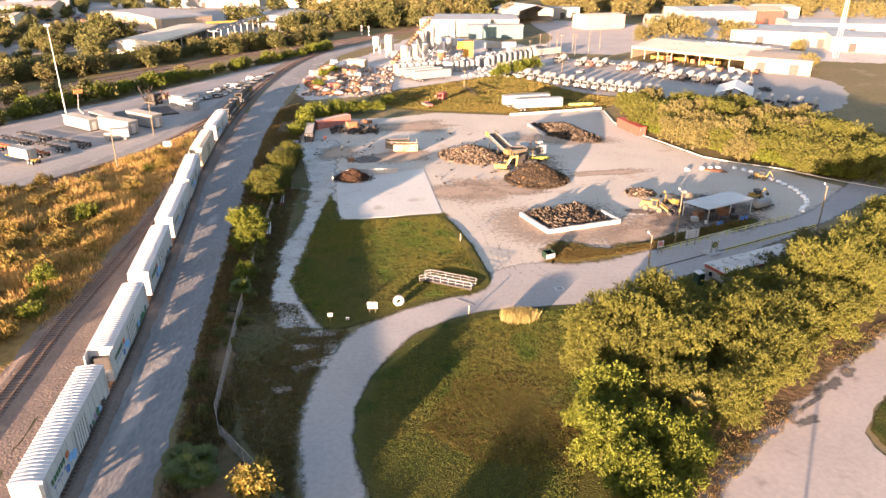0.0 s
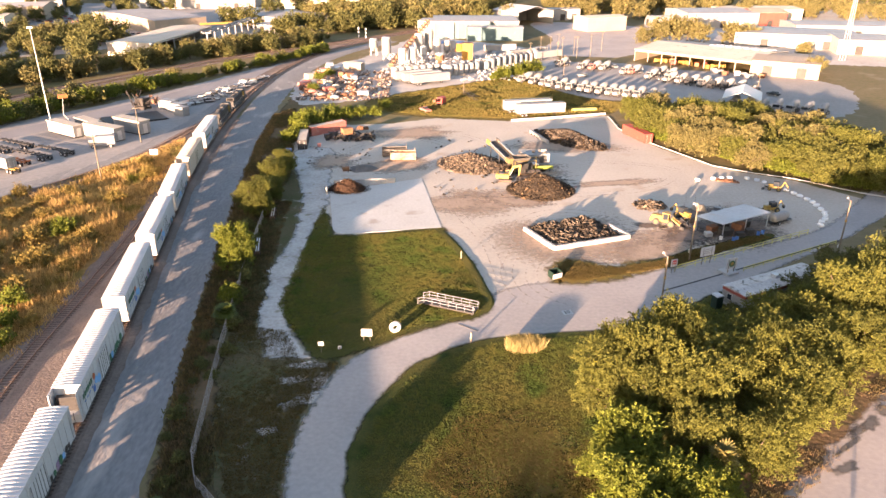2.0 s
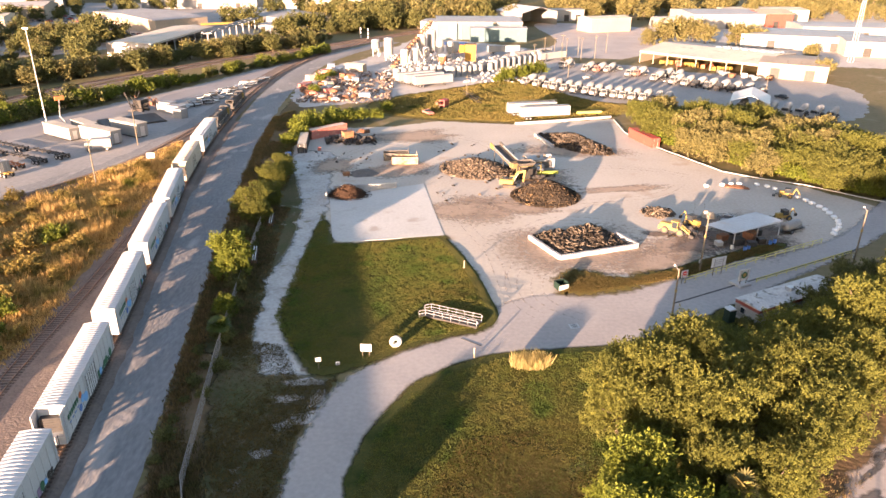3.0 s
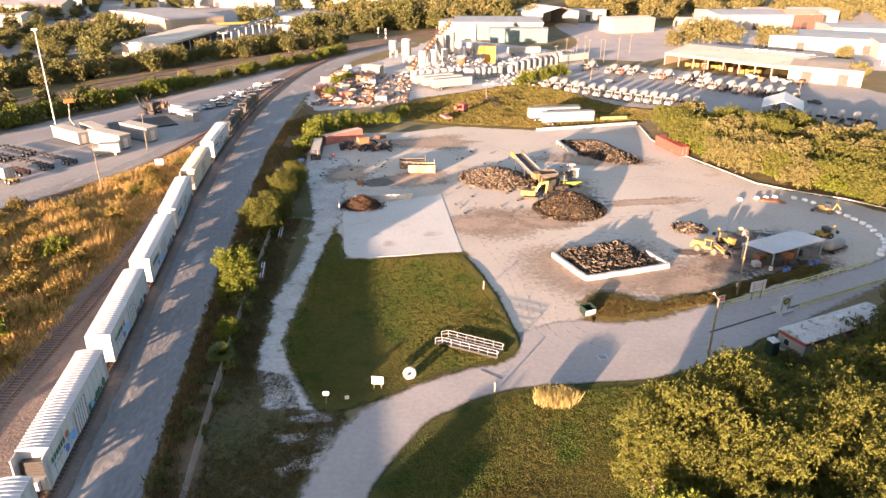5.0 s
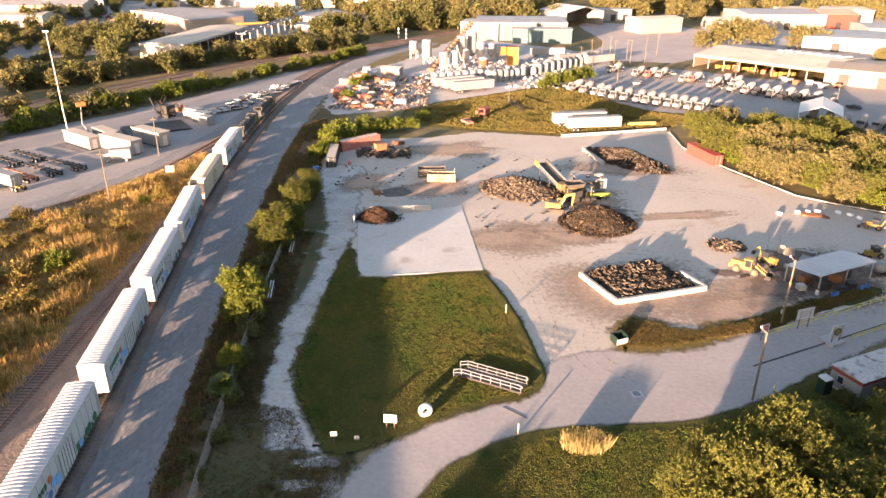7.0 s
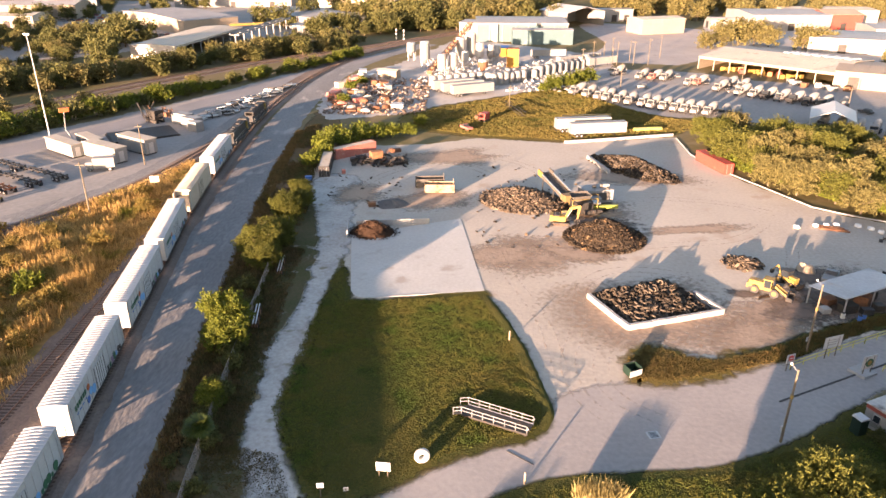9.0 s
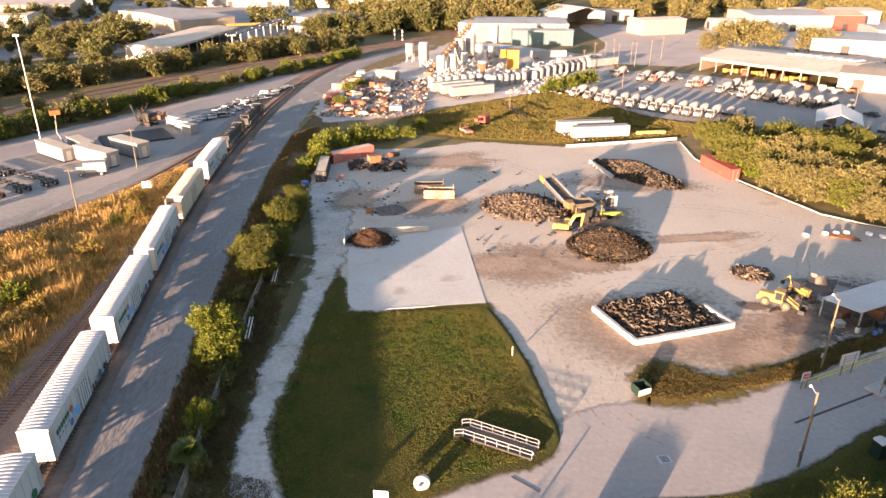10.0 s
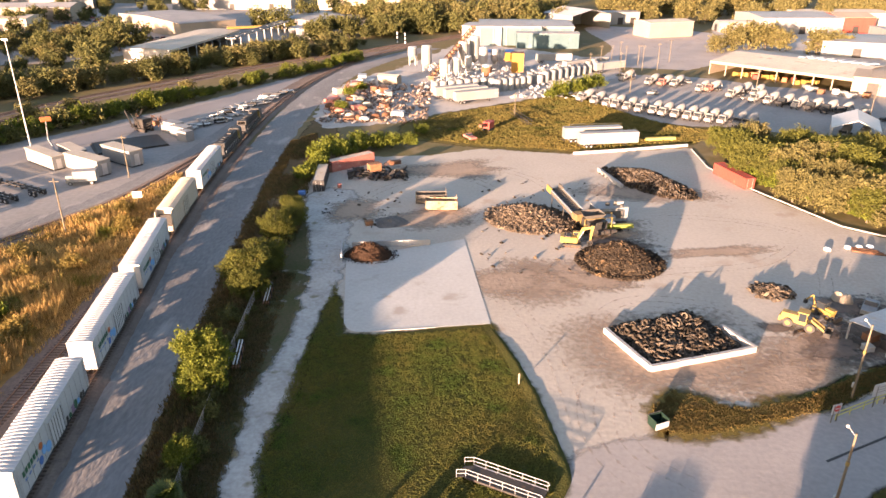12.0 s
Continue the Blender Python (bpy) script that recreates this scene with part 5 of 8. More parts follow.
# ---- loose heaps and tyres ----
def heap(x, y, rx, ry, height, turn, seed, sharp=1.4, rings=14, spokes=36):
    """A lumpy mound as points and faces."""
    s, c = Shape(), math.radians(turn)
    pts = [(0, 0, height * (0.95 + 0.1 * noise.noise(Vector((seed, 3, 1)))))]
    for k in range(1, rings + 1):
        r = k / rings
        for i in range(spokes):
            a = 2 * math.pi * i / spokes
            wob = 1 + 0.22 * noise.noise(Vector((math.cos(a) * 1.6 + seed, math.sin(a) * 1.6, seed)))
            z = height * max(0.0, 1 - r ** sharp) + (0.22 * height * noise.noise(Vector((r * 4 * math.cos(a) + seed, r * 4 * math.sin(a), 2))) if k < rings else -0.05)
            pts.append((rx * r * wob * math.cos(a), ry * r * wob * math.sin(a), max(z, -0.05)))
    f = [(0, 1 + i, 1 + (i + 1) % spokes) for i in range(spokes)]
    for k in range(rings - 1):
        b = 1 + k * spokes
        f += [(b + i, b + spokes + i, b + spokes + (i + 1) % spokes, b + (i + 1) % spokes) for i in range(spokes)]
    s.add(pts, f, pose(x, y, 0, 0, 0, turn))
    return s


def chunks(spots, size, seed, long=2.2):
    """Small bent scraps lying about on the spots (x, y, z), as one shape."""
    r, s = random.Random(seed), Shape()
    for x, y, z in spots:
        m = Matrix.Translation((x, y, z)) @ Euler((r.uniform(-0.9, 0.9), r.uniform(-0.9, 0.9), r.uniform(0, 6.3))).to_matrix().to_4x4()
        k, l = size * r.uniform(0.5, 1.3), size * long * r.uniform(0.5, 1.2)
        s.add([(-l, -k, 0), (0, -k, 0.35 * l), (l, -k, 0), (l, k, 0), (0, k, 0.35 * l), (-l, k, 0), (0, 0, -0.2 * l)], [(0, 1, 4, 5), (1, 2, 3, 4), (0, 6, 1), (4, 6, 5), (2, 6, 3), (0, 5, 6), (1, 6, 2), (3, 6, 4)], m)
    return s


def on_heap(x, y, rx, ry, height, turn, count, seed, sharp=1.4, spill=1.2):
    r, out = random.Random(seed), []
    m = pose(x, y, 0, 0, 0, turn)
    for _ in range(count):
        a, d = r.uniform(0, 6.283), math.sqrt(r.random()) * spill
        p = m @ Vector((rx * d * math.cos(a), ry * d * math.sin(a), 0))
        out.append((p.x, p.y, height * max(0.0, 1 - d ** sharp) * 1.02 + r.uniform(0.02, 0.3)))
    return out


def tyre_mesh(radius, width):
    s = Shape()
    prof = [(radius * 0.60, -width * 0.42), (radius * 0.93, -width * 0.5), (radius, -width * 0.3), (radius, width * 0.3), (radius * 0.93, width * 0.5), (radius * 0.60, width * 0.42)]
    n, k = 14, len(prof)
    p = [(q * math.cos(2 * math.pi * i / n), q * math.sin(2 * math.pi * i / n), z) for i in range(n) for q, z in prof]
    f = [(i * k + j, ((i + 1) % n) * k + j, ((i + 1) % n) * k + (j + 1) % k, i * k + (j + 1) % k) for i in range(n) for j in range(k)]
    s.add(p, f)
    return s.mesh("tyre", M_RUBBER)


TYRES = [tyre_mesh(0.50, 0.24), tyre_mesh(0.45, 0.22), tyre_mesh(0.55, 0.26)]


def tyre_pile(corner, u, v, wide, deep, singles, joined, height, label, group, seed, bare=0.0):
    """Tyres tumbled in a bay; the outer ones are things, those beneath one object of stuff."""
    r = random.Random(seed)
    corner, u, v = Vector((*corner, 0)), Vector((*u, 0)).normalized(), Vector((*v, 0)).normalized()

    def spot(a, b):
        edge = min(a, 1 - a, b * 1.6, 1 - b) * 4
        top = height * min(1.0, 0.25 + 0.75 * edge) * (0.34 + 0.5 * noise.noise(Vector((a * 5 + seed, b * 5, 1))) + 0.85 * min(1.0, b * 1.5))
        p = corner + u * a * wide + v * b * deep
        return p, max(0.2, top)

    def turned(p, z):
        return Matrix.Translation((p.x, p.y, z)) @ Euler((r.gauss(0, 0.55), r.gauss(0, 0.55), r.uniform(0, 6.3))).to_matrix().to_4x4()

    for i in range(singles):
        p, top = spot(r.uniform(0.03, 0.97), r.uniform(0.03, 0.97))
        ob = new("tyre", TYRES[i % 3])
        ob.matrix_basis = turned(p, top + r.uniform(-0.05, 0.35))
        tagged(ob, label, "tyre", group)
    s = Shape()
    for i in range(joined):
        p, top = spot(r.uniform(0.02, 0.98), r.uniform(0.02, 0.98))
        me, m = TYRES[i % 3], turned(p, top * r.uniform(0.4, 1.05) - 0.1)
        s.add([q.co for q in me.vertices], [tuple(f.vertices) for f in me.polygons], m)
    tagged(new("tyre_heap", s.mesh("tyre_heap", M_RUBBER_MIX)), "heap of old tyres filling the bay", "tyres", kind="stuff")


def block_wall(name, points, label, height=0.8, length=1.9, thick=0.6, gap=0.03):
    """A low wall of loose whitewashed blocks along a line."""
    w = thing(name, Matrix(), label, "barrier wall")
    me = Shape()
    c = 0.05
    me.prism([(-thick / 2, 0), (-thick / 2, height - c), (-thick / 2 + c, height), (thick / 2 - c, height), (thick / 2, height - c), (thick / 2, 0)], 0, length - gap)
    me = me.mesh("block", M_WHITE_BLOCK)
    for a, b in zip(points, points[1:]):
        n = max(1, round(math.dist(a, b) / length))
        s = math.dist(a, b) / n / length
        for i in range(n):
            x, y = a[0] + (b[0] - a[0]) * i / n, a[1] + (b[1] - a[1]) * i / n
            piece("block", me, w, at(x + random.uniform(-0.04, 0.04), y + random.uniform(-0.04, 0.04), along(*a, *b) + random.uniform(-1, 1), 0.03) @ Matrix.Diagonal((1, s, random.uniform(0.97, 1.03), 1)))
    return w


block_wall("tyre_bay_wall", [(19.0, 133.6), (23.2, 124.2), (38.3, 129.5), (35.6, 135.2)], "low white block wall round the tyre bay", 0.85, 2.1)
tyre_pile((23.5, 125.0), (15.0, 5.3), (-4.3, 9.4), 14.6, 10.6, 215, 900, 1.15, "worn black truck tyre in the bay", "tyres in the walled bay", 3)
block_wall("rear_bay_wall", [(30.2, 208.6), (31.8, 202.4), (33.4, 196.2)], "white block wall beside the rear tyre heap", 0.9, 1.8)
block_wall("north_barrier", [(26.0, 222.2), (40, 226), (57.5, 231.5)], "long white concrete barrier along the yard's edge", 0.75, 3.0, 0.5)
block_wall("east_barrier", [(57.8, 229), (57.2, 213), (60.6, 200), (66.2, 187.4), (71.6, 175.3), (77, 171), (87, 165), (97, 155), (104, 150)], "low white kerb along the wood", 0.22, 3.0, 0.28)


def mound(name, spec, material, label, category, scraps=0, size=0.2, scrap_mat=None, sharp=1.4, seed=1, long=2.2):
    ob = thing(name, Matrix(), label, category)
    part("mound", heap(*spec, seed, sharp), material, ob, smooth=True)
    if scraps:
        tagged(part("scrap_layer", chunks(on_heap(*spec, scraps, seed, sharp), size, seed, long), scrap_mat or material, ob), kind="stuff")
    return ob


mound("shredded_rubber_pile", (25.6, 157.3, 6.3, 6.0, 3.3, 10), M_SHRED, "dark pile of shredded rubber strips", "pile", 4600, 0.12, M_SHRED, 1.5, 4, 3.4)
mound("scrap_strip_pile", (11.4, 176.6, 7.3, 6.4, 2.4, -25), M_RUBBER_HEAP, "grey-brown pile of cut tyre strips", "pile", 2300, 0.17, M_CHIPS, 1.3, 6, 4.2)
REAR_HEAP = (39.6, 200.0, 4.9, 11.2, 2.7, along(0, 0, 0.60, -0.80))
mound("rear_tyre_pile", REAR_HEAP, M_RUBBER_HEAP, "long dark heap of old tyres behind the shredder", "pile", 900, 0.2, M_SHRED, 1.3, 7, 3.0)
mound("mulch_pile", (-17.6, 158.0, 4.3, 3.3, 2.5, 0), M_MULCH, "brown mulch pile in a concrete bay", "pile", 500, 0.09, M_MULCH, 1.1, 9)
mound("ash_pile", (-15.6, 173.4, 3.6, 3.2, 1.0, 0), M_ASH, "low dark grey pile of fines", "pile", 0, sharp=1.2, seed=10)
mound("small_tyre_pile", (47.2, 147.0, 2.9, 2.6, 1.0, 0), M_RUBBER_HEAP, "small heap of tyres and rims", "pile", 140, 0.24, M_CHIPS, 1.2, 12)
mound("scrap_spill", (22.5, 172.5, 5.5, 3.2, 0.8, 0), M_SHRED, "spill of dark scrap under the grinder", "pile", 420, 0.18, M_SHRED, 1.2, 14)
tagged(new("scattered_scraps", chunks([(random.uniform(2, 30), random.uniform(150, 200), 0.06) for _ in range(90)] + [(random.uniform(-30, -14), random.uniform(170, 192), 0.06) for _ in range(45)], 0.22, 77).mesh("scattered_scraps", M_SHRED)),
       "scraps of rubber lying on the dirt", "scraps", kind="stuff")
def tyres_on(spec, singles, joined, label, group, seed):
    """Tyres lying on and round a heap."""
    r = random.Random(seed)
    places = on_heap(*spec, singles + joined, seed, 1.3, 1.08)
    rest = Shape()
    for i, (x, y, z) in enumerate(places):
        m = Matrix.Translation((x, y, z + 0.12)) @ Euler((r.gauss(0, 0.8), r.gauss(0, 0.8), r.uniform(0, 6.3))).to_matrix().to_4x4()
        if i < singles:
            ob = new("tyre", TYRES[i % 3])
            ob.matrix_basis = m
            tagged(ob, label, "tyre", group)
        else:
            me = TYRES[i % 3]
            rest.add([q.co for q in me.vertices], [tuple(f.vertices) for f in me.polygons], m)
    if joined:
        tagged(new("tyre_heap", rest.mesh("tyre_heap", M_RUBBER_MIX)), "old tyres covering the heap", "tyres", kind="stuff")


tyres_on(REAR_HEAP, 60, 330, "worn black tyre on the rear heap", "tyres on the rear heap", 9)
tyres_on((47.2, 146.4, 2.3, 1.5, 0.7, 0), 16, 0, "dirty loose tyre in the small heap", "tyres in the small heap", 19)


def bay_wall(x0, y0, x1, y1, h, label):
    ob = thing("bay_wall", at(x0, y0, along(x0, y0, x1, y1)), label, "concrete wall")
    n = max(1, round(math.dist((x0, y0), (x1, y1)) / 3.2))
    l = math.dist((x0, y0), (x1, y1)) / n
    for i in range(n):
        part("panel", Shape().box(-0.14, 0.14, i * l, (i + 1) * l - 0.04, 0, h), M_WHITE_BLOCK, ob)
    return ob


bay_wall(-21.2, 161.0, -7.2, 163.0, 1.2, "stained white concrete bay wall behind the mulch")
bay_wall(-22.0, 155.0, -22.9, 161.6, 1.5, "short concrete bay wall beside the mulch")


# ---- machines ----
def wheel(parent, x, y, r, w, rim=None, name="wheel"):
    s = Shape()
    s.rod((x - w / 2, y, r), (x + w / 2, y, r), r, 16)
    ob = part(name, s, M_BLACK, parent, "black tyre")
    q = Shape()
    q.rod((x - w / 2 - 0.02, y, r), (x + w / 2 + 0.02, y, r), r * 0.5, 12)
    part("rim", q, rim or M_STEEL, ob)
    return ob


def wheel_loader(m, label):
    lo = thing("wheel_loader", m, label, "wheel loader")
    s = Shape()
    s.prism([(-0.9, 1.0), (-0.9, 2.1), (-0.7, 2.4), (0.7, 2.4), (0.9, 2.1), (0.9, 1.0)], -3.6, -0.9)
    s.box(-0.8, 0.8, -0.9, 1.6, 0.9, 1.5)
    s.box(-1.05, 1.05, -3.9, -3.5, 0.8, 1.8)
    part("body", s, M_YELLOW, lo)
    s = Shape()
    s.box(-0.8, 0.8, -0.9, 0.5, 1.5, 3.1)
    cab = part("cab", s, M_GLASS, lo, "dark glazed cab")
    part("cab_roof", Shape().box(-0.95, 0.95, -1.1, 0.7, 3.1, 3.28), M_YELLOW, cab)
    for x in (-0.8, 0.72):
        for y in (-0.9, 0.42):
            part("cab_post", Shape().box(x - 0.02, x + 0.1, y - 0.02, y + 0.1, 1.5, 3.1), M_YELLOW, cab)
    for x in (-0.55, 0.55):
        part("lift_arm", Shape().add([(x - 0.12, 1.2, 1.9), (x + 0.12, 1.2, 1.9), (x + 0.12, 1.2, 2.3), (x - 0.12, 1.2, 2.3), (x - 0.12, 3.6, 0.5), (x + 0.12, 3.6, 0.5), (x + 0.12, 3.6, 0.9), (x - 0.12, 3.6, 0.9)],
                                     [(0, 3, 2, 1), (4, 5, 6, 7), (0, 1, 5, 4), (1, 2, 6, 5), (2, 3, 7, 6), (3, 0, 4, 7)]), M_YELLOW, lo)
    part("bucket", Shape().prism([(-1.4, 0.1), (-1.4, 1.2), (-1.3, 1.25), (1.3, 1.25), (1.4, 1.2), (1.4, 0.1)], 3.5, 3.7).box(-1.4, 1.4, 3.6, 4.7, 0.08, 0.16).box(-1.4, -1.32, 3.6, 4.6, 0.1, 0.9).box(1.32, 1.4, 3.6, 4.6, 0.1, 0.9), M_DARK_STEEL, lo, "scuffed steel bucket")
    for x in (-1.05, 1.05):
        for y in (-2.3, 1.3):
            wheel(lo, x, y, 0.85, 0.6, M_YELLOW)
    part("exhaust", Shape().rod((0.3, -2.2, 2.3), (0.3, -2.2, 3.0), 0.07, 8), M_DARK_STEEL, lo)
    return lo


wheel_loader(at(47.4, 136.3, -125, 0, 0.81), "yellow wheel loader with its bucket on the ground")


def backhoe(m, label, s=1.0):
    b = thing("backhoe", m, label, "backhoe")
    part("body", Shape().box(-0.75, 0.75, -1.6, 1.9, 0.8, 1.5).box(-0.5, 0.5, 0.6, 2.1, 1.5, 1.9), M_YELLOW, b)
    cab = part("cab", Shape().box(-0.75, 0.75, -0.9, 0.5, 1.5, 2.6), M_GLASS, b)
    part("cab_roof", Shape().box(-0.85, 0.85, -1.0, 0.6, 2.6, 2.74), M_DARK_STEEL, cab)
    part("bucket", Shape().box(-1.1, 1.1, 2.9, 3.0, 0.1, 1.0).box(-1.1, 1.1, 2.9, 3.7, 0.08, 0.16).box(-0.6, -0.45, 1.7, 3.0, 0.7, 0.9).box(0.45, 0.6, 1.7, 3.0, 0.7, 0.9), M_DARK_STEEL, b)
    arm = part("boom", Shape().rod((0, -1.6, 1.1), (0, -2.3, 3.0), 0.16, 6).rod((0, -2.3, 3.0), (0, -3.4, 1.6), 0.13, 6), M_YELLOW, b)
    part("digging_bucket", Shape().box(-0.3, 0.3, -3.7, -3.2, 0.9, 1.6), M_DARK_STEEL, arm)
    for x in (-0.85, 0.85):
        wheel(b, x, -1.1, 0.7, 0.42, M_YELLOW)
        wheel(b, x, 1.5, 0.5, 0.34, M_YELLOW)
    return b


backhoe(at(51.8, 140.0, -150, 0, 0.85), "small yellow backhoe behind the wheel loader")
backhoe(at(78.5, 157.0, 60, 0, 0.75), "orange-yellow compact machine by the white sacks")
backhoe(at(71.5, 143.5, 100, 0, 0.8), "yellow and grey tractor behind the canopy")


def beam_box(a, b, w, h0, h1):
    """A square beam between two places in the thing's own y-z plane, w wide, of heights h0 and h1 at its ends."""
    a, b = Vector(a), Vector(b)
    t = (b - a).normalized()
    n = Vector((1, 0, 0)).cross(t).normalized()
    v = [p + Vector((x, 0, 0)) + n * k for p, hh in ((a, h0), (b, h1)) for x in (-w / 2, w / 2) for k in (-hh / 2, hh / 2)]
    return Shape().add(v, [(0, 1, 3, 2), (4, 6, 7, 5), (0, 4, 5, 1), (2, 3, 7, 6), (0, 2, 6, 4), (1, 5, 7, 3)])


def excavator(m):
    e = thing("excavator", m, "yellow tracked excavator with a folded boom", "excavator")
    for x in (-1.25, 1.25):
        tr = part("track", Shape().prism([(-2.2, 0.42), (-1.9, 0.08), (-1.6, 0.0), (1.6, 0.0), (1.9, 0.08), (2.2, 0.42), (1.9, 0.82), (-1.9, 0.82)], x - 0.3, x + 0.3, pose(0, 0, 0, 0, 0, 90)), M_DARK_STEEL, e, "dark crawler track")
        for k in range(5):
            part("roller", Shape().rod((x - 0.32, -1.4 + k * 0.7, 0.3), (x + 0.32, -1.4 + k * 0.7, 0.3), 0.2, 8), M_RUST, tr)
    part("turntable", Shape().rod((0, 0, 0.8), (0, 0, 1.1), 0.9, 14), M_DARK_STEEL, e)
    part("house", Shape().prism([(-1.4, 1.1), (-1.4, 2.1), (-1.2, 2.3), (1.2, 2.3), (1.4, 2.1), (1.4, 1.1)], -1.9, 1.1), M_YELLOW, e)
    part("counterweight", Shape().prism([(-1.4, 1.05), (-1.4, 2.2), (-1.1, 2.45), (1.1, 2.45), (1.4, 2.2), (1.4, 1.05)], -2.7, -1.92), M_YELLOW, e)
    part("engine_cover", Shape().box(-0.9, 1.1, -1.8, -0.4, 2.3, 2.6), M_DARK_STEEL, e)
    part("exhaust", Shape().rod((0.7, -1.4, 2.6), (0.7, -1.4, 3.2), 0.08, 8), M_DARK_STEEL, e)
    cab = part("cab", Shape().box(-1.38, -0.38, 0.1, 1.7, 1.15, 2.95), M_GLASS, e, "dark glazed cab")
    part("cab_roof", Shape().prism([(-1.42, 2.95), (-1.36, 3.08), (-0.4, 3.08), (-0.34, 2.95)], 0.05, 1.75), M_YELLOW, cab)
    for x in (-1.36, -0.42):
        for y in (0.12, 1.64):
            part("cab_post", Shape().box(x - 0.05, x + 0.05, y - 0.04, y + 0.04, 1.15, 2.95), M_YELLOW, cab)
    boom = part("boom", beam_box((0.25, 0.9, 1.6), (0.25, 2.3, 4.5), 0.5, 0.55, 0.75), M_YELLOW, e)
    boom.location.x = 0.25
    tip = part("boom_tip", beam_box((0, 2.2, 4.4), (0, 4.3, 4.9), 0.48, 0.75, 0.45), M_YELLOW, boom)
    tip.location.x = 0.25
    stick = part("stick", beam_box((0, 4.2, 5.2), (0, 3.9, 1.9), 0.42, 0.7, 0.4), M_YELLOW, e)
    stick.location.x = 0.5
    for k in range(5):
        a = 2 * math.pi * k / 5
        out = Vector((0.65 * math.cos(a), 3.9 + 0.65 * math.sin(a), 1.2))
        part("tine", Shape().rod((0.0, 3.9, 1.9), out, 0.12, 5).rod(out, (0.25 * math.cos(a), 3.9 + 0.25 * math.sin(a), 0.35), 0.12, 5, 0.05), M_DARK_STEEL, stick, "dark grapple tine")
    for x in (0.15, 0.85):
        part("cylinder", Shape().rod((x, 1.3, 1.9), (x, 2.4, 4.0), 0.09, 6), M_STEEL, e)
    return e


excavator(at(18.3, 164.2, -98, 0, 0.8))


def box_at(x, y, w, d, z0, z1, turn=0.0):
    """A box of width w and depth d round a place, turned about it."""
    return Shape().box(-w / 2, w / 2, -d / 2, d / 2, z0, z1, pose(x, y, 0, 0, 0, turn))


def grinder(m):
    """A large tyre shredder: a broad infeed conveyor, a dark cutting house, a pale motor house, a lime beam and walkways."""
    g = thing("tyre_shredder", m, "large grey and yellow tyre shredder with a broad raised conveyor", "shredder")
    a, b = Vector((-5.0, -3.6, 2.4)), Vector((-8.9, 6.8, 4.2))
    t = (b - a).normalized()
    across = Vector((t.y, -t.x, 0)).normalized()
    up = across.cross(t).normalized()
    up = up if up.z > 0 else -up

    def slab_on(s0, s1, x0, x1, z0, z1):
        """A bar that lies along the conveyor from s0 to s1 of its length."""
        v = [a.lerp(b, s) + across * x + up * z for z in (z0, z1) for s in (s0, s1) for x in (x0, x1)]
        return Shape().add(v, [(0, 1, 3, 2), (4, 6, 7, 5), (0, 4, 5, 1), (2, 3, 7, 6), (0, 2, 6, 4), (1, 5, 7, 3)])

    conv = part("conveyor", slab_on(0, 1, -1.2, 1.2, 0, 0.15), M_GREY_MACHINE, g, "broad dark conveyor belt")
    for k in range(13):
        part("cleat", slab_on(k / 13, k / 13 + 0.012, -1.15, 1.15, 0.15, 0.27), M_BLACK, conv)
    for x in (-1.45, 1.2):
        part("conveyor_side", slab_on(0, 0.86, x, x + 0.22, -0.15, 0.55), M_GREY_MACHINE, conv)
        part("conveyor_rail", slab_on(0, 0.86, x - 0.04, x + 0.26, 0.55, 0.63), M_STEEL, conv)
        part("conveyor_head", slab_on(0.86, 1.03, x - 0.03, x + 0.25, -0.3, 0.9), M_YELLOW if x < 0 else M_GREY_MACHINE, conv, "yellow conveyor head plate")
        for s in (0.35, 0.8):
            q = a.lerp(b, s) + across * (x + 0.1)
            part("conveyor_leg", Shape().rod((q.x, q.y, 0), q, 0.11, 6), M_DARK_STEEL, conv)
    part("conveyor_chute", box_at(-4.6, -4.4, 3.4, 1.9, 2.1, 3.4, 24), M_TAN_MACHINE, conv, "ochre chute at the conveyor's foot")
    part("conveyor_brace", slab_on(0.1, 0.95, -0.9, -0.7, -0.7, -0.5), M_DARK_STEEL, conv)
    house = part("cutting_house", box_at(-2.6, -6.6, 3.6, 3.2, 0.6, 2.9, 20), M_DARK_STEEL, g, "oily dark cutting house")
    part("hopper", Shape().add([(-4.0, -7.6, 2.9), (-1.4, -6.8, 2.9), (-1.9, -4.8, 2.9), (-4.5, -5.6, 2.9), (-4.9, -8.4, 4.1), (-0.7, -7.1, 4.1), (-1.5, -4.2, 4.1), (-5.2, -5.3, 4.1)],
                               [(0, 1, 5, 4), (1, 2, 6, 5), (2, 3, 7, 6), (3, 0, 4, 7)]), M_GREY_MACHINE, house, "flared grey hopper")
    for x, y in ((-4.6, -8.0), (-0.8, -7.0), (-4.8, -4.6), (-1.2, -4.0), (0.6, -6.6), (1.0, -4.2)):
        part("frame_post", Shape().rod((x, y, 0), (x, y, 3.3), 0.11, 6), M_YELLOW_DIRTY, g)
    for p, q in (((-4.6, -8.0), (-0.8, -7.0)), ((-0.8, -7.0), (0.6, -6.6)), ((-4.8, -4.6), (-1.2, -4.0)), ((-1.2, -4.0), (1.0, -4.2)), ((0.6, -6.6), (1.0, -4.2))):
        for z in (2.2, 3.3):
            part("frame_bar", Shape().rod((*p, z), (*q, z), 0.07, 5), M_YELLOW_DIRTY, g)
    part("walkway", box_at(0.0, -5.4, 2.2, 2.6, 2.12, 2.2, 10), M_STEEL, g, "grated steel walkway")
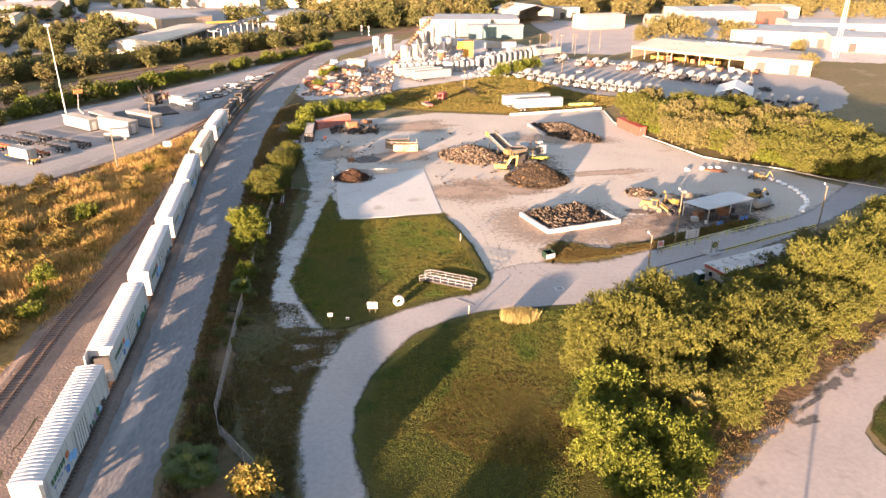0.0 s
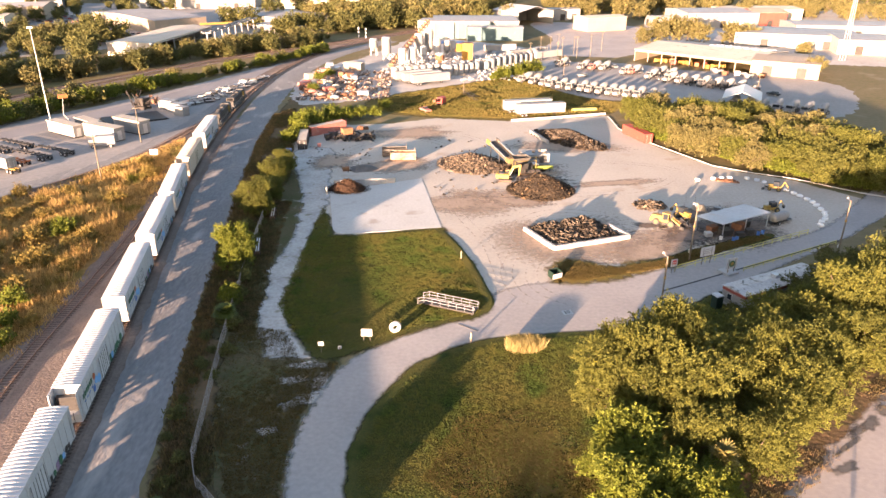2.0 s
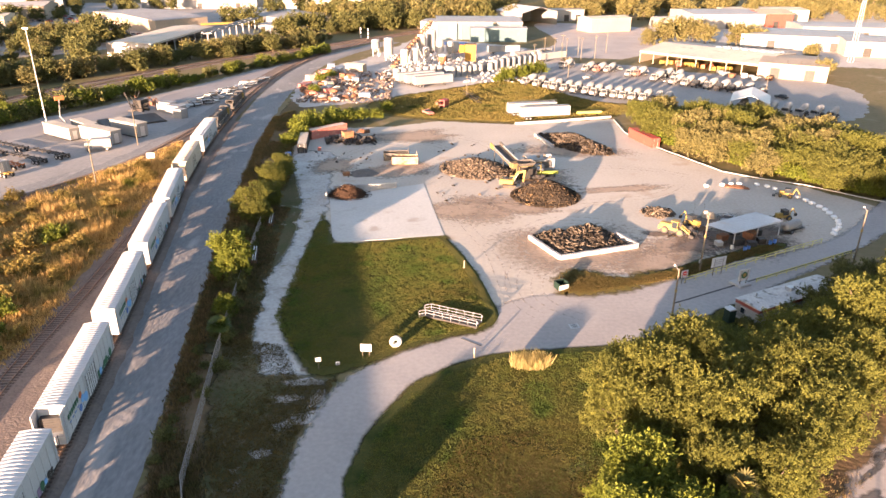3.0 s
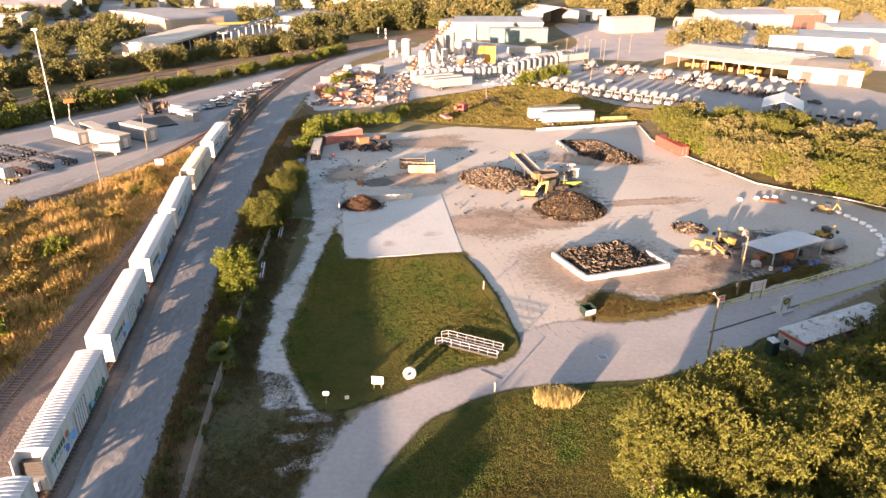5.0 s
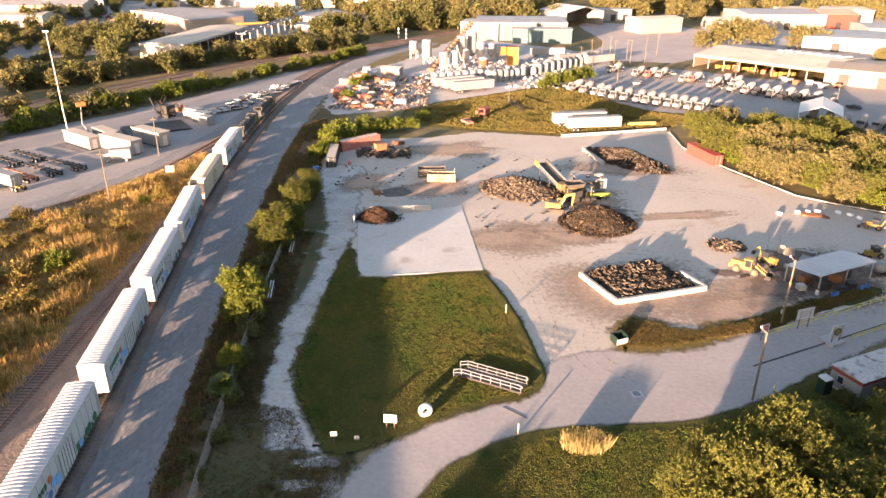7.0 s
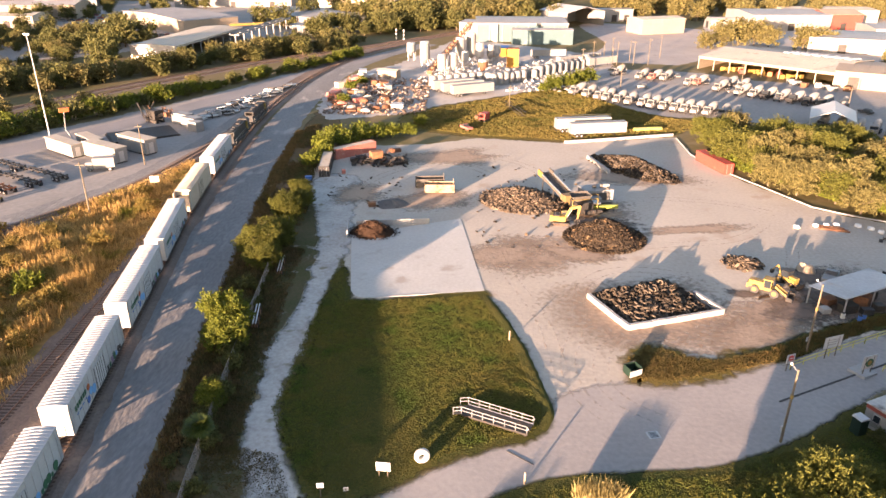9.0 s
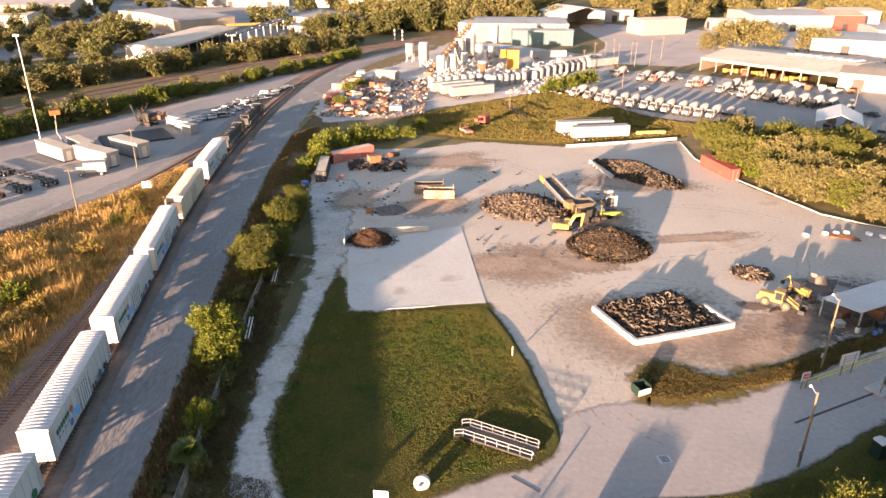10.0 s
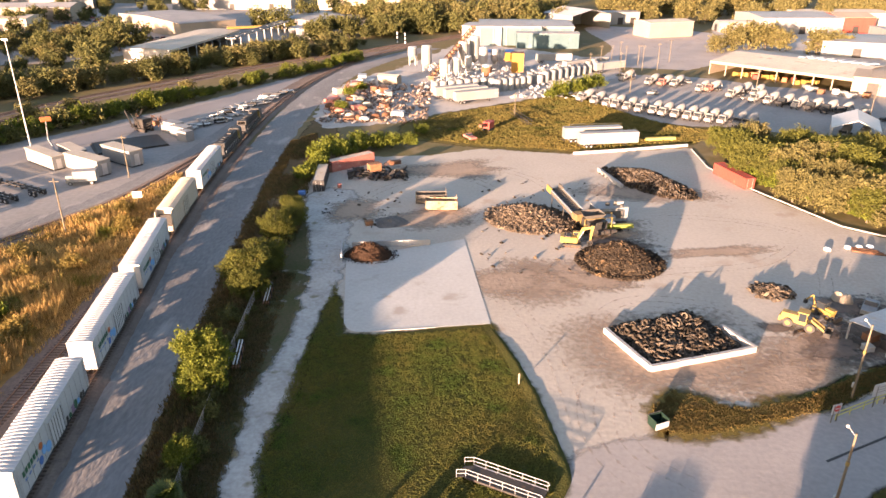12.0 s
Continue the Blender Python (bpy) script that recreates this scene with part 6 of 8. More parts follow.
    for x, y, z, r_ in ((-0.5, -8.2, 1.0, 0.5), (-1.7, -8.6, 1.0, 0.5), (0.8, -7.6, 0.9, 0.45)):
        part("motor", Shape().rod((x - 0.55, y - 0.1, z), (x + 0.55, y + 0.1, z), r_, 12), M_DARK_STEEL, g, "dark round drive motor")
    mh_ = part("motor_house", box_at(1.3, 0.6, 6.4, 3.8, 0.4, 3.1, 12), M_PALE_MACHINE, g, "pale grey motor house")
    part("louvre", box_at(1.72, -1.33, 4.2, 0.08, 1.0, 2.6, 12), M_GREY_MACHINE, mh_)
    part("roof_plate", box_at(1.3, 0.6, 6.6, 4.0, 3.1, 3.18, 12), M_PALE_MACHINE, mh_)
    for x, y, r_, z in ((0.9, 0.3, 0.45, 3.9), (2.4, 0.5, 0.3, 4.2), (3.6, -0.2, 0.35, 3.7)):
        part("exhaust", Shape().rod((x, y, 3.18), (x, y, z - 0.2), r_, 10), M_GREY_MACHINE, mh_)
    part("cooler", box_at(3.3, 0.9, 1.4, 1.0, 3.18, 3.9, 12), M_PALE_MACHINE, mh_)
    part("control_cabin", box_at(0.6, -3.0, 2.4, 1.6, 0.4, 2.3, 12), M_PALE_MACHINE, g, "pale control cabin")
    part("skid", box_at(1.6, -1.2, 5.6, 5.2, 0.02, 0.4, 12), M_DARK_STEEL, g)
    part("outfeed_beam", box_at(2.3, -5.4, 5.4, 0.8, 0.8, 1.5, 8), M_LIME, g, "lime green outfeed beam")
    for x in (0.4, 4.2):
        part("leg", Shape().rod((x, -5.7 + (x - 0.4) * 0.14, 0), (x, -5.7 + (x - 0.4) * 0.14, 0.8), 0.12, 6), M_DARK_STEEL, g)
    return g


M_TAN_MACHINE = mat("ochre_machine_paint", (0.22, 0.14, 0.06), (0.15, 0.10, 0.045), 0.6, 3.0, 0.7, 0.15, c3=(0.09, 0.065, 0.045), third=0.58)
M_PALE_MACHINE = mat("pale_machine_paint", (0.27, 0.275, 0.27), (0.20, 0.205, 0.20), 0.5, 3.0, 0.6, 0.1, c3=(0.13, 0.11, 0.09), third=0.6)
M_LIME = mat("lime_paint", (0.26, 0.28, 0.05), (0.20, 0.22, 0.04), 0.5, 3.0, 0.5, 0.05)
grinder(at(25.6, 176.4))

# ---- lawn furniture ----
def signboard(m, w, h, foot, label, legs=2, stripe=True, panel=M_SIGN):
    b = thing("sign_board", m, label, "sign")
    part("panel", Shape().box(-w / 2, w / 2, -0.04, 0.04, foot, foot + h), panel, b)
    for x in ([-w * 0.3, w * 0.3] if legs == 2 else [0]):
        part("post", Shape().box(x - 0.05, x + 0.05, -0.05, 0.05, 0, foot + h * 0.9), M_WOOD, b)
    if stripe:
        for k in range(3):
            part("writing_bar", Shape().box(-w * 0.36, w * (0.36 - 0.1 * k), -0.055, -0.042, foot + h * (0.68 - 0.2 * k), foot + h * (0.75 - 0.2 * k)), M_ROOF_GREY, b)
    return b


signboard(at(-8.1, 93.4, -4), 1.5, 1.1, 0.8, "white sign board on two wooden legs on the lawn")
signboard(at(-14.0, 90.3, 8), 0.7, 0.6, 1.2, "small white notice on a single post", 1, False)
signboard(at(-11.6, 91.0, 8), 0.5, 0.45, 0.25, "low white marker plate in the grass", 1, False)
signboard(at(41.8, 114.8, 22), 1.3, 1.3, 1.2, "white sign with a red stop disc by the gate", 2, False)
signboard(at(48.6, 118.2, 22), 3.0, 1.7, 1.6, "large white sign board behind the yellow rail")
signboard(at(51.3, 114.2, 22), 2.2, 2.0, 1.0, "white sign board on the drive's divider with an emblem", 2, False)
disc = thing("sign_disc", at(41.78, 114.74, 22), "red stop disc fixed on a white panel", "sign")
part("disc", Shape().rod((0, -0.08, 2.0), (0, -0.05, 2.0), 0.42, 8), M_SIGN_RED, disc)
part("bar", Shape().box(-0.3, 0.3, -0.1, -0.085, 1.93, 2.07), M_SIGN, disc)
emblem = thing("sign_emblem", at(51.25, 114.12, 22), "round green and yellow emblem on a sign panel", "sign")
part("disc", Shape().rod((0, -0.08, 2.0), (0, -0.05, 2.0), 0.6, 16), M_GREEN, emblem)
part("ring", Shape().rod((0, -0.1, 2.0), (0, -0.085, 2.0), 0.35, 16), M_YELLOW, emblem)


def ring_planter(m):
    s = Shape()
    n, prof = 24, [(0.36, -0.28), (0.62, -0.36), (0.82, -0.25), (0.86, 0), (0.82, 0.25), (0.62, 0.36), (0.36, 0.28), (0.33, 0)]
    k = len(prof)
    p = [(q * math.cos(2 * math.pi * i / n), z, 0.84 + q * math.sin(2 * math.pi * i / n)) for i in range(n) for q, z in prof]
    s.add(p, [(i * k + j, ((i + 1) % n) * k + j, ((i + 1) % n) * k + (j + 1) % k, i * k + (j + 1) % k) for i in range(n) for j in range(k)])
    return solo("painted_tyre", s, M_SIGN, m, "large white-painted tyre standing upright on the lawn", "tyre", smooth=True)


ring_planter(at(-4.25, 95.8, 14))


def ramp(m):
    """A steel loading ramp: a deck on beams between two railings that step down at one end."""
    r = thing("loading_ramp", m, "galvanised steel ramp with twin railings on the lawn", "ramp")
    part("deck", Shape().box(-4.6, 4.6, -1.1, 1.1, 0.62, 0.72), M_DARK_STEEL, r, "dark grated deck")
    for y in (-1.15, 1.15):
        part("beam", Shape().box(-4.6, 4.6, y - 0.06, y + 0.06, 0.46, 0.74), M_STEEL if y > 0 else M_DARK_STEEL, r, "steel side beam")
        s = Shape()
        for z in (1.25, 1.8):
            s.rod((-4.6, y, z), (4.5, y, z), 0.045, 6)
            s.rod((-4.6, y, z), (-5.8, y, z - 0.5), 0.045, 6)
        for k in range(7):
            s.rod((-4.6 + k * 1.52, y, 0.6), (-4.6 + k * 1.52, y, 1.8), 0.045, 6)
        s.rod((-5.8, y, 0.2), (-5.8, y, 1.3), 0.045, 6)
        s.rod((4.5, y, 1.25), (4.75, y, 1.52), 0.045, 6)
        s.rod((4.75, y, 1.52), (4.5, y, 1.8), 0.045, 6)
        part("railing", s, M_STEEL, r, "pale tubular railing")
    part("flap", Shape().add([(-4.6, -1.0, 0.66), (-5.9, -1.0, 0.1), (-5.9, 1.0, 0.1), (-4.6, 1.0, 0.66), (-4.6, -1.0, 0.6), (-5.9, -1.0, 0.04), (-5.9, 1.0, 0.04), (-4.6, 1.0, 0.6)],
                             [(0, 1, 2, 3), (7, 6, 5, 4), (0, 4, 5, 1), (2, 6, 7, 3)]), M_DARK_STEEL, r)
    for x in (-4.2, 4.2):
        for y in (-0.9, 0.9):
            part("leg", Shape().box(x - 0.08, x + 0.08, y - 0.08, y + 0.08, 0, 0.4), M_DARK_STEEL, r)
    return r


ramp(at(3.9, 102.6, -24.5, 0, 0.88))
for x, y in ((6.4, 92.9), (6.2, 120.6)):
    b = thing("marker_post", at(x, y), "pale wooden marker post at the lawn's edge", "post", "marker posts")
    part("post", Shape().rod((0, 0, 0), (0, 0, 1.5), 0.11, 8), M_TAN, b)
    part("cap", Shape().rod((0, 0, 1.5), (0, 0, 1.6), 0.13, 8, 0.04), M_TAN, b)


def dumpster(m):
    d = thing("dumpster", m, "dark green open refuse skip with a white front", "dumpster")
    s = Shape()
    for x in (-0.95, 0.87):
        s.prism([(x, 0.15), (x, 1.35), (x + 0.08, 1.35), (x + 0.08, 0.15)], -0.75, 0.75)
    s.box(-0.95, 0.95, 0.68, 0.75, 0.15, 1.4).box(-0.95, 0.95, -0.75, 0.75, 0.15, 0.22)
    part("bin", s, M_BIN, d)
    part("front", Shape().box(-0.95, 0.95, -0.82, -0.75, 0.15, 1.05), M_TIN, d, "pale front panel")
    part("lid", Shape().box(-0.98, 0.98, 0.75, 0.82, 0.6, 1.5), M_BLACK, d)
    for x in (-0.8, 0.8):
        for y in (-0.6, 0.6):
            part("caster", Shape().rod((x - 0.05, y, 0.09), (x + 0.05, y, 0.09), 0.09, 8), M_BLACK, d)
    return d


dumpster(at(21.5, 113.2, 25, 0, 0.95))
mh = thing("manhole", at(21.4, 101.2, 12, 0.066), "dark iron drain grate in the asphalt", "drain")
part("frame", Shape().box(-0.7, 0.7, -0.6, 0.6, -0.02, 0.02), M_STEEL, mh)
for k in range(5):
    part("bar", Shape().box(-0.5, 0.5, -0.42 + k * 0.2, -0.34 + k * 0.2, 0.02, 0.035), M_DARK_STEEL, mh)
solo("stop_bar", Shape().box(-1.7, 1.7, -0.07, 0.07, 0.0, 0.05), M_TAR, at(6.2, 96.8, -37, 0.062), "dark rubber bar across the drive", "speed bump")

# ---- gate, canopy and poles ----
def lamp_pole(x, y, h, arm, label):
    p = thing("lamp_pole", at(x, y, arm), label, "lamp pole", "lamp poles by the drive")
    part("pole", Shape().rod((0, 0, -0.3), (0, 0, h), 0.16, 10, 0.10), M_WOOD, p, "weathered wooden pole")
    a = part("bracket", Shape().rod((0, 0, h - 0.4), (0, -0.9, h + 0.1), 0.04, 6), M_STEEL, p)
    part("lamp_head", Shape().lathe([(0.07, 0.0), (0.17, 0.06), (0.15, 0.2), (0.05, 0.32)], 10, pose(0, -1.0, h - 0.05)), M_SIGN, a, "white lamp head")
    part("meter_box", Shape().box(-0.2, 0.2, -0.32, -0.14, 1.5, 2.1), M_STEEL, p)
    part("band", Shape().rod((0, 0, h * 0.62), (0, 0, h * 0.66), 0.19, 10), M_YELLOW, p)
    return p


lamp_pole(35.2, 100.6, 9.6, 200, "tall wooden lamp pole beside the drive")
lamp_pole(46.2, 119.6, 10.2, 200, "leaning wooden lamp pole behind the yellow rail")
# unseen pole, set out of view so its long shadow falls on the lower road
lamp_pole(18.1, 20, 8.0, 180, "unseen wooden pole whose long shadow crosses the lower road")
lamp_pole(73.5, 121.5, 10.5, 180, "wooden lamp pole by the far bend of the drive")


def guard_rail(points, label, material, h=1.1, step=2.4):
    g = thing("guard_rail", Matrix(), label, "guard rail")
    for a, b in zip(points, points[1:]):
        for z in (h, h * 0.55):
            part("rail", Shape().rod((*a, z), (*b, z), 0.06, 6), material, g)
        n = round(math.dist(a, b) / step)
        post = Shape().rod((0, 0, 0), (0, 0, h + 0.04), 0.06, 6).mesh("post", material)
        for i in range(n + 1):
            piece("post", post, g, at(a[0] + (b[0] - a[0]) * i / n, a[1] + (b[1] - a[1]) * i / n))
    return g


guard_rail([(42.2, 115.2), (55, 121.8), (73, 131.2)], "faded yellow pipe rail along the drive", M_SAFETY)
guard_rail([(54.0, 115.2), (76, 126.6)], "faded yellow low rail on the drive's divider", M_SAFETY, 0.8)
kerb = thing("divider_kerb", at(38.0, 108.0, along(38, 108, 78, 128.5)), "dark asphalt kerb dividing the drive", "kerb", kind="structure")
for i in range(18):
    part("kerb_stone", Shape().prism([(-0.15, 0), (-0.11, 0.14), (0.11, 0.14), (0.15, 0)], i * 2.5, i * 2.5 + 2.46), M_TAR, kerb)
part("sign_base", Shape().box(-1.2, 1.2, 13.5, 16.0, 0.05, 0.4), M_WHITE_BLOCK, kerb)


def canopy():
    """A tin-roofed lean-to on posts."""
    c = thing("canopy", Matrix(), "pale tin canopy on posts over parked equipment", "canopy")
    q = [(51.7, 133.2), (55.5, 129.6), (67.4, 135.7), (63.8, 139.5)]
    z = (3.1, 2.8, 2.9, 3.2)
    n = 14
    for i in range(n):
        v = []
        for s in (i / n, (i + 1) / n - 0.002):
            for a, b, za, zb in ((q[0], q[3], z[0], z[3]), (q[1], q[2], z[1], z[2])):
                v.append((a[0] + (b[0] - a[0]) * s, a[1] + (b[1] - a[1]) * s, za + (zb - za) * s + (0.006 if i % 2 else 0)))
        part("sheet", Shape().add(v + [(x, y, h + 0.07) for x, y, h in v], [(0, 1, 3, 2), (4, 6, 7, 5), (0, 4, 5, 1), (2, 3, 7, 6), (0, 2, 6, 4), (1, 5, 7, 3)]), M_TIN, c)
    for s in (0.04, 0.5, 0.96):
        for a, b in ((q[0], q[3]), (q[1], q[2])):
            x, y = a[0] + (b[0] - a[0]) * s, a[1] + (b[1] - a[1]) * s
            part("post", Shape().box(x - 0.09, x + 0.09, y - 0.09, y + 0.09, 0, 2.85), M_STEEL, c)
    for a, b in ((q[0], q[3]), (q[1], q[2])):
        part("beam", Shape().rod((*a, 2.78), (*b, 2.78), 0.09, 6), M_STEEL, c)
    return c


canopy()


def drum(x, y, material, label, h=0.9, r=0.3):
    d = thing("drum", at(x, y), label, "drum", "drums and barrels")
    part("barrel", Shape().lathe([(r, 0), (r, h * 0.32), (r * 1.05, h * 0.34), (r, h * 0.36), (r, h * 0.66), (r * 1.05, h * 0.68), (r, h * 0.7), (r, h)], 12), material, d)
    part("lid", Shape().rod((0, 0, h), (0, 0, h + 0.03), r * 0.94, 12), M_DARK_STEEL, d)
    return d


def crate(x, y, w, d, h, material, label, turn=0):
    c = thing("crate", at(x, y, turn), label, "crate", "crates and gear in the yard")
    n = 4
    for i in range(n):
        part("board", Shape().box(-w / 2, w / 2, -d / 2, d / 2, h * i / n + 0.01, h * (i + 1) / n - 0.01), material, c)
    part("lid", Shape().box(-w / 2 - 0.03, w / 2 + 0.03, -d / 2 - 0.03, d / 2 + 0.03, h, h + 0.05), material, c)
    return c


for x, y, m in ((57.5, 128.2, M_BLUE), (58.3, 128.6, M_BLUE), (64.5, 131.6, M_BLUE), (55.4, 128.9, M_SIGN), (63.4, 131.0, M_BLUE)):
    drum(x, y, m, "blue plastic drum under the canopy" if m is M_BLUE else "white drum under the canopy")
for x, y, w, d, h, m in ((57.0, 131, 2.4, 1.6, 1.3, M_DARK_STEEL), (60.5, 133.5, 2.0, 2.0, 1.6, M_RUST), (62.3, 135.4, 2.2, 1.4, 1.2, M_DARK_STEEL), (55.4, 133.4, 1.8, 1.4, 1.0, M_RUST), (59.6, 130.4, 1.6, 1.1, 0.9, M_BLACK),
                         (53.6, 130.6, 1.2, 1.2, 0.8, M_STEEL), (58.6, 136.0, 2.0, 1.2, 1.1, M_BLACK), (61.9, 131.6, 1.4, 1.2, 1.0, M_DARK_STEEL)):
    crate(x, y, w, d, h, m, "dark steel crate of spare parts under the canopy", random.uniform(0, 60))


def vehicle(m, label, kind, paint, group="parked vehicles"):
    """A car or pickup: body, cabin with glass, bonnet, wheels and lights."""
    v = thing("pickup" if kind == "pickup" else "car", m, label, "car", group)
    w = 0.92
    part("body", Shape().prism([(-w, 0.45), (-w, 0.95), (-w + 0.08, 1.0), (w - 0.08, 1.0), (w, 0.95), (w, 0.45)], -2.3, 2.3), paint, v)
    y0, y1 = (-0.2, 1.2) if kind == "pickup" else (-1.7, 0.9)
    cab = part("cabin", Shape().add([(-w + 0.05, y0, 1.0), (w - 0.05, y0, 1.0), (w - 0.05, y1, 1.0), (-w + 0.05, y1, 1.0), (-w + 0.2, y0 + 0.25, 1.55), (w - 0.2, y0 + 0.25, 1.55), (w - 0.2, y1 - 0.5, 1.55), (-w + 0.2, y1 - 0.5, 1.55)],
                                    [(0, 1, 5, 4), (1, 2, 6, 5), (2, 3, 7, 6), (3, 0, 4, 7)]), M_GLASS, v, "dark windows")
    part("roof", Shape().box(-w + 0.2, w - 0.2, y0 + 0.25, y1 - 0.5, 1.55, 1.6), paint, cab)
    for x in (-0.82, 0.82):
        for y in (-1.4, 1.45):
            wheel(v, x, y, 0.33, 0.22)
        part("headlight", Shape().box(x - 0.12, x + 0.12, 2.28, 2.33, 0.65, 0.82), M_SIGN, v)
    return v


CAR_WHITE = vehicle(at(0, -330), "white car parked in the open", "car", M_WHITE)
CAR_RED = vehicle(at(0, -330), "red car parked in the open", "car", M_RED)
CAR_DARK = vehicle(at(0, -330), "dark car parked in the open", "car", M_BLACK)
PICKUP = vehicle(at(0, -330), "white pickup parked behind the canopy", "pickup", M_WHITE)
copy_thing(PICKUP, at(59.4, 141.6, -35, 0, 1.05))


def tank_trailer(m, label):
    t = thing("tank_trailer", m, label, "tank trailer")
    part("tank", Shape().lathe([(0.3, 0), (0.8, 0.25), (0.95, 0.8), (0.95, 3.8), (0.8, 4.4), (0.3, 4.7)], 16, pose(0, -2.3, 1.5, -90)), M_WHITE, t, "white rounded tank", True)
    part("frame", Shape().box(-0.7, 0.7, -2.4, 3.4, 0.5, 0.65), M_DARK_STEEL, t)
    for x in (-0.8, 0.8):
        wheel(t, x, -0.8, 0.45, 0.25)
    return t


tank_trailer(at(70.0, 137.0, -60), "white rounded tank trailer beside the canopy")
for x, y, r in ((57.3, 144.3, 20), (56.5, 145.2, 80)):
    s = heap(0, 0, 1.1, 1.0, 1.3, r, x, 2.6, 8, 20)
    solo("wrapped_bale", s, M_TAN, at(x, y), "pale wrapped bundle beside the pickup", "bundle", smooth=True)


def sack(x, y, turn, k):
    s = Shape()
    s.lathe([(0.45, 0.0), (0.62, 0.12), (0.66, 0.35), (0.58, 0.6), (0.3, 0.72)], 12)
    ob = solo("white_sack", s, M_SACK, at(x, y, turn, 0.03) @ Matrix.Diagonal((0.82 * k, 0.9, 0.85, 1)), "white filled sack in the curved barrier row", "sack", "white sacks round the turning place", smooth=True)
    return ob


SACKS = smooth_line([(63.6, 164.0, 0), (69, 165.2, 0), (75.6, 165.2, 0), (78.8, 161, 0), (81.6, 155, 0), (82.8, 148, 0), (81.8, 141.5, 0), (77.6, 135.2, 0)], 2.05)
for i, q in enumerate(SACKS):
    if i not in (1, 5, 9):
        sack(q.x + random.uniform(-0.2, 0.2), q.y + random.uniform(-0.2, 0.2), random.uniform(0, 180), random.uniform(1.0, 1.5))
logs = thing("log_pile", at(70.5, 163.5, 70), "rusty pipes and logs lying by the sacks", "pipes")
for k in range(5):
    part("pipe", Shape().rod((k * 0.4 - 0.8, -2.5 + k * 0.3, 0.2 + 0.1 * (k % 2)), (k * 0.4 - 0.9, 2.8, 0.2), 0.17, 8), M_RUST, logs)


def office_trailer():
    """A long white site office with a red band, windows and a stained roof."""
    t = thing("office_trailer", at(45.8, 104.2, -64), "white mobile office with a red band and stained roof", "mobile office")
    L, W = 18.0, 4.2
    part("wall", Shape().box(0, W, 0, L, 0.5, 3.0), M_WHITE, t)
    part("skirt", Shape().box(0.05, W - 0.05, 0.05, L - 0.05, 0.03, 0.5), M_WHITE_BLOCK, t)
    part("band", Shape().box(-0.03, W + 0.03, -0.03, L + 0.03, 2.45, 2.95), M_MAROON, t, "faded dark red band")
    n = 9
    for i in range(n):
        part("roof_panel", Shape().prism([(-0.15, 3.0), (-0.15, 3.06), (W / 2, 3.3), (W + 0.15, 3.06), (W + 0.15, 3.0)], i * L / n - (0.15 if i == 0 else 0), (i + 1) * L / n - 0.02), M_ROOF_OLD, t)
    for y in (2.0, 6.5, 11.0, 15.0):
        for x in (-0.04, W + 0.0):
            f = part("window_frame", Shape().box(x, x + 0.04, y, y + 1.0, 1.3, 2.2), M_STEEL, t)
            part("pane", Shape().box(x - 0.02, x + 0.06, y + 0.08, y + 0.92, 1.38, 2.12), M_GLASS, f)
    f = part("window_frame", Shape().box(1.0, 1.9, -0.05, 0.0, 1.2, 2.2), M_STEEL, t)
    part("pane", Shape().box(1.08, 1.82, -0.07, 0.01, 1.28, 2.12), M_GLASS, f)
    for x, y in ((1.0, 3.0), (3.1, 7.0), (1.4, 12.0)):
        part("vent", Shape().rod((x, y, 3.1), (x, y, 3.7), 0.14, 8), M_STEEL, t)
    part("air_conditioner", Shape().box(1.4, 2.4, 8.6, 9.6, 3.2, 3.8), M_STEEL, t)
    return t


office_trailer()
tb = thing("toilet_cabin", at(44.5, 102.6, 20), "dark green portable toilet cabin with a white roof", "portable toilet")
part("cabin", Shape().box(-0.6, 0.6, -0.6, 0.6, 0.05, 2.1), M_BIN, tb)
part("roof", Shape().prism([(-0.65, 2.1), (-0.5, 2.3), (0.5, 2.3), (0.65, 2.1)], -0.65, 0.65), M_SIGN, tb)
part("door", Shape().box(-0.4, 0.4, -0.64, -0.6, 0.15, 2.0), M_BIN, tb)


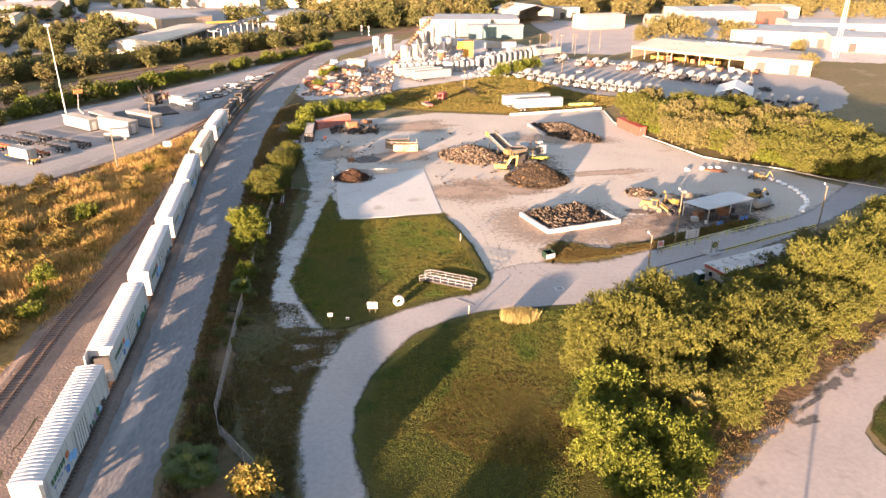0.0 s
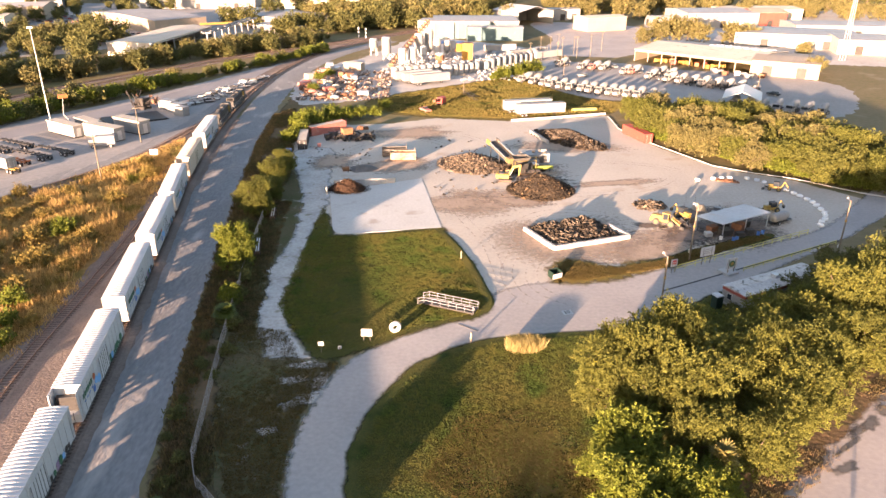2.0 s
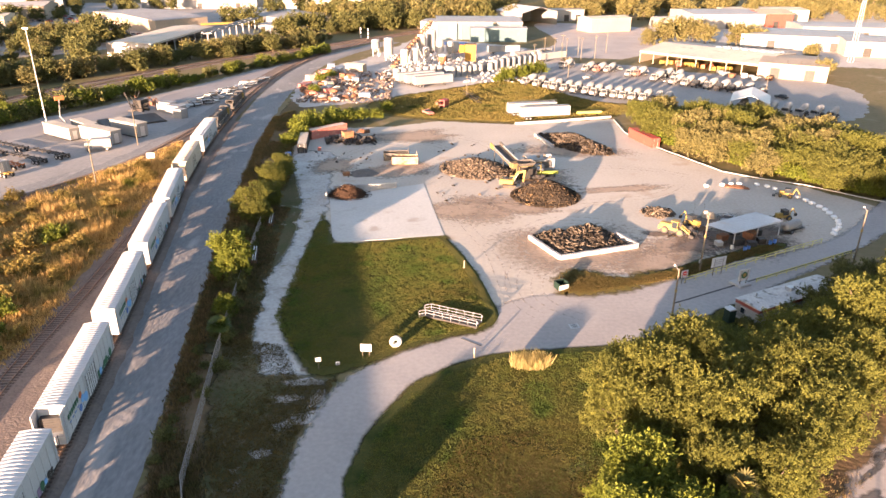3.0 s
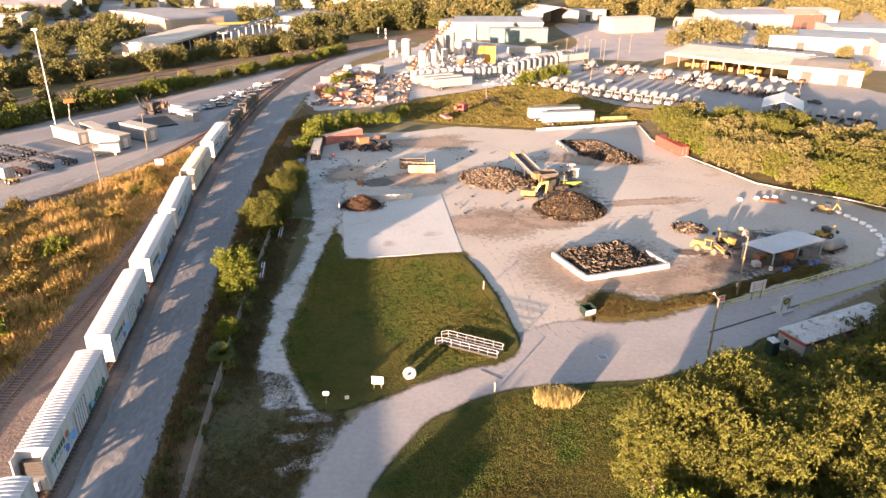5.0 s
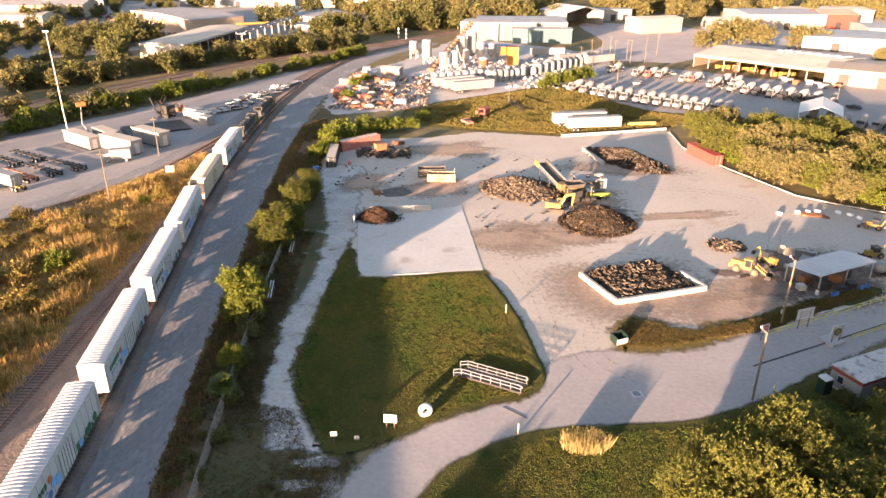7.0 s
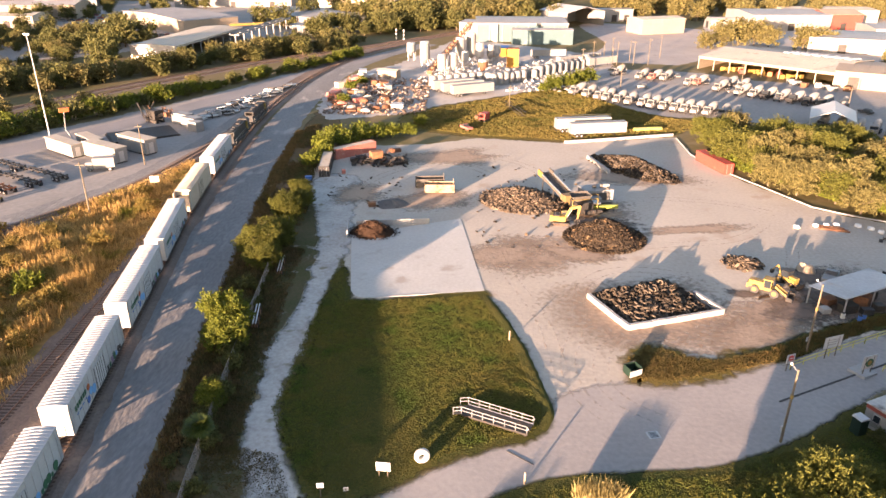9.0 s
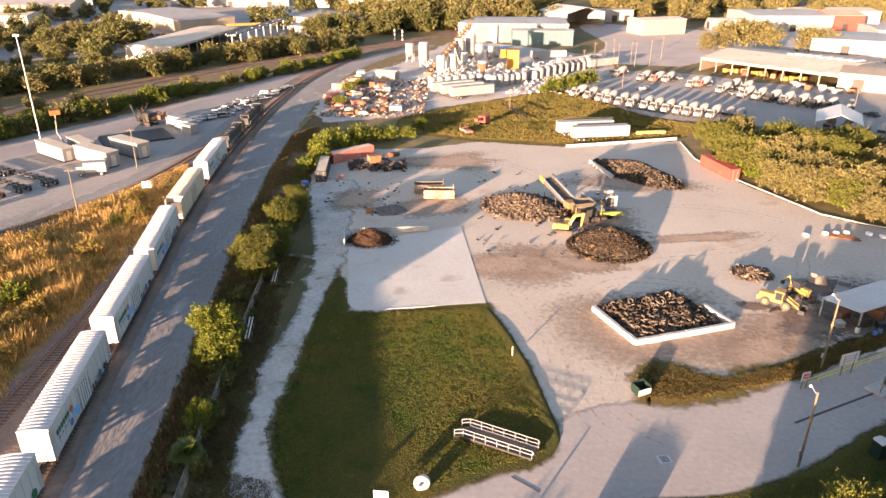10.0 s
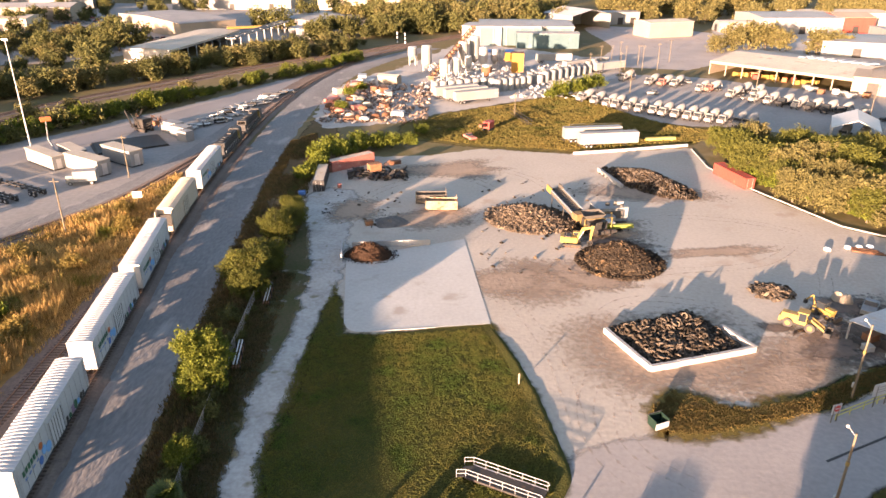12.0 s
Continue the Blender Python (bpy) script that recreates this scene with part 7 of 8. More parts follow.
def container(m, length, paint, label, name="container", roof=None, height=2.6):
    """A shipping container with corrugated sides, corner posts and end doors."""
    c = thing(name, m, label, "container")
    w = 1.22
    n = int(length / 0.28)
    for sx in (-1, 1):
        v, f = [], []
        for i in range(n * 2 + 1):
            y = 0.1 + (length - 0.2) * i / (2 * n)
            x = sx * (w - (0.0 if i % 4 in (0, 1) else 0.05))
            v += [(x, y, 0.2), (x, y, height - 0.08)]
        f = [(2 * i, 2 * i + 2, 2 * i + 3, 2 * i + 1) for i in range(2 * n)]
        part("side", Shape().add(v, f).box(-w * 0.98 if sx < 0 else w * 0.9, -w * 0.9 if sx < 0 else w * 0.98, 0.1, length - 0.1, 0.2, height - 0.1), paint, c, "corrugated side")
    part("roof", Shape().box(-w + 0.02, w - 0.02, 0.05, length - 0.05, height - 0.1, height - 0.03), roof or paint, c)
    s = Shape()
    for x in (-w, w - 0.12):
        for y in (0, length - 0.12):
            s.box(x, x + 0.12, y, y + 0.12, 0.05, height)
    for z in (0.05, height - 0.12):
        for x in (-w, w - 0.12):
            s.box(x, x + 0.12, 0.12, length - 0.12, z, z + 0.12)
        for y in (0.0, length - 0.12):
            s.box(-w + 0.12, w - 0.12, y, y + 0.12, z, z + 0.12)
    part("frame", s, paint, c)
    for x0, x1 in ((-w + 0.12, -0.02), (0.02, w - 0.12)):
        d = part("door", Shape().box(x0, x1, 0.02, 0.08, 0.18, height - 0.13), paint, c)
        part("lock_rod", Shape().rod(((x0 + x1) / 2, -0.02, 0.2), ((x0 + x1) / 2, -0.02, height - 0.2), 0.03, 6), M_STEEL, d)
    part("far_end", Shape().box(-w + 0.12, w - 0.12, length - 0.1, length - 0.02, 0.18, height - 0.13), paint, c)
    return c


container(at(61.4, 196.9, along(61.4, 196.9, 57.6, 210.6)), 12.2, M_RED, "bright red shipping container on the dirt")
container(at(-33.2, 190.6, along(-33.2, 190.6, -34.6, 204)), 12.2, M_BLACK, "black shipping container with a rusty pale roof", roof=M_CREAM)
container(at(-33.6, 205.0, along(-33.6, 205, -23.8, 214.2)), 12.2, M_RED_FADED, "faded red shipping container under the bushes", roof=M_CREAM)


def semi_trailer(m, label, paint=None):
    t = thing("semi_trailer", m, label, "semi-trailer", "parked trailers")
    paint = paint or M_WHITE
    part("box", Shape().box(-1.28, 1.28, 0, 16.1, 1.15, 4.0), paint, t)
    part("roof", Shape().box(-1.26, 1.26, 0.02, 16.08, 4.0, 4.05), paint, t)
    part("skid", Shape().box(-0.5, 0.5, 0.3, 15.8, 0.95, 1.15), M_DARK_STEEL, t)
    for x in (-0.7, 0.7):
        part("landing_leg", Shape().box(x - 0.08, x + 0.08, 12.8, 13.0, 0.05, 1.0), M_DARK_STEEL, t)
    for y in (1.8, 3.1):
        for x in (-0.95, 0.95):
            wheel(t, x, y, 0.5, 0.5)
    for x in (-0.62, 0.62):
        part("rear_door", Shape().box(x - 0.6, x + 0.6, -0.04, 0.0, 1.2, 3.9), paint, t)
    part("bumper", Shape().box(-1.2, 1.2, -0.05, 0.05, 0.6, 0.75), M_DARK_STEEL, t)
    return t


semi_trailer(at(28.2, 228.8, along(28.2, 228.8, 44.2, 232.0)), "white box semi-trailer parked on the grass")
semi_trailer(at(24.8, 234.2, along(24.8, 234.2, 41, 237.4)), "white box semi-trailer behind the other one")
beam = thing("yellow_beam", at(47.5, 236.5, -80), "long pale yellow steel beam lying on the grass", "beam")
part("beam", Shape().box(-0.5, 0.5, 0, 8.5, 0.05, 0.8).box(-0.7, 0.7, 0, 8.5, 0.8, 0.9), M_SAFETY, beam)
beam = thing("yellow_beam", at(27.0, 239.5, -80), "long yellow beam behind the trailers", "beam")
part("beam", Shape().box(-0.4, 0.4, 0, 15.0, 0.05, 3.6), M_YELLOW, beam)


def skip_box(m, paint, load, label):
    s = thing("roll_off_box", m, label, "roll-off container")
    sh = Shape().box(-1.2, 1.2, 0, 6.5, 0.25, 0.4)
    for x in (-1.2, 1.12):
        sh.box(x, x + 0.08, 0, 6.5, 0.4, 2.1)
    for y in (0, 6.42):
        sh.box(-1.2, 1.2, y, y + 0.08, 0.4, 2.1)
    part("box", sh, paint, s)
    for k in range(8):
        for x in (-1.28, 1.2):
            part("rib", Shape().box(x, x + 0.08, 0.2 + k * 0.85, 0.32 + k * 0.85, 0.4, 2.1), paint, s)
    if load:
        part("load", heap(0, 3.2, 1.05, 3.0, 0.6, 0, 5, 2.0, 6, 16), load, s)
        s.children[-1].location.z = 1.5
    for x in (-0.6, 0.6):
        part("skid", Shape().box(x - 0.1, x + 0.1, 0, 6.5, 0.03, 0.25), M_DARK_STEEL, s)
    return s


skip_box(at(-9.3, 181.4, -88), M_STAINED, M_RUST, "rust-stained cream roll-off box on the dirt")
skip_box(at(-11.6, 184.8, -84), M_GREY_MACHINE, M_STEEL, "dark roll-off box filled with scrap")


def shovel(m, paint, label):
    """An old cable shovel or crane body on tracks with a short lattice boom."""
    s = thing("old_shovel", m, label, "old crane")
    for x in (-1.1, 1.1):
        part("track", Shape().box(x - 0.35, x + 0.35, -2.0, 2.0, 0.0, 0.9), M_DARK_STEEL, s)
    part("cab", Shape().box(-1.4, 1.4, -2.2, 1.6, 1.1, 3.3), paint, s)
    part("roof", Shape().prism([(-1.5, 3.3), (-1.2, 3.7), (1.2, 3.7), (1.5, 3.3)], -2.3, 1.7), paint, s)
    part("window", Shape().box(0.2, 1.2, 1.58, 1.64, 2.2, 3.0), M_GLASS, s)
    b = Shape()
    for x in (-0.4, 0.4):
        for z in (0, 0.5):
            b.rod((x, 1.4, 1.6 + z), (x, 5.4, 3.4 + z), 0.07, 5)
    for k in range(6):
        b.rod((-0.4, 1.4 + k * 0.75, 1.6 + k * 0.34), (0.4, 1.9 + k * 0.75, 1.9 + k * 0.34), 0.05, 4)
    part("boom", b, paint, s)
    part("bucket", Shape().box(-0.7, 0.7, 5.0, 6.2, 2.4, 3.6), M_RUST, s)
    return s


shovel(at(-22.5, 203.5, -60, 0, 0.74), M_RUST_PAINT, "rusty orange old shovel with a round bucket")
shovel(at(4.6, 245.6, 150, 0, 0.75), M_RED, "red tracked loader on the rough grass")
tagged(new("machine_scrap", chunks([(random.uniform(-28, -15), random.uniform(199, 206), random.uniform(0.1, 0.9)) for _ in range(150)], 0.32, 91, 3.0).mesh("machine_scrap", M_DARK_STEEL)), "dark axles and scrap lying round the old shovel", "scrap", kind="stuff")
tyres_on((-26.0, 203.2, 2.4, 1.4, 0.9, 10), 8, 0, "old tyre beside the rusty shovel", "tyres beside the shovel", 23)
tr = vehicle(at(-0.6, 236.0, 30), "faded pink tractor on the rough grass", "pickup", M_RED_FADED)
frame_ = thing("lattice_frame", at(12.6, 268, along(12.6, 268, 17, 249)), "dark steel lattice conveyor lying on the grass", "conveyor")
for x in (-0.6, 0.6):
    for z in (0.3, 1.4):
        part("chord", Shape().rod((x, 0, z), (x, 19, z + 0.6), 0.08, 5), M_DARK_STEEL, frame_)
for k in range(12):
    part("brace", Shape().rod((-0.6, k * 1.6, 0.3), (0.6, k * 1.6 + 1.2, 1.6), 0.06, 4), M_DARK_STEEL, frame_)
for x, y, w, d, h, m, lab in ((-19.6, 172.0, 1.5, 1.0, 0.9, M_RUST_PAINT, "small rusty yellow box by the ash pile"), (-29.2, 193.5, 0.8, 0.8, 0.9, M_RED_FADED, "red gas locker beside the black container"), (-36.3, 188.0, 1.4, 1.0, 1.0, M_BLUE, "blue bin by the bushes"),
                              (-18.6, 212.0, 2.4, 1.2, 0.8, M_RUST, "rusty machine part in the weeds"), (-27.5, 203.0, 3.0, 1.6, 1.0, M_DARK_STEEL, "dark axle and scrap beside the shovel")):
    crate(x, y, w, d, h, m, lab, 20)


def pipe_rack(x, y, turn, label):
    r = thing("pipe_rack", at(x, y, turn), label, "rack")
    for k in range(3):
        for x0 in (-0.06, 0.9):
            part("upright", Shape().box(x0, x0 + 0.12, k * 2.2 - 0.06, k * 2.2 + 0.06, 0, 1.6), M_DARK_STEEL, r)
    for x0, z in ((0.1, 0.7), (0.5, 0.7), (0.85, 0.7), (0.3, 1.3), (0.7, 1.3)):
        part("pipe", Shape().rod((x0, -0.6, z), (x0, 5.2, z), 0.1, 7), M_STEEL if z > 1 else M_RUST, r)
    return r


pipe_rack(-31.0, 139.0, 8, "rack of steel pipes by the fence")
pipe_rack(-30.2, 122.0, 10, "rack of dark steel frames under the tree")


def fence(points, label, h=1.9):
    f = thing("chain_fence", Matrix(), label, "fence")
    post = Shape().rod((0, 0, 0), (0, 0, h + 0.1), 0.045, 6).mesh("post", M_FENCE)
    for a, b in zip(points, points[1:]):
        n = max(1, round(math.dist(a, b) / 3.0))
        wires = Shape()
        m = at(*a, along(*a, *b))
        L = math.dist(a, b)
        for i in range(n):
            piece("post", post, f, m @ pose(0, L * i / n, 0))
        part("top_rail", Shape().rod((0, 0, h), (0, L, h), 0.03, 5, m=m), M_FENCE, f)
        for k in range(int(L / 0.25)):
            y = k * 0.25
            wires.box(-0.012, 0.012, y, y + 0.03, 0.05, h, m)
        for z in (0.3, 0.6, 0.9, 1.2, 1.5):
            wires.box(-0.012, 0.012, 0, L, z, z + 0.02, m)
        tagged(part("wire_mesh", wires, M_FENCE, f), kind="stuff")
    return f


fence([(-17.5, 58.6), (-23.2, 65.0), (-24.6, 68.6), (-26.2, 80), (-27.8, 92), (-29.6, 108), (-31.2, 124), (-32.6, 140), (-34.5, 160), (-36, 176)], "grey chain-link fence along the verge")

# ---- concrete plant ----
def silo(x, y, r, h, paint, label, legs=2.0, cone=True):
    s = thing("silo", at(x, y), label, "silo", "silos of the concrete plant")
    prof = [(0.4, legs), (r, legs + 1.8), (r, h), (r * 0.5, h + 0.7)] if cone else [(r, legs), (r, h), (r * 0.3, h + 0.8)]
    part("shell", Shape().lathe(prof, 16), paint, s, smooth=False)
    for a in (45, 135, 225, 315):
        cx, cy = r * 0.9 * math.cos(math.radians(a)), r * 0.9 * math.sin(math.radians(a))
        part("leg", Shape().rod((cx, cy, 0), (cx, cy, legs + 2.2), 0.12, 6), M_STEEL, s)
    part("top_rail", Shape().lathe([(r * 0.95, h), (r * 0.95, h + 0.9), (r * 0.9, h + 0.9)], 12), M_STEEL, s)
    part("ladder", Shape().box(r, r + 0.1, -0.25, 0.25, 0, h), M_STEEL, s)
    return s


for x, y, r, h, m, lab in ((-26.4, 358, 2.2, 9.5, M_WHITE, "white storage silo of the plant"), (-19, 338, 2.3, 14, M_WHITE, "tall white cement silo on legs"), (-4.2, 346, 2.4, 15, M_WHITE, "white cement silo beside the conveyor"),
                           (0.5, 352, 2.4, 17, M_WHITE, "tall white cement silo on legs"), (4.2, 346, 2.0, 12, M_STEEL, "grey steel silo of the plant"), (-11, 318, 1.9, 11, M_CREAM, "cream silo beside the conveyor"), (-6.5, 322, 1.9, 11, M_WHITE, "white silo beside the conveyor"),
                           (9, 350, 1.8, 10, M_WHITE, "white silo by the shed"), (5.2, 320, 2.2, 8, M_RUST, "rust-brown tank on legs"), (12, 356, 1.8, 9, M_STEEL, "grey steel silo of the plant"), (-2, 336, 1.6, 9, M_STEEL, "grey steel hopper on legs")):
    silo(x, y, r * 0.9, h * 0.72, m, lab)
amber = thing("amber_tank", at(18.2, 341), "tall square amber storage tank", "tank")
part("tank", Shape().box(-2.4, 2.4, -2.2, 2.2, 0.3, 8), M_AMBER, amber)
for k in range(5):
    part("band", Shape().box(-2.46, 2.46, -2.26, 2.26, 1.0 + k * 1.6, 1.2 + k * 1.6), M_AMBER, amber)
part("lid", Shape().box(-2.5, 2.5, -2.3, 2.3, 8, 8.2), M_RUST, amber)
cv = thing("inclined_conveyor", Matrix(), "rusty orange inclined conveyor rising to the silos", "conveyor")
for dx in (-0.9, 0.9):
    for dz in (0, 1.3):
        part("chord", Shape().rod((-16 + dx, 318, 1 + dz), (0 + dx, 360, 15 + dz), 0.2, 6), M_RUST_TAN, cv)
for k in range(16):
    t = k / 15
    part("brace", Shape().box(-16 + 16 * t - 0.95, -16 + 16 * t + 0.95, 318 + 42 * t, 318.5 + 42 * t, 1 + 14 * t, 2.4 + 14 * t), M_RUST_TAN, cv)
part("belt", Shape().add([(-16.7, 318, 1.6), (-15.3, 318, 1.6), (0.7, 360, 15.6), (-0.7, 360, 15.6), (-16.7, 318, 1.5), (-15.3, 318, 1.5), (0.7, 360, 15.5), (-0.7, 360, 15.5)], [(0, 1, 2, 3), (7, 6, 5, 4), (0, 4, 5, 1), (2, 6, 7, 3), (1, 5, 6, 2), (0, 3, 7, 4)]), M_RUST, cv)
for t in (0.4, 0.75, 1.0):
    part("trestle", Shape().rod((-16 + 16 * t, 318 + 42 * t, 0), (-16 + 16 * t, 318 + 42 * t, 1 + 14 * t), 0.25, 6), M_STEEL, cv)


def tote_tank(x, y, r, h, label="white upright plastic tank in rows"):
    t = thing("plastic_tank", at(x, y), label, "tank", "white tanks of the plant")
    part("tank", Shape().lathe([(r, 0.05), (r, h * 0.85), (r * 0.85, h), (r * 0.3, h * 1.06)], 12), M_WHITE, t)
    part("cap", Shape().rod((0, 0, h * 1.06), (0, 0, h * 1.1), r * 0.28, 8), M_DARK_STEEL, t)
    return t


TOTE = tote_tank(0, -340, 1.45, 4.2)
for i in range(9):
    for j in range(3):
        x, y = 6.5 + i * 2.35 + j * 0.6, 299 + i * 2.0 + j * 4.2
        if (i + j) % 7:
            copy_thing(TOTE, at(x, y, i * 40, 0.04, random.uniform(0.85, 1.1)))
for i in range(9):
    for j in range(2):
        copy_thing(TOTE, at(27.5 + i * 2.9, 318 + i * 3.4 + j * 4.5, i * 40, 0.04, random.uniform(0.8, 1.1)))
for i in range(7):
    copy_thing(TOTE, at(-13.5 + i * 2.9, 297 + i * 1.4, i * 40, 0.04, 1.0))
for x, y, a in ((-9.5, 284, -62), (-6.0, 280, -62), (-13, 288, -62)):
    semi_trailer(at(x, y, a), "white trailer parked at the plant")
for x, y, a in ((38, 345, -50), (28, 366, -80), (44, 352, -60), (50, 342, -55)):
    semi_trailer(at(x, y, a), "white trailer behind the tank rows")


def shed(name, m, length, width, height, rise, wall, roof, label, bays=6, open_front=False, doors=0, category="shed", open_end=False):
    """A gabled metal building: panelled walls, a seamed roof, an open or doored front along its own x axis."""
    s = thing(name, m, label, category)
    t = 0.2
    if not open_front:
        for i in range(bays):
            part("wall_panel", Shape().box(length * i / bays, length * (i + 1) / bays - 0.05, 0, t, 0, height), wall, s)
    else:
        for i in range(bays + 1):
            part("post", Shape().box(length * i / bays - 0.2, length * i / bays + 0.2, 0, 0.4, 0, height), wall, s)
        part("fascia", Shape().box(0, length, -0.05, 0.15, height - 0.9, height), wall, s)
    part("back_wall", Shape().box(0, length, width - t, width, 0, height), wall, s)
    for x in ((0,) if open_end else (0, length - t)):
        part("end_wall", Shape().prism([(t, 0), (t, height), (width / 2, height + rise), (width - t, height), (width - t, 0)], -x - t, -x, pose(0, 0, 0, 0, 0, 90)), wall, s)
    n = max(4, int(length / 5))
    for i in range(n):
        for y0, y1 in ((-0.4, width / 2), (width + 0.4, width / 2)):
            a, b = length * i / n - (0.3 if i == 0 else 0), length * (i + 1) / n - 0.06 + (0.3 if i == n - 1 else 0)
            z0 = height - 0.05
            part("roof_panel", Shape().add([(a, y0, z0), (b, y0, z0), (b, y1, height + rise), (a, y1, height + rise), (a, y0, z0 + 0.15), (b, y0, z0 + 0.15), (b, y1, height + rise + 0.15), (a, y1, height + rise + 0.15)],
                                           [(0, 3, 2, 1), (4, 5, 6, 7), (0, 1, 5, 4), (1, 2, 6, 5), (2, 3, 7, 6), (3, 0, 4, 7)]), roof, s)
    for k in range(doors):
        x = length * (k + 0.5) / doors
        part("door", Shape().box(x - 1.8, x + 1.8, -0.06, -0.002, 0, min(4.2, height * 0.75)), M_DARK_STEEL, s, "dark roller door")
    return s


shed("blue_building", at(3.5, 421, 1), 48, 34, 9.5, 1.0, M_TEAL, M_WHITE, "large pale teal clad industrial building", 7, category="warehouse")
for k in range(8):
    part("pilaster", Shape().box(k * 6.8 - 0.3, k * 6.8 + 0.3, -0.35, -0.05, 0, 9.4), M_WHITE, bpy.data.objects["blue_building"], "white pilaster")
part("eaves_band", Shape().box(-0.3, 48.3, -0.4, -0.05, 8.6, 9.5), M_WHITE, bpy.data.objects["blue_building"], "white eaves band")
shed("front_bay", at(22, 411, 1), 31, 9.6, 7.2, 0.5, M_TEAL, M_WHITE, "low teal front bay of the industrial building", 6, False, 0, "warehouse")
shed("white_wing", at(-6, 428, -22), 22, 18, 9.0, 0.6, M_WHITE, M_WHITE, "white flat-roofed wing of the plant", 3, category="warehouse")
shed("hangar", at(44, 508, -58), 28, 30, 8.5, 3.2, M_WHITE, M_TIN, "gabled hangar with a wide dark opening", 4, False, 0, "hangar", True)
shed("office_block", at(82, 520, 12), 26, 12, 7.5, 0.3, M_WHITE, M_WHITE, "small white two-storey office", 4, False, 3, "office building")
shed("tan_shed", at(98, 455, 22), 29, 16, 8, 0.8, M_TAN, M_CREAM, "long cream metal shed", 6, False, 0, "shed")
blue_roof = thing("blue_canopy", at(6, 362), "blue canopy roof beside the plant", "canopy")
part("roof", Shape().box(0, 12, 0, 8, 5.0, 5.3), M_BLUE, blue_roof)
for x in (0.3, 11.7):
    for y in (0.3, 7.7):
        part("post", Shape().box(x - 0.15, x + 0.15, y - 0.15, y + 0.15, 0, 5), M_STEEL, blue_roof)
crate(14, 372, 10, 3, 4, M_AMBER, "amber box body behind the tanks", 10)
r = random.Random(3)
SCRAP = [(-50, 289), (-43, 322), (-32, 303), (-25, 268), (-16, 252), (-36, 254), (-45, 264)]
paints = (M_RUST, M_RUST, M_STEEL, M_WHITE, M_STEEL, M_RUST, M_RED_FADED, M_CREAM)
n = 0
while n < 58:
    x, y = r.uniform(-50, -14), r.uniform(250, 322)
    if not inside(x, y, SCRAP):
        continue
    n += 1
    kind = r.random()
    m = paints[n % len(paints)]
    if kind < 0.35:
        d = thing("scrap_drum", at(x, y, r.uniform(0, 180)), "old steel mixer drum lying in the scrap yard", "drum", "scrap at the plant")
        part("drum", Shape().lathe([(0.4, 0), (1.0, 0.8), (1.25, 2.2), (1.1, 3.2), (0.5, 4.4)], 12, pose(0, -1.4, 0.85, -90) @ Matrix.Diagonal((0.7, 0.7, 0.7, 1))), m, d)
        part("cradle", Shape().box(-0.9, 0.9, -1.0, 1.0, 0, 0.4), M_RUST, d)
    elif kind < 0.7:
        crate(x, y, r.uniform(1.5, 3.5), r.uniform(1.5, 5), r.uniform(0.8, 2.4), m, "rusty or white steel box in the scrap yard", r.uniform(0, 180))
    else:
        b = thing("steel_scrap", at(x, y, r.uniform(0, 180)), "rusty steel frame in the scrap yard", "scrap", "scrap at the plant")
        for k in range(6):
            part("bar", Shape().rod((r.uniform(-2, 2), r.uniform(-2.5, 2.5), r.uniform(0, 0.4)), (r.uniform(-2, 2), r.uniform(-2.5, 2.5), r.uniform(0.4, 2.2)), 0.12, 5), M_RUST if k % 2 else m, b)
tagged(new("scrap_litter", chunks([(r.uniform(-46, -14), r.uniform(252, 312), r.uniform(0.05, 0.5)) for _ in range(900)], 0.4, 15).mesh("scrap_litter", M_LITTER)), "rusty litter of the scrap yard", "scrap", kind="stuff")
tagged(new("plant_litter", chunks([(r.uniform(-20, 40), r.uniform(290, 360), r.uniform(0.05, 0.8)) for _ in range(500)], 0.45, 16).mesh("plant_litter", M_WHITE_BLOCK)), "pale clutter between the tanks", "clutter", kind="stuff")
shed("plant_cabin", at(-36, 314, -20), 8, 4, 3, 0.5, M_TAN, M_CREAM, "small tan cabin by the tracks", 2, category="cabin")

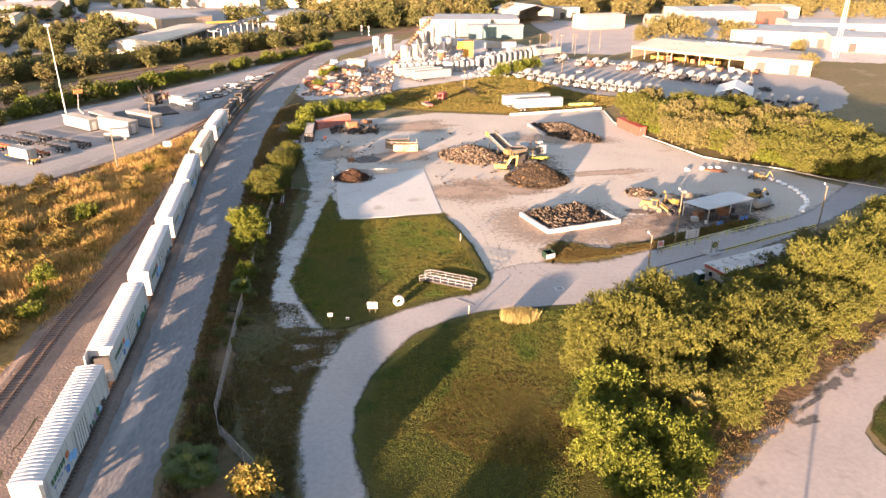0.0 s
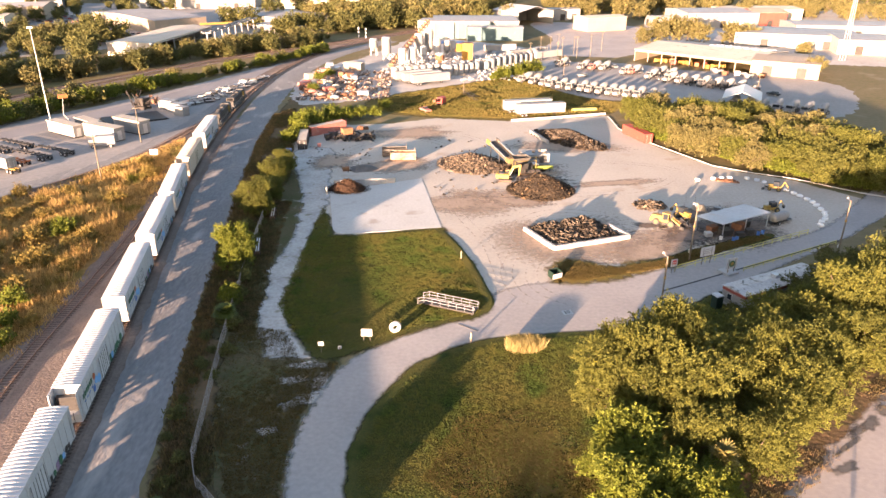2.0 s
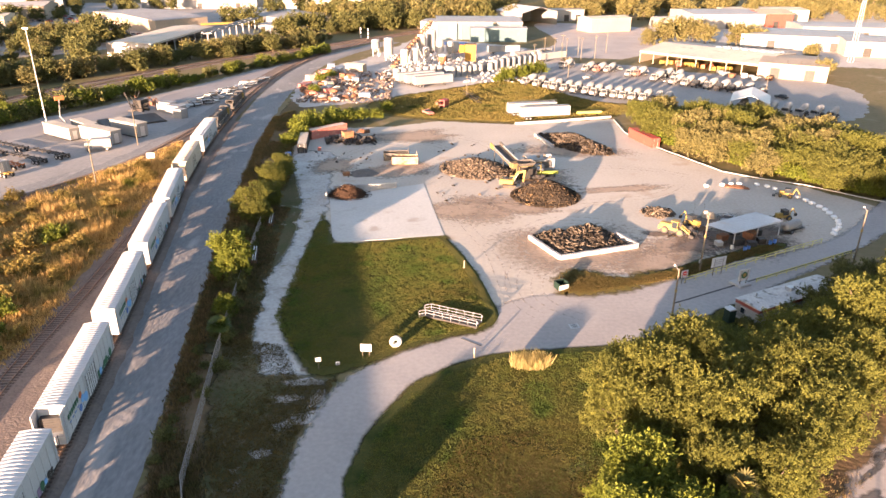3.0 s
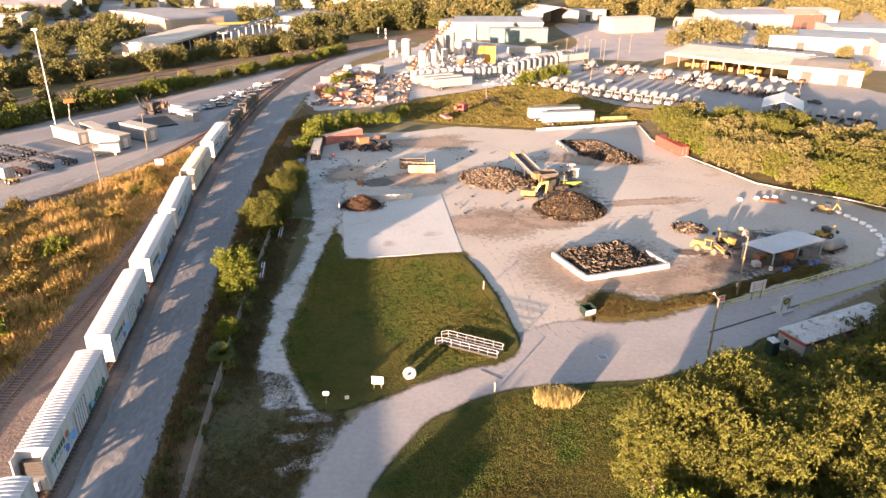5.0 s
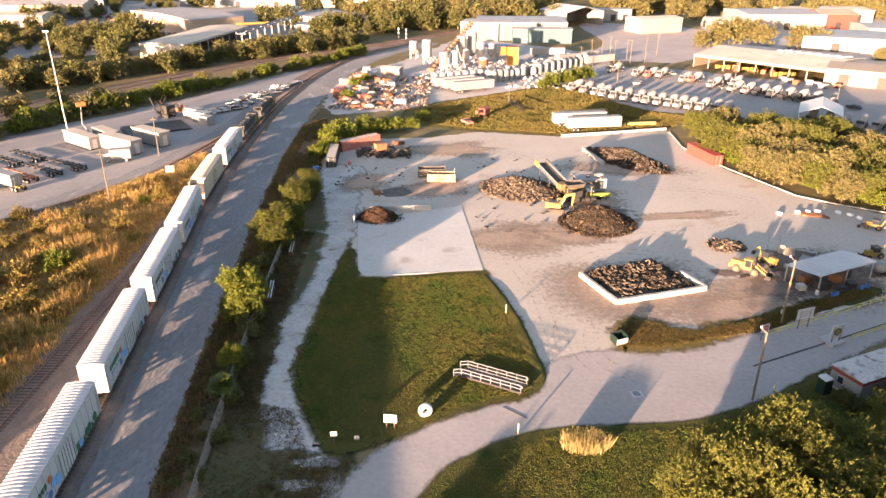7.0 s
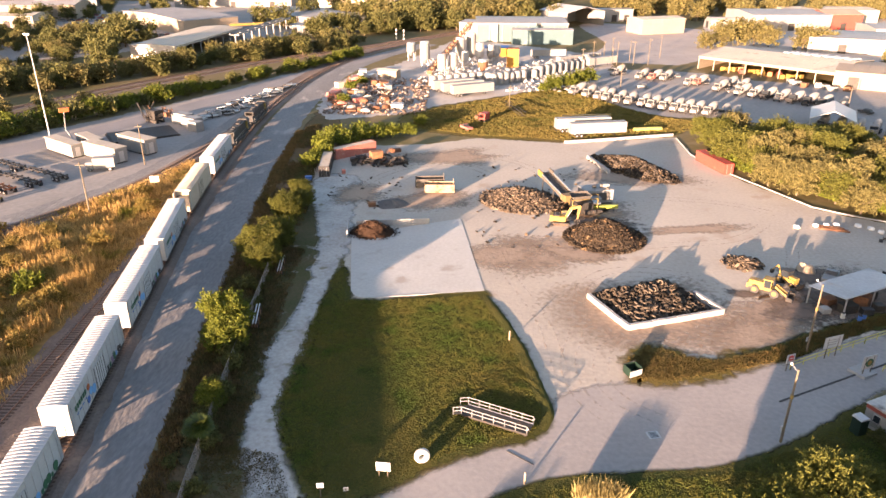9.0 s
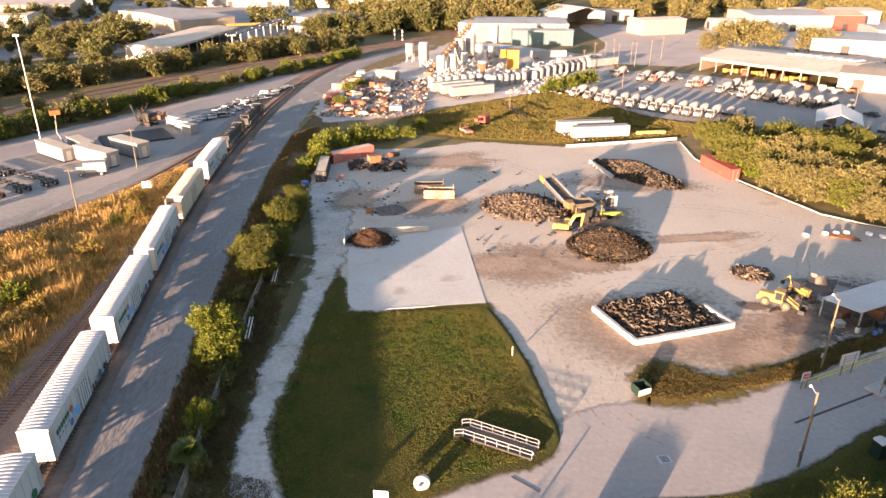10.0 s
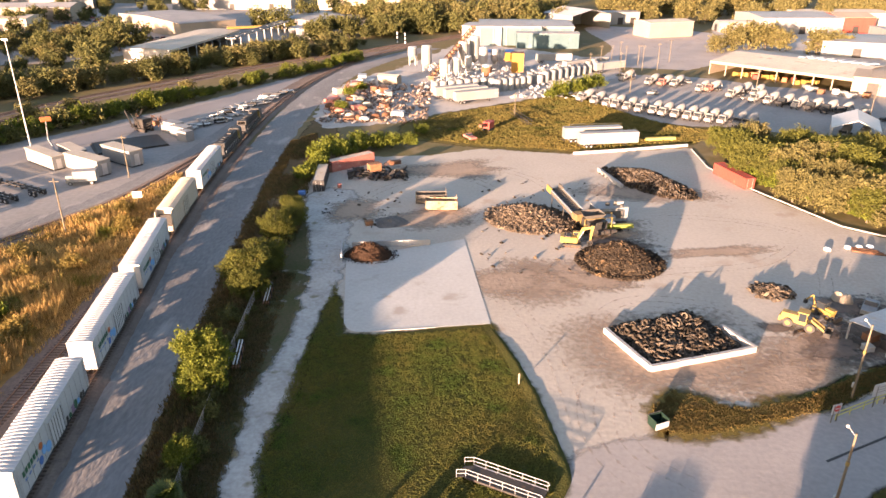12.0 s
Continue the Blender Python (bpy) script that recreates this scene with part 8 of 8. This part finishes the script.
# ---- concrete mixers and workshop ----
def mixer(paint, label):
    t = thing("mixer_truck", at(0, -340), label, "mixer truck", "mixer trucks in rows")
    part("frame", Shape().box(-0.5, 0.5, -4.2, 4.2, 0.75, 1.0), M_DARK_STEEL, t)
    cab = part("cab", Shape().prism([(-1.15, 0.8), (-1.15, 2.5), (-0.95, 2.85), (0.95, 2.85), (1.15, 2.5), (1.15, 0.8)], 1.9, 3.3), paint, t)
    part("bonnet", Shape().box(-0.95, 0.95, 3.3, 4.6, 0.8, 1.8), paint, t)
    part("windscreen", Shape().box(-1.0, 1.0, 3.28, 3.34, 1.85, 2.6), M_GLASS, cab)
    for x in (-1.17, 1.13):
        part("side_window", Shape().box(x, x + 0.04, 2.2, 3.1, 1.8, 2.5), M_GLASS, cab)
    part("drum", Shape().lathe([(0.35, 0), (0.9, 0.5), (1.22, 1.8), (1.22, 3.2), (0.8, 4.8), (0.5, 5.4)], 14, pose(0, 1.6, 1.85, 76)), M_DRUM, t, "pale tapered drum", True)
    part("chute", Shape().add([(-0.4, -3.9, 2.6), (0.4, -3.9, 2.6), (0.3, -5.2, 1.3), (-0.3, -5.2, 1.3), (-0.4, -3.9, 2.4), (0.4, -3.9, 2.4), (0.3, -5.2, 1.1), (-0.3, -5.2, 1.1)],
                              [(0, 1, 2, 3), (7, 6, 5, 4), (0, 4, 5, 1), (2, 6, 7, 3), (0, 3, 7, 4), (1, 5, 6, 2)]), M_STEEL, t)
    part("water_tank", Shape().rod((-1.0, 1.4, 1.5), (1.0, 1.4, 1.5), 0.35, 10), M_STEEL, t)
    for x in (-0.95, 0.95):
        wheel(t, x, 3.6, 0.5, 0.3)
        for y in (-3.2, -2.0, -0.8):
            wheel(t, x, y, 0.5, 0.45)
        part("fender", Shape().box(x - 0.3, x + 0.3, 3.0, 4.2, 1.05, 1.15), paint, t)
    return t


M_DRUM = mat("dusty_mixer_drum", (0.30, 0.29, 0.27), (0.21, 0.20, 0.185), 0.35, 2.0, 0.7, 0.1, c3=(0.17, 0.15, 0.13), third=0.56)
M_CAB_DUST = mat("dusty_cab_paint", (0.26, 0.25, 0.235), (0.19, 0.18, 0.17), 0.4, 2.0, 0.6, 0.05, c3=(0.14, 0.12, 0.105), third=0.58)
MIXER = mixer(M_CAB_DUST, "dusty white concrete mixer truck with a tilted drum")
MIXER_DARK = mixer(M_BLACK, "concrete mixer truck with a black cab and pale drum")
MIXER_RED = mixer(M_RED_FADED, "concrete mixer truck with a faded red cab")
for i in range(15):
    t = i / 14
    copy_thing(MIXER, at(39.5 + 43 * t + random.uniform(-0.5, 0.5), 287.5 - 33 * t ** 0.85 + random.uniform(-1.2, 1.2), 138 + random.uniform(-8, 8), 0.04))
for x, y in ((60.5, 327), (68.5, 319), (73, 317), (77.3, 316.5), (84, 307), (87.6, 307), (92, 297), (97.5, 304), (101, 300)):
    copy_thing(MIXER_RED if (x, y) in ((73, 317), (87.6, 307)) else MIXER, at(x, y, 132 + random.uniform(-6, 6), 0.04))
for i in range(8):
    copy_thing(MIXER_DARK if i in (2, 4, 5, 6) else MIXER, at(97.5 + i * 3.4, 290 - i * 3.0, 130 + random.uniform(-4, 4), 0.04))
for i in range(7):
    copy_thing(MIXER, at(104 + i * 4.0, 243 - i * 2.0, 138 + random.uniform(-6, 6), 0.04))
for x, y, a, c in ((95, 293, 60, CAR_DARK), (121, 268, 30, CAR_RED), (126, 262, 30, CAR_DARK), (82, 322, 20, CAR_WHITE), (76, 332, 10, CAR_DARK), (64, 300, 80, CAR_WHITE)):
    copy_thing(c, at(x, y, a, 0.04))
M_ROOF_PALE = mat("pale_sheet_roof", (0.46, 0.41, 0.34), (0.37, 0.33, 0.275), 0.1, 1.2, 0.8, 0.15, c3=(0.30, 0.25, 0.20), third=0.6)
WORK = at(97, 343, -44)
shed("workshop", WORK, 54, 44, 5.2, 1.8, M_TAN, M_ROOF_PALE, "wide tan workshop with an open front and pale roof", 8, True, category="workshop")
for i in range(12):
    p = WORK @ Vector((10 + i * 2.6, 3.5 + (i % 3) * 2.4, 0))
    m = (M_YELLOW, M_YELLOW, M_ORANGE, M_RED, M_YELLOW)[i % 5]
    crate(p.x, p.y, 1.8, 2.6, 1.6, m, "yellow or red machine under the workshop's front", 30 + i * 17)
for i in range(7):
    p = WORK @ Vector((40 + i * 3.4, -4 - (i % 3) * 2, 0))
    crate(p.x, p.y, 2.2, 2.2, 1.6, (M_WHITE, M_WHITE, M_RUST, M_STEEL)[i % 4], "pale crate stacked before the workshop", i * 23)
shed("workshop_annexe", at(136, 306, -30), 26, 30, 6.0, 0.6, M_TAN, M_TAN, "tan annexe of the workshop", 4, False, 2, "shed")
for i in range(3):
    for j in range(7):
        p = WORK @ Vector((26 + j * 4.0, 25 + i * 5.5, 7.0 - 1.8 * (3 + i * 5.5) / 22 + 0.28))
        d = thing("roof_vent", Matrix.Translation(p), "round white roof light on the workshop", "roof light", "roof lights of the workshop")
        part("dome", Shape().lathe([(1.5, -0.2), (1.4, 0.15), (0.9, 0.35), (0.2, 0.42)], 12), M_SIGN, d)
tent = thing("tent", at(103, 236, -25), "white pitched tent roof behind the wood", "tent")
part("roof", Shape().prism([(-6, 4.0), (0, 6.5), (6, 4.0), (6, 3.8), (0, 6.3), (-6, 3.8)], 0, 16), M_SIGN, tent)
for x in (-5.7, 5.7):
    for y in (0.3, 8, 15.7):
        part("post", Shape().rod((x, y, 0), (x, y, 3.9), 0.12, 6), M_STEEL, tent)
shed("east_warehouse", at(168, 478, 4), 48, 40, 9, 1.2, M_WHITE, M_WHITE, "long white warehouse far off", 6, False, 1, "warehouse")
shed("red_barn", at(214, 484, 4), 22, 24, 9, 2.0, M_RED, M_TAN, "red-walled shed beside the warehouse", 3, False, 1, "shed")
shed("north_shed", at(205, 520, 2), 60, 30, 8, 1.0, M_CREAM, M_CREAM, "cream shed behind the red one", 6, False, 2, "shed")
shed("south_shed", at(165, 395, -20), 60, 36, 7, 0.6, M_WHITE, M_WHITE, "low white shed beyond the workshop", 6, False, 2, "shed")
shed("east_store", at(215, 430, -8), 70, 30, 7, 0.8, M_WHITE, M_WHITE, "long low white store", 7, False, 3, "warehouse")
shed("east_store", at(205, 365, -15), 60, 30, 7, 0.8, M_CREAM, M_WHITE, "long low cream store", 7, False, 3, "warehouse")
quon = thing("quonset_hut", at(146, 492, 90), "white arched storage hut", "hut")
arc = [(7 * math.cos(math.pi * k / 14), 6.5 * math.sin(math.pi * k / 14)) for k in range(15)]
part("arch", Shape().prism([(x, max(z, 0)) for x, z in arc], -26, 0), M_WHITE, quon)
part("end_door", Shape().box(-2, 2, 0.0, 0.1, 0, 4), M_DARK_STEEL, quon)


def line_pole(x, y, h, label, group, material=None):
    p = thing("utility_pole", at(x, y), label, "utility pole", group)
    part("pole", Shape().rod((0, 0, 0), (0, 0, h), 0.16, 7, 0.1), material or M_WOOD, p)
    part("crossarm", Shape().box(-0.9, 0.9, -0.06, 0.06, h - 0.7, h - 0.55), material or M_WOOD, p)
    return p


for x, y, h in ((46, 330, 10), (54, 352, 10), (60, 360, 9), (64, 350, 10), (70, 345, 11), (78, 352, 11), (56, 300, 9), (66, 372, 9), (72, 362, 9), (88, 372, 10), (100, 300, 9), (118, 258, 9), (60, 340, 9), (13, 261, 8)):
    line_pole(x, y, h, "slim utility pole by the lots", "poles round the lots")
tm = thing("radio_mast", at(197, 345), "tall tapering lattice mast", "mast")
for a in (0, 120, 240):
    c, s_ = math.cos(math.radians(a)), math.sin(math.radians(a))
    part("leg", Shape().rod((1.4 * c, 1.4 * s_, 0), (0.5 * c, 0.5 * s_, 42), 0.14, 5), M_STEEL, tm)
for k in range(14):
    part("brace", Shape().lathe([(1.4 - 0.06 * k, k * 3.0), (1.4 - 0.06 * k, k * 3.0 + 0.12)], 3), M_STEEL, tm)

# ---- west lot ----
def site_office(m, length, label, windows=3):
    s = thing("site_office", m, label, "site office", "offices on the west lot")
    part("box", Shape().box(-1.3, 1.3, 0, length, 0.3, 3.0), M_WHITE, s)
    part("roof", Shape().box(-1.4, 1.4, -0.1, length + 0.1, 3.0, 3.15), M_CREAM, s)
    part("base", Shape().box(-1.1, 1.1, 0.2, length - 0.2, 0.03, 0.3), M_DARK_STEEL, s)
    for k in range(windows):
        part("window", Shape().box(1.28, 1.34, 1.2 + k * 2.6, 2.1 + k * 2.6, 1.5, 2.3), M_GLASS, s)
    part("door", Shape().box(-0.5, 0.5, -0.05, 0.0, 0.35, 2.4), M_STEEL, s)
    return s


site_office(at(-97.6, 203.0, along(-97.6, 203, -108.6, 210.6), 0, 1.12), 12.0, "white site office with a tin roof beside the mast")
site_office(at(-94.6, 207.6, along(-94.6, 207.6, -104, 215.5), 0, 1.12), 9.0, "second white site office behind the first")
site_office(at(-84.6, 199.0, along(-84.6, 199, -96.0, 205.6), 0, 1.25), 10.5, "wide white site office near the siding")
site_office(at(-80.4, 206.5, along(-80.4, 206.5, -91.0, 213), 0, 1.3), 9.0, "white site office with a pale brown roof")
solo("dark_stockpile", Shape().prism([(-9, 0), (-8.4, 0.5), (8.4, 0.5), (9, 0)], -6, 6), M_DARK_STEEL, at(-91, 225, 35, 0.03), "low flat stockpile of dark material", "stockpile")
bt = thing("box_truck", at(-86.6, 193.4, 105), "white box truck parked by the siding", "truck")
part("box", Shape().box(-1.15, 1.15, -2.8, 2.0, 0.9, 3.2), M_WHITE, bt)
part("cab", Shape().box(-1.05, 1.05, 2.1, 3.6, 0.5, 2.3), M_WHITE, bt)
part("windscreen", Shape().box(-0.9, 0.9, 3.58, 3.64, 1.4, 2.1), M_GLASS, bt)
for x in (-0.9, 0.9):
    wheel(bt, x, -1.6, 0.45, 0.3)
    wheel(bt, x, 2.8, 0.45, 0.3)
lift = thing("boom_lift", at(-104, 213, 40), "white and orange telescopic boom lift", "boom lift")
part("base", Shape().box(-1.1, 1.1, -1.6, 1.6, 0.5, 1.3), M_WHITE, lift)
part("boom", Shape().rod((0, -1.4, 1.6), (0, 8.5, 2.8), 0.25, 6).rod((0, 8.5, 2.8), (0, 5.5, 8.2), 0.16, 6), M_WHITE, lift)
part("basket", Shape().box(-1.2, 1.2, 4.8, 5.8, 8.2, 9.3), M_ORANGE, lift, "orange work basket")
for x in (-1.0, 1.0):
    for y in (-1.2, 1.2):
        wheel(lift, x, y, 0.45, 0.35)
mast = thing("flag_mast", at(-110.5, 213.5), "tall slim white mast beside the offices", "mast")
part("shaft", Shape().rod((0, 0, 0), (0, 0, 28.5), 0.2, 10, 0.11), M_SIGN, mast)
part("base", Shape().box(-0.8, 0.8, -0.8, 0.8, 0.03, 0.8), M_WHITE_BLOCK, mast)
part("head", Shape().box(-0.7, 0.7, -0.2, 0.2, 28.3, 28.7), M_STEEL, mast)


def chassis(m, paint, label):
    c = thing("trailer_chassis", m, label, "trailer chassis", "trailer chassis on the west lot")
    for x in (-0.45, 0.45):
        part("beam", Shape().box(x - 0.12, x + 0.12, 0, 12, 0.95, 1.2), paint, c)
    for k in range(6):
        part("crossmember", Shape().box(-1.15, 1.15, 0.5 + k * 2.1, 0.7 + k * 2.1, 0.98, 1.16), paint, c)
    for y in (1.0, 2.3):
        for x in (-0.95, 0.95):
            wheel(c, x, y, 0.5, 0.45)
    return c


for i in range(12):
    x, y = -91.5 - (i % 6) * 3.3 - (i // 6) * 13, 184.5 - (i % 6) * 4.4 + (i // 6) * 6.5
    if i in (3, 4):
        continue
    chassis(at(x + random.uniform(-0.5, 0.5), y, 62 + random.uniform(-3, 3), 0.03, 1.12), (M_DARK_STEEL, M_DARK_STEEL, M_ORANGE)[i % 3], "dark or orange empty trailer chassis")
container(at(-98.5, 170.5, 62, 1.2), 7.5, M_WHITE, "white container box on a yellow chassis", "container_box")
chassis(at(-97, 169.7, 62, 0.03), M_YELLOW, "yellow trailer chassis under a white box")
crane = shovel(at(-93.5, 240, -120), M_DARK_STEEL, "dark rusty old crane with a lattice boom")
for k in range(3):
    heapy = Shape()
    for q in range(9):
        heapy.rod((random.uniform(-2, 2), random.uniform(-2, 2), random.uniform(0.2, 1.5)), (random.uniform(-2.5, 2.5), random.uniform(-2.5, 2.5), random.uniform(1.5, 6.5 - k)), 0.14, 5)
    solo("crane_parts", heapy, M_RUST if k else M_DARK_STEEL, at(-96 + k * 2.6, 240.5 + k * 1.2), "rusty upright crane parts on the lot", "crane parts")
for x, y, w, d, h in ((-84.5, 238.5, 3, 6, 3.2), (-80.5, 234.5, 3.2, 6, 3.0), (-78, 230.5, 2.6, 4, 2.8), (-87, 241, 2.5, 3, 2.4)):
    crate(x, y, w, d, h, M_WHITE, "white wrapped stack on the west lot", 60)
r = random.Random(8)
for i in range(44):
    t = r.random()
    x, y = -80 + 13 * t + r.uniform(-4, 3), 244 + 50 * t + r.uniform(-4, 4)
    b = thing("machine_frame", at(x, y, r.uniform(0, 180), 0.03), "grey steel machine frame stored on the lot", "machine frame", "frames on the west lot")
    for k in range(3):
        part("bar", Shape().box(-1.4, 1.4, -2 + k * 1.8, -1.8 + k * 1.8, 0.3, 0.6 + 0.5 * (k % 2)), M_STEEL if i % 3 else M_DARK_STEEL, b)
    part("deck", Shape().box(-1.0, 1.0, -2, 2, 0.6, 0.75), M_ROOF_GREY if i % 2 else M_STEEL, b)
    for sx in (-1.2, 1.2):
        part("leg", Shape().box(sx - 0.08, sx + 0.08, -0.1, 0.1, 0, 0.5), M_DARK_STEEL, b)
line_pole(-75.2, 164.5, 11, "slim wooden pole in the dry grass", "poles beside the siding")
line_pole(-78.8, 198.2, 10, "wooden pole beside the siding", "poles beside the siding")
signboard(at(-68.6, 180.5, 10), 1.9, 1.4, 1.6, "white track-side board seen above the dry grass", 1, False)
for x, y in ((-40, 427), (-35.5, 423)):
    sg = thing("rail_signal", at(x, y), "white banded rail signal post", "rail signal", "rail signals")
    part("post", Shape().rod((0, 0, 0), (0, 0, 5.6), 0.4, 8), M_SIGN, sg)
    for z in (1.4, 3.4):
        part("band", Shape().rod((0, 0, z), (0, 0, z + 0.9), 0.44, 8), M_BLACK, sg)
rc = thing("gondola_car", at(-157, 247, 28, 0.4), "red open gondola railcar on the far line", "railcar")
part("body", Shape().box(-1.5, 1.5, 0, 14, 1.0, 3.4), M_RED, rc)
for k in range(9):
    part("rib", Shape().box(-1.58, 1.58, 0.4 + k * 1.6, 0.6 + k * 1.6, 1.0, 3.4), M_RED, rc)
part("floor_frame", Shape().box(-1.2, 1.2, 0.5, 13.5, 0.2, 1.0), M_DARK_STEEL, rc)

# ---- far warehouses to the west ----
shed("west_warehouse", at(-160, 438, 48), 34, 80, 7.5, 1.2, M_TAN, M_ROOF_GREY, "wide tan warehouse with a grey roof", 9, False, 0, "warehouse")
shed("long_shelter", at(-131, 352, 84), 74, 22, 6, 0.6, M_STEEL, M_CREAM, "long pale roofed open shelter", 9, True, category="shelter")
shed("west_store", at(-320, 452, 10), 60, 26, 7, 1.0, M_CREAM, M_CREAM, "cream store with a low roof", 6, False, 2, "warehouse")
shed("west_store", at(-330, 500, 10), 70, 30, 9, 2.0, M_TAN, M_ROOF_GREY, "tan store with a grey pitched roof", 6, False, 0, "warehouse")
shed("white_depot", at(-140, 500, -38), 62, 46, 7, 1.4, M_WHITE, M_WHITE, "large white depot with a pale roof", 8, False, 5, "warehouse")
shed("white_depot", at(-104, 452, -35), 34, 14, 4.5, 0.4, M_WHITE, M_WHITE, "low white depot wing", 6, False, 4, "warehouse")
shed("far_store", at(-230, 600, 5), 90, 40, 8, 1.2, M_WHITE, M_CREAM, "far pale metal-clad warehouse", 6, False, 3, "warehouse")
shed("far_store", at(-120, 610, -10), 80, 40, 8, 1.2, M_CREAM, M_WHITE, "far pale metal-clad warehouse", 6, False, 3, "warehouse")
shed("far_store", at(-380, 590, 5), 90, 40, 8, 1.2, M_WHITE, M_WHITE, "far pale metal-clad warehouse", 6, False, 3, "warehouse")
gantry = thing("pipe_gantry", Matrix(), "tall steel gantry with many columns", "gantry")
for k in range(8):
    t = k / 7
    x, y = -112 + 7 * t, 378 + 70 * t
    part("column", Shape().box(x - 0.3, x + 0.3, y - 0.3, y + 0.3, 0, 8), M_ROOF_GREY, gantry)
    part("crossbeam", Shape().box(x - 2.2, x + 2.2, y - 0.25, y + 0.25, 7.6, 8.2), M_ROOF_GREY, gantry)
for dx in (-2, 2):
    part("girder", Shape().rod((-112 + dx, 376, 8.4), (-105 + dx, 450, 8.4), 0.4, 6), M_ROOF_GREY, gantry)
part("yellow_beam", Shape().rod((-128, 420, 7.6), (-112, 428, 7.6), 0.7, 6), M_YELLOW, gantry)
for i in range(22):
    copy_thing((CAR_WHITE, CAR_DARK, CAR_WHITE, CAR_RED)[i % 4], at(-178 + (i % 8) * 3.4, 408 + (i // 8) * 12, 40, 0.02))
for i in range(26):
    copy_thing((CAR_RED, CAR_WHITE, CAR_RED)[i % 3], at(-92 + (i % 9) * 3.6 + (i // 9) * 4, 508 + (i // 9) * 14, 10, 0.02))
for i in range(24):
    copy_thing((CAR_WHITE, CAR_DARK, CAR_RED)[i % 3], at(-265 + (i % 8) * 6, 500 + (i // 8) * 16, 80, 0.02))
for i in range(16):
    copy_thing((CAR_WHITE, CAR_DARK, CAR_RED)[i % 3], at(180 + (i % 8) * 6, 440 - (i // 8) * 30, 80, 0.02))
# ---- railway pieces ----
railway("main_track", TRAIN_LINE, 0.30, "main track under the freight train", 0, 1)
railway("siding_track", SIDING, 0.24, "empty siding with rusty rails", 90, 276)
railway("north_track", NORTH_LINE, 0.22, "rusty branch track beside the field", 60, 70)
railway("far_track", FAR_LINE, 0.22, "far main line track", 0, 1)
railway("far_track_second", FAR_LINE_2, 0.22, "second far main line track", 0, 1)
# ---- the patterns from which copies were made are taken away again ----
for ob in [o for o in bpy.data.objects if o.parent is None and o.type in ("EMPTY", "MESH") and o.matrix_basis.translation.y < -250]:
    if ob.name != "ground":
        for o in (*ob.children_recursive, ob):
            bpy.data.objects.remove(o)
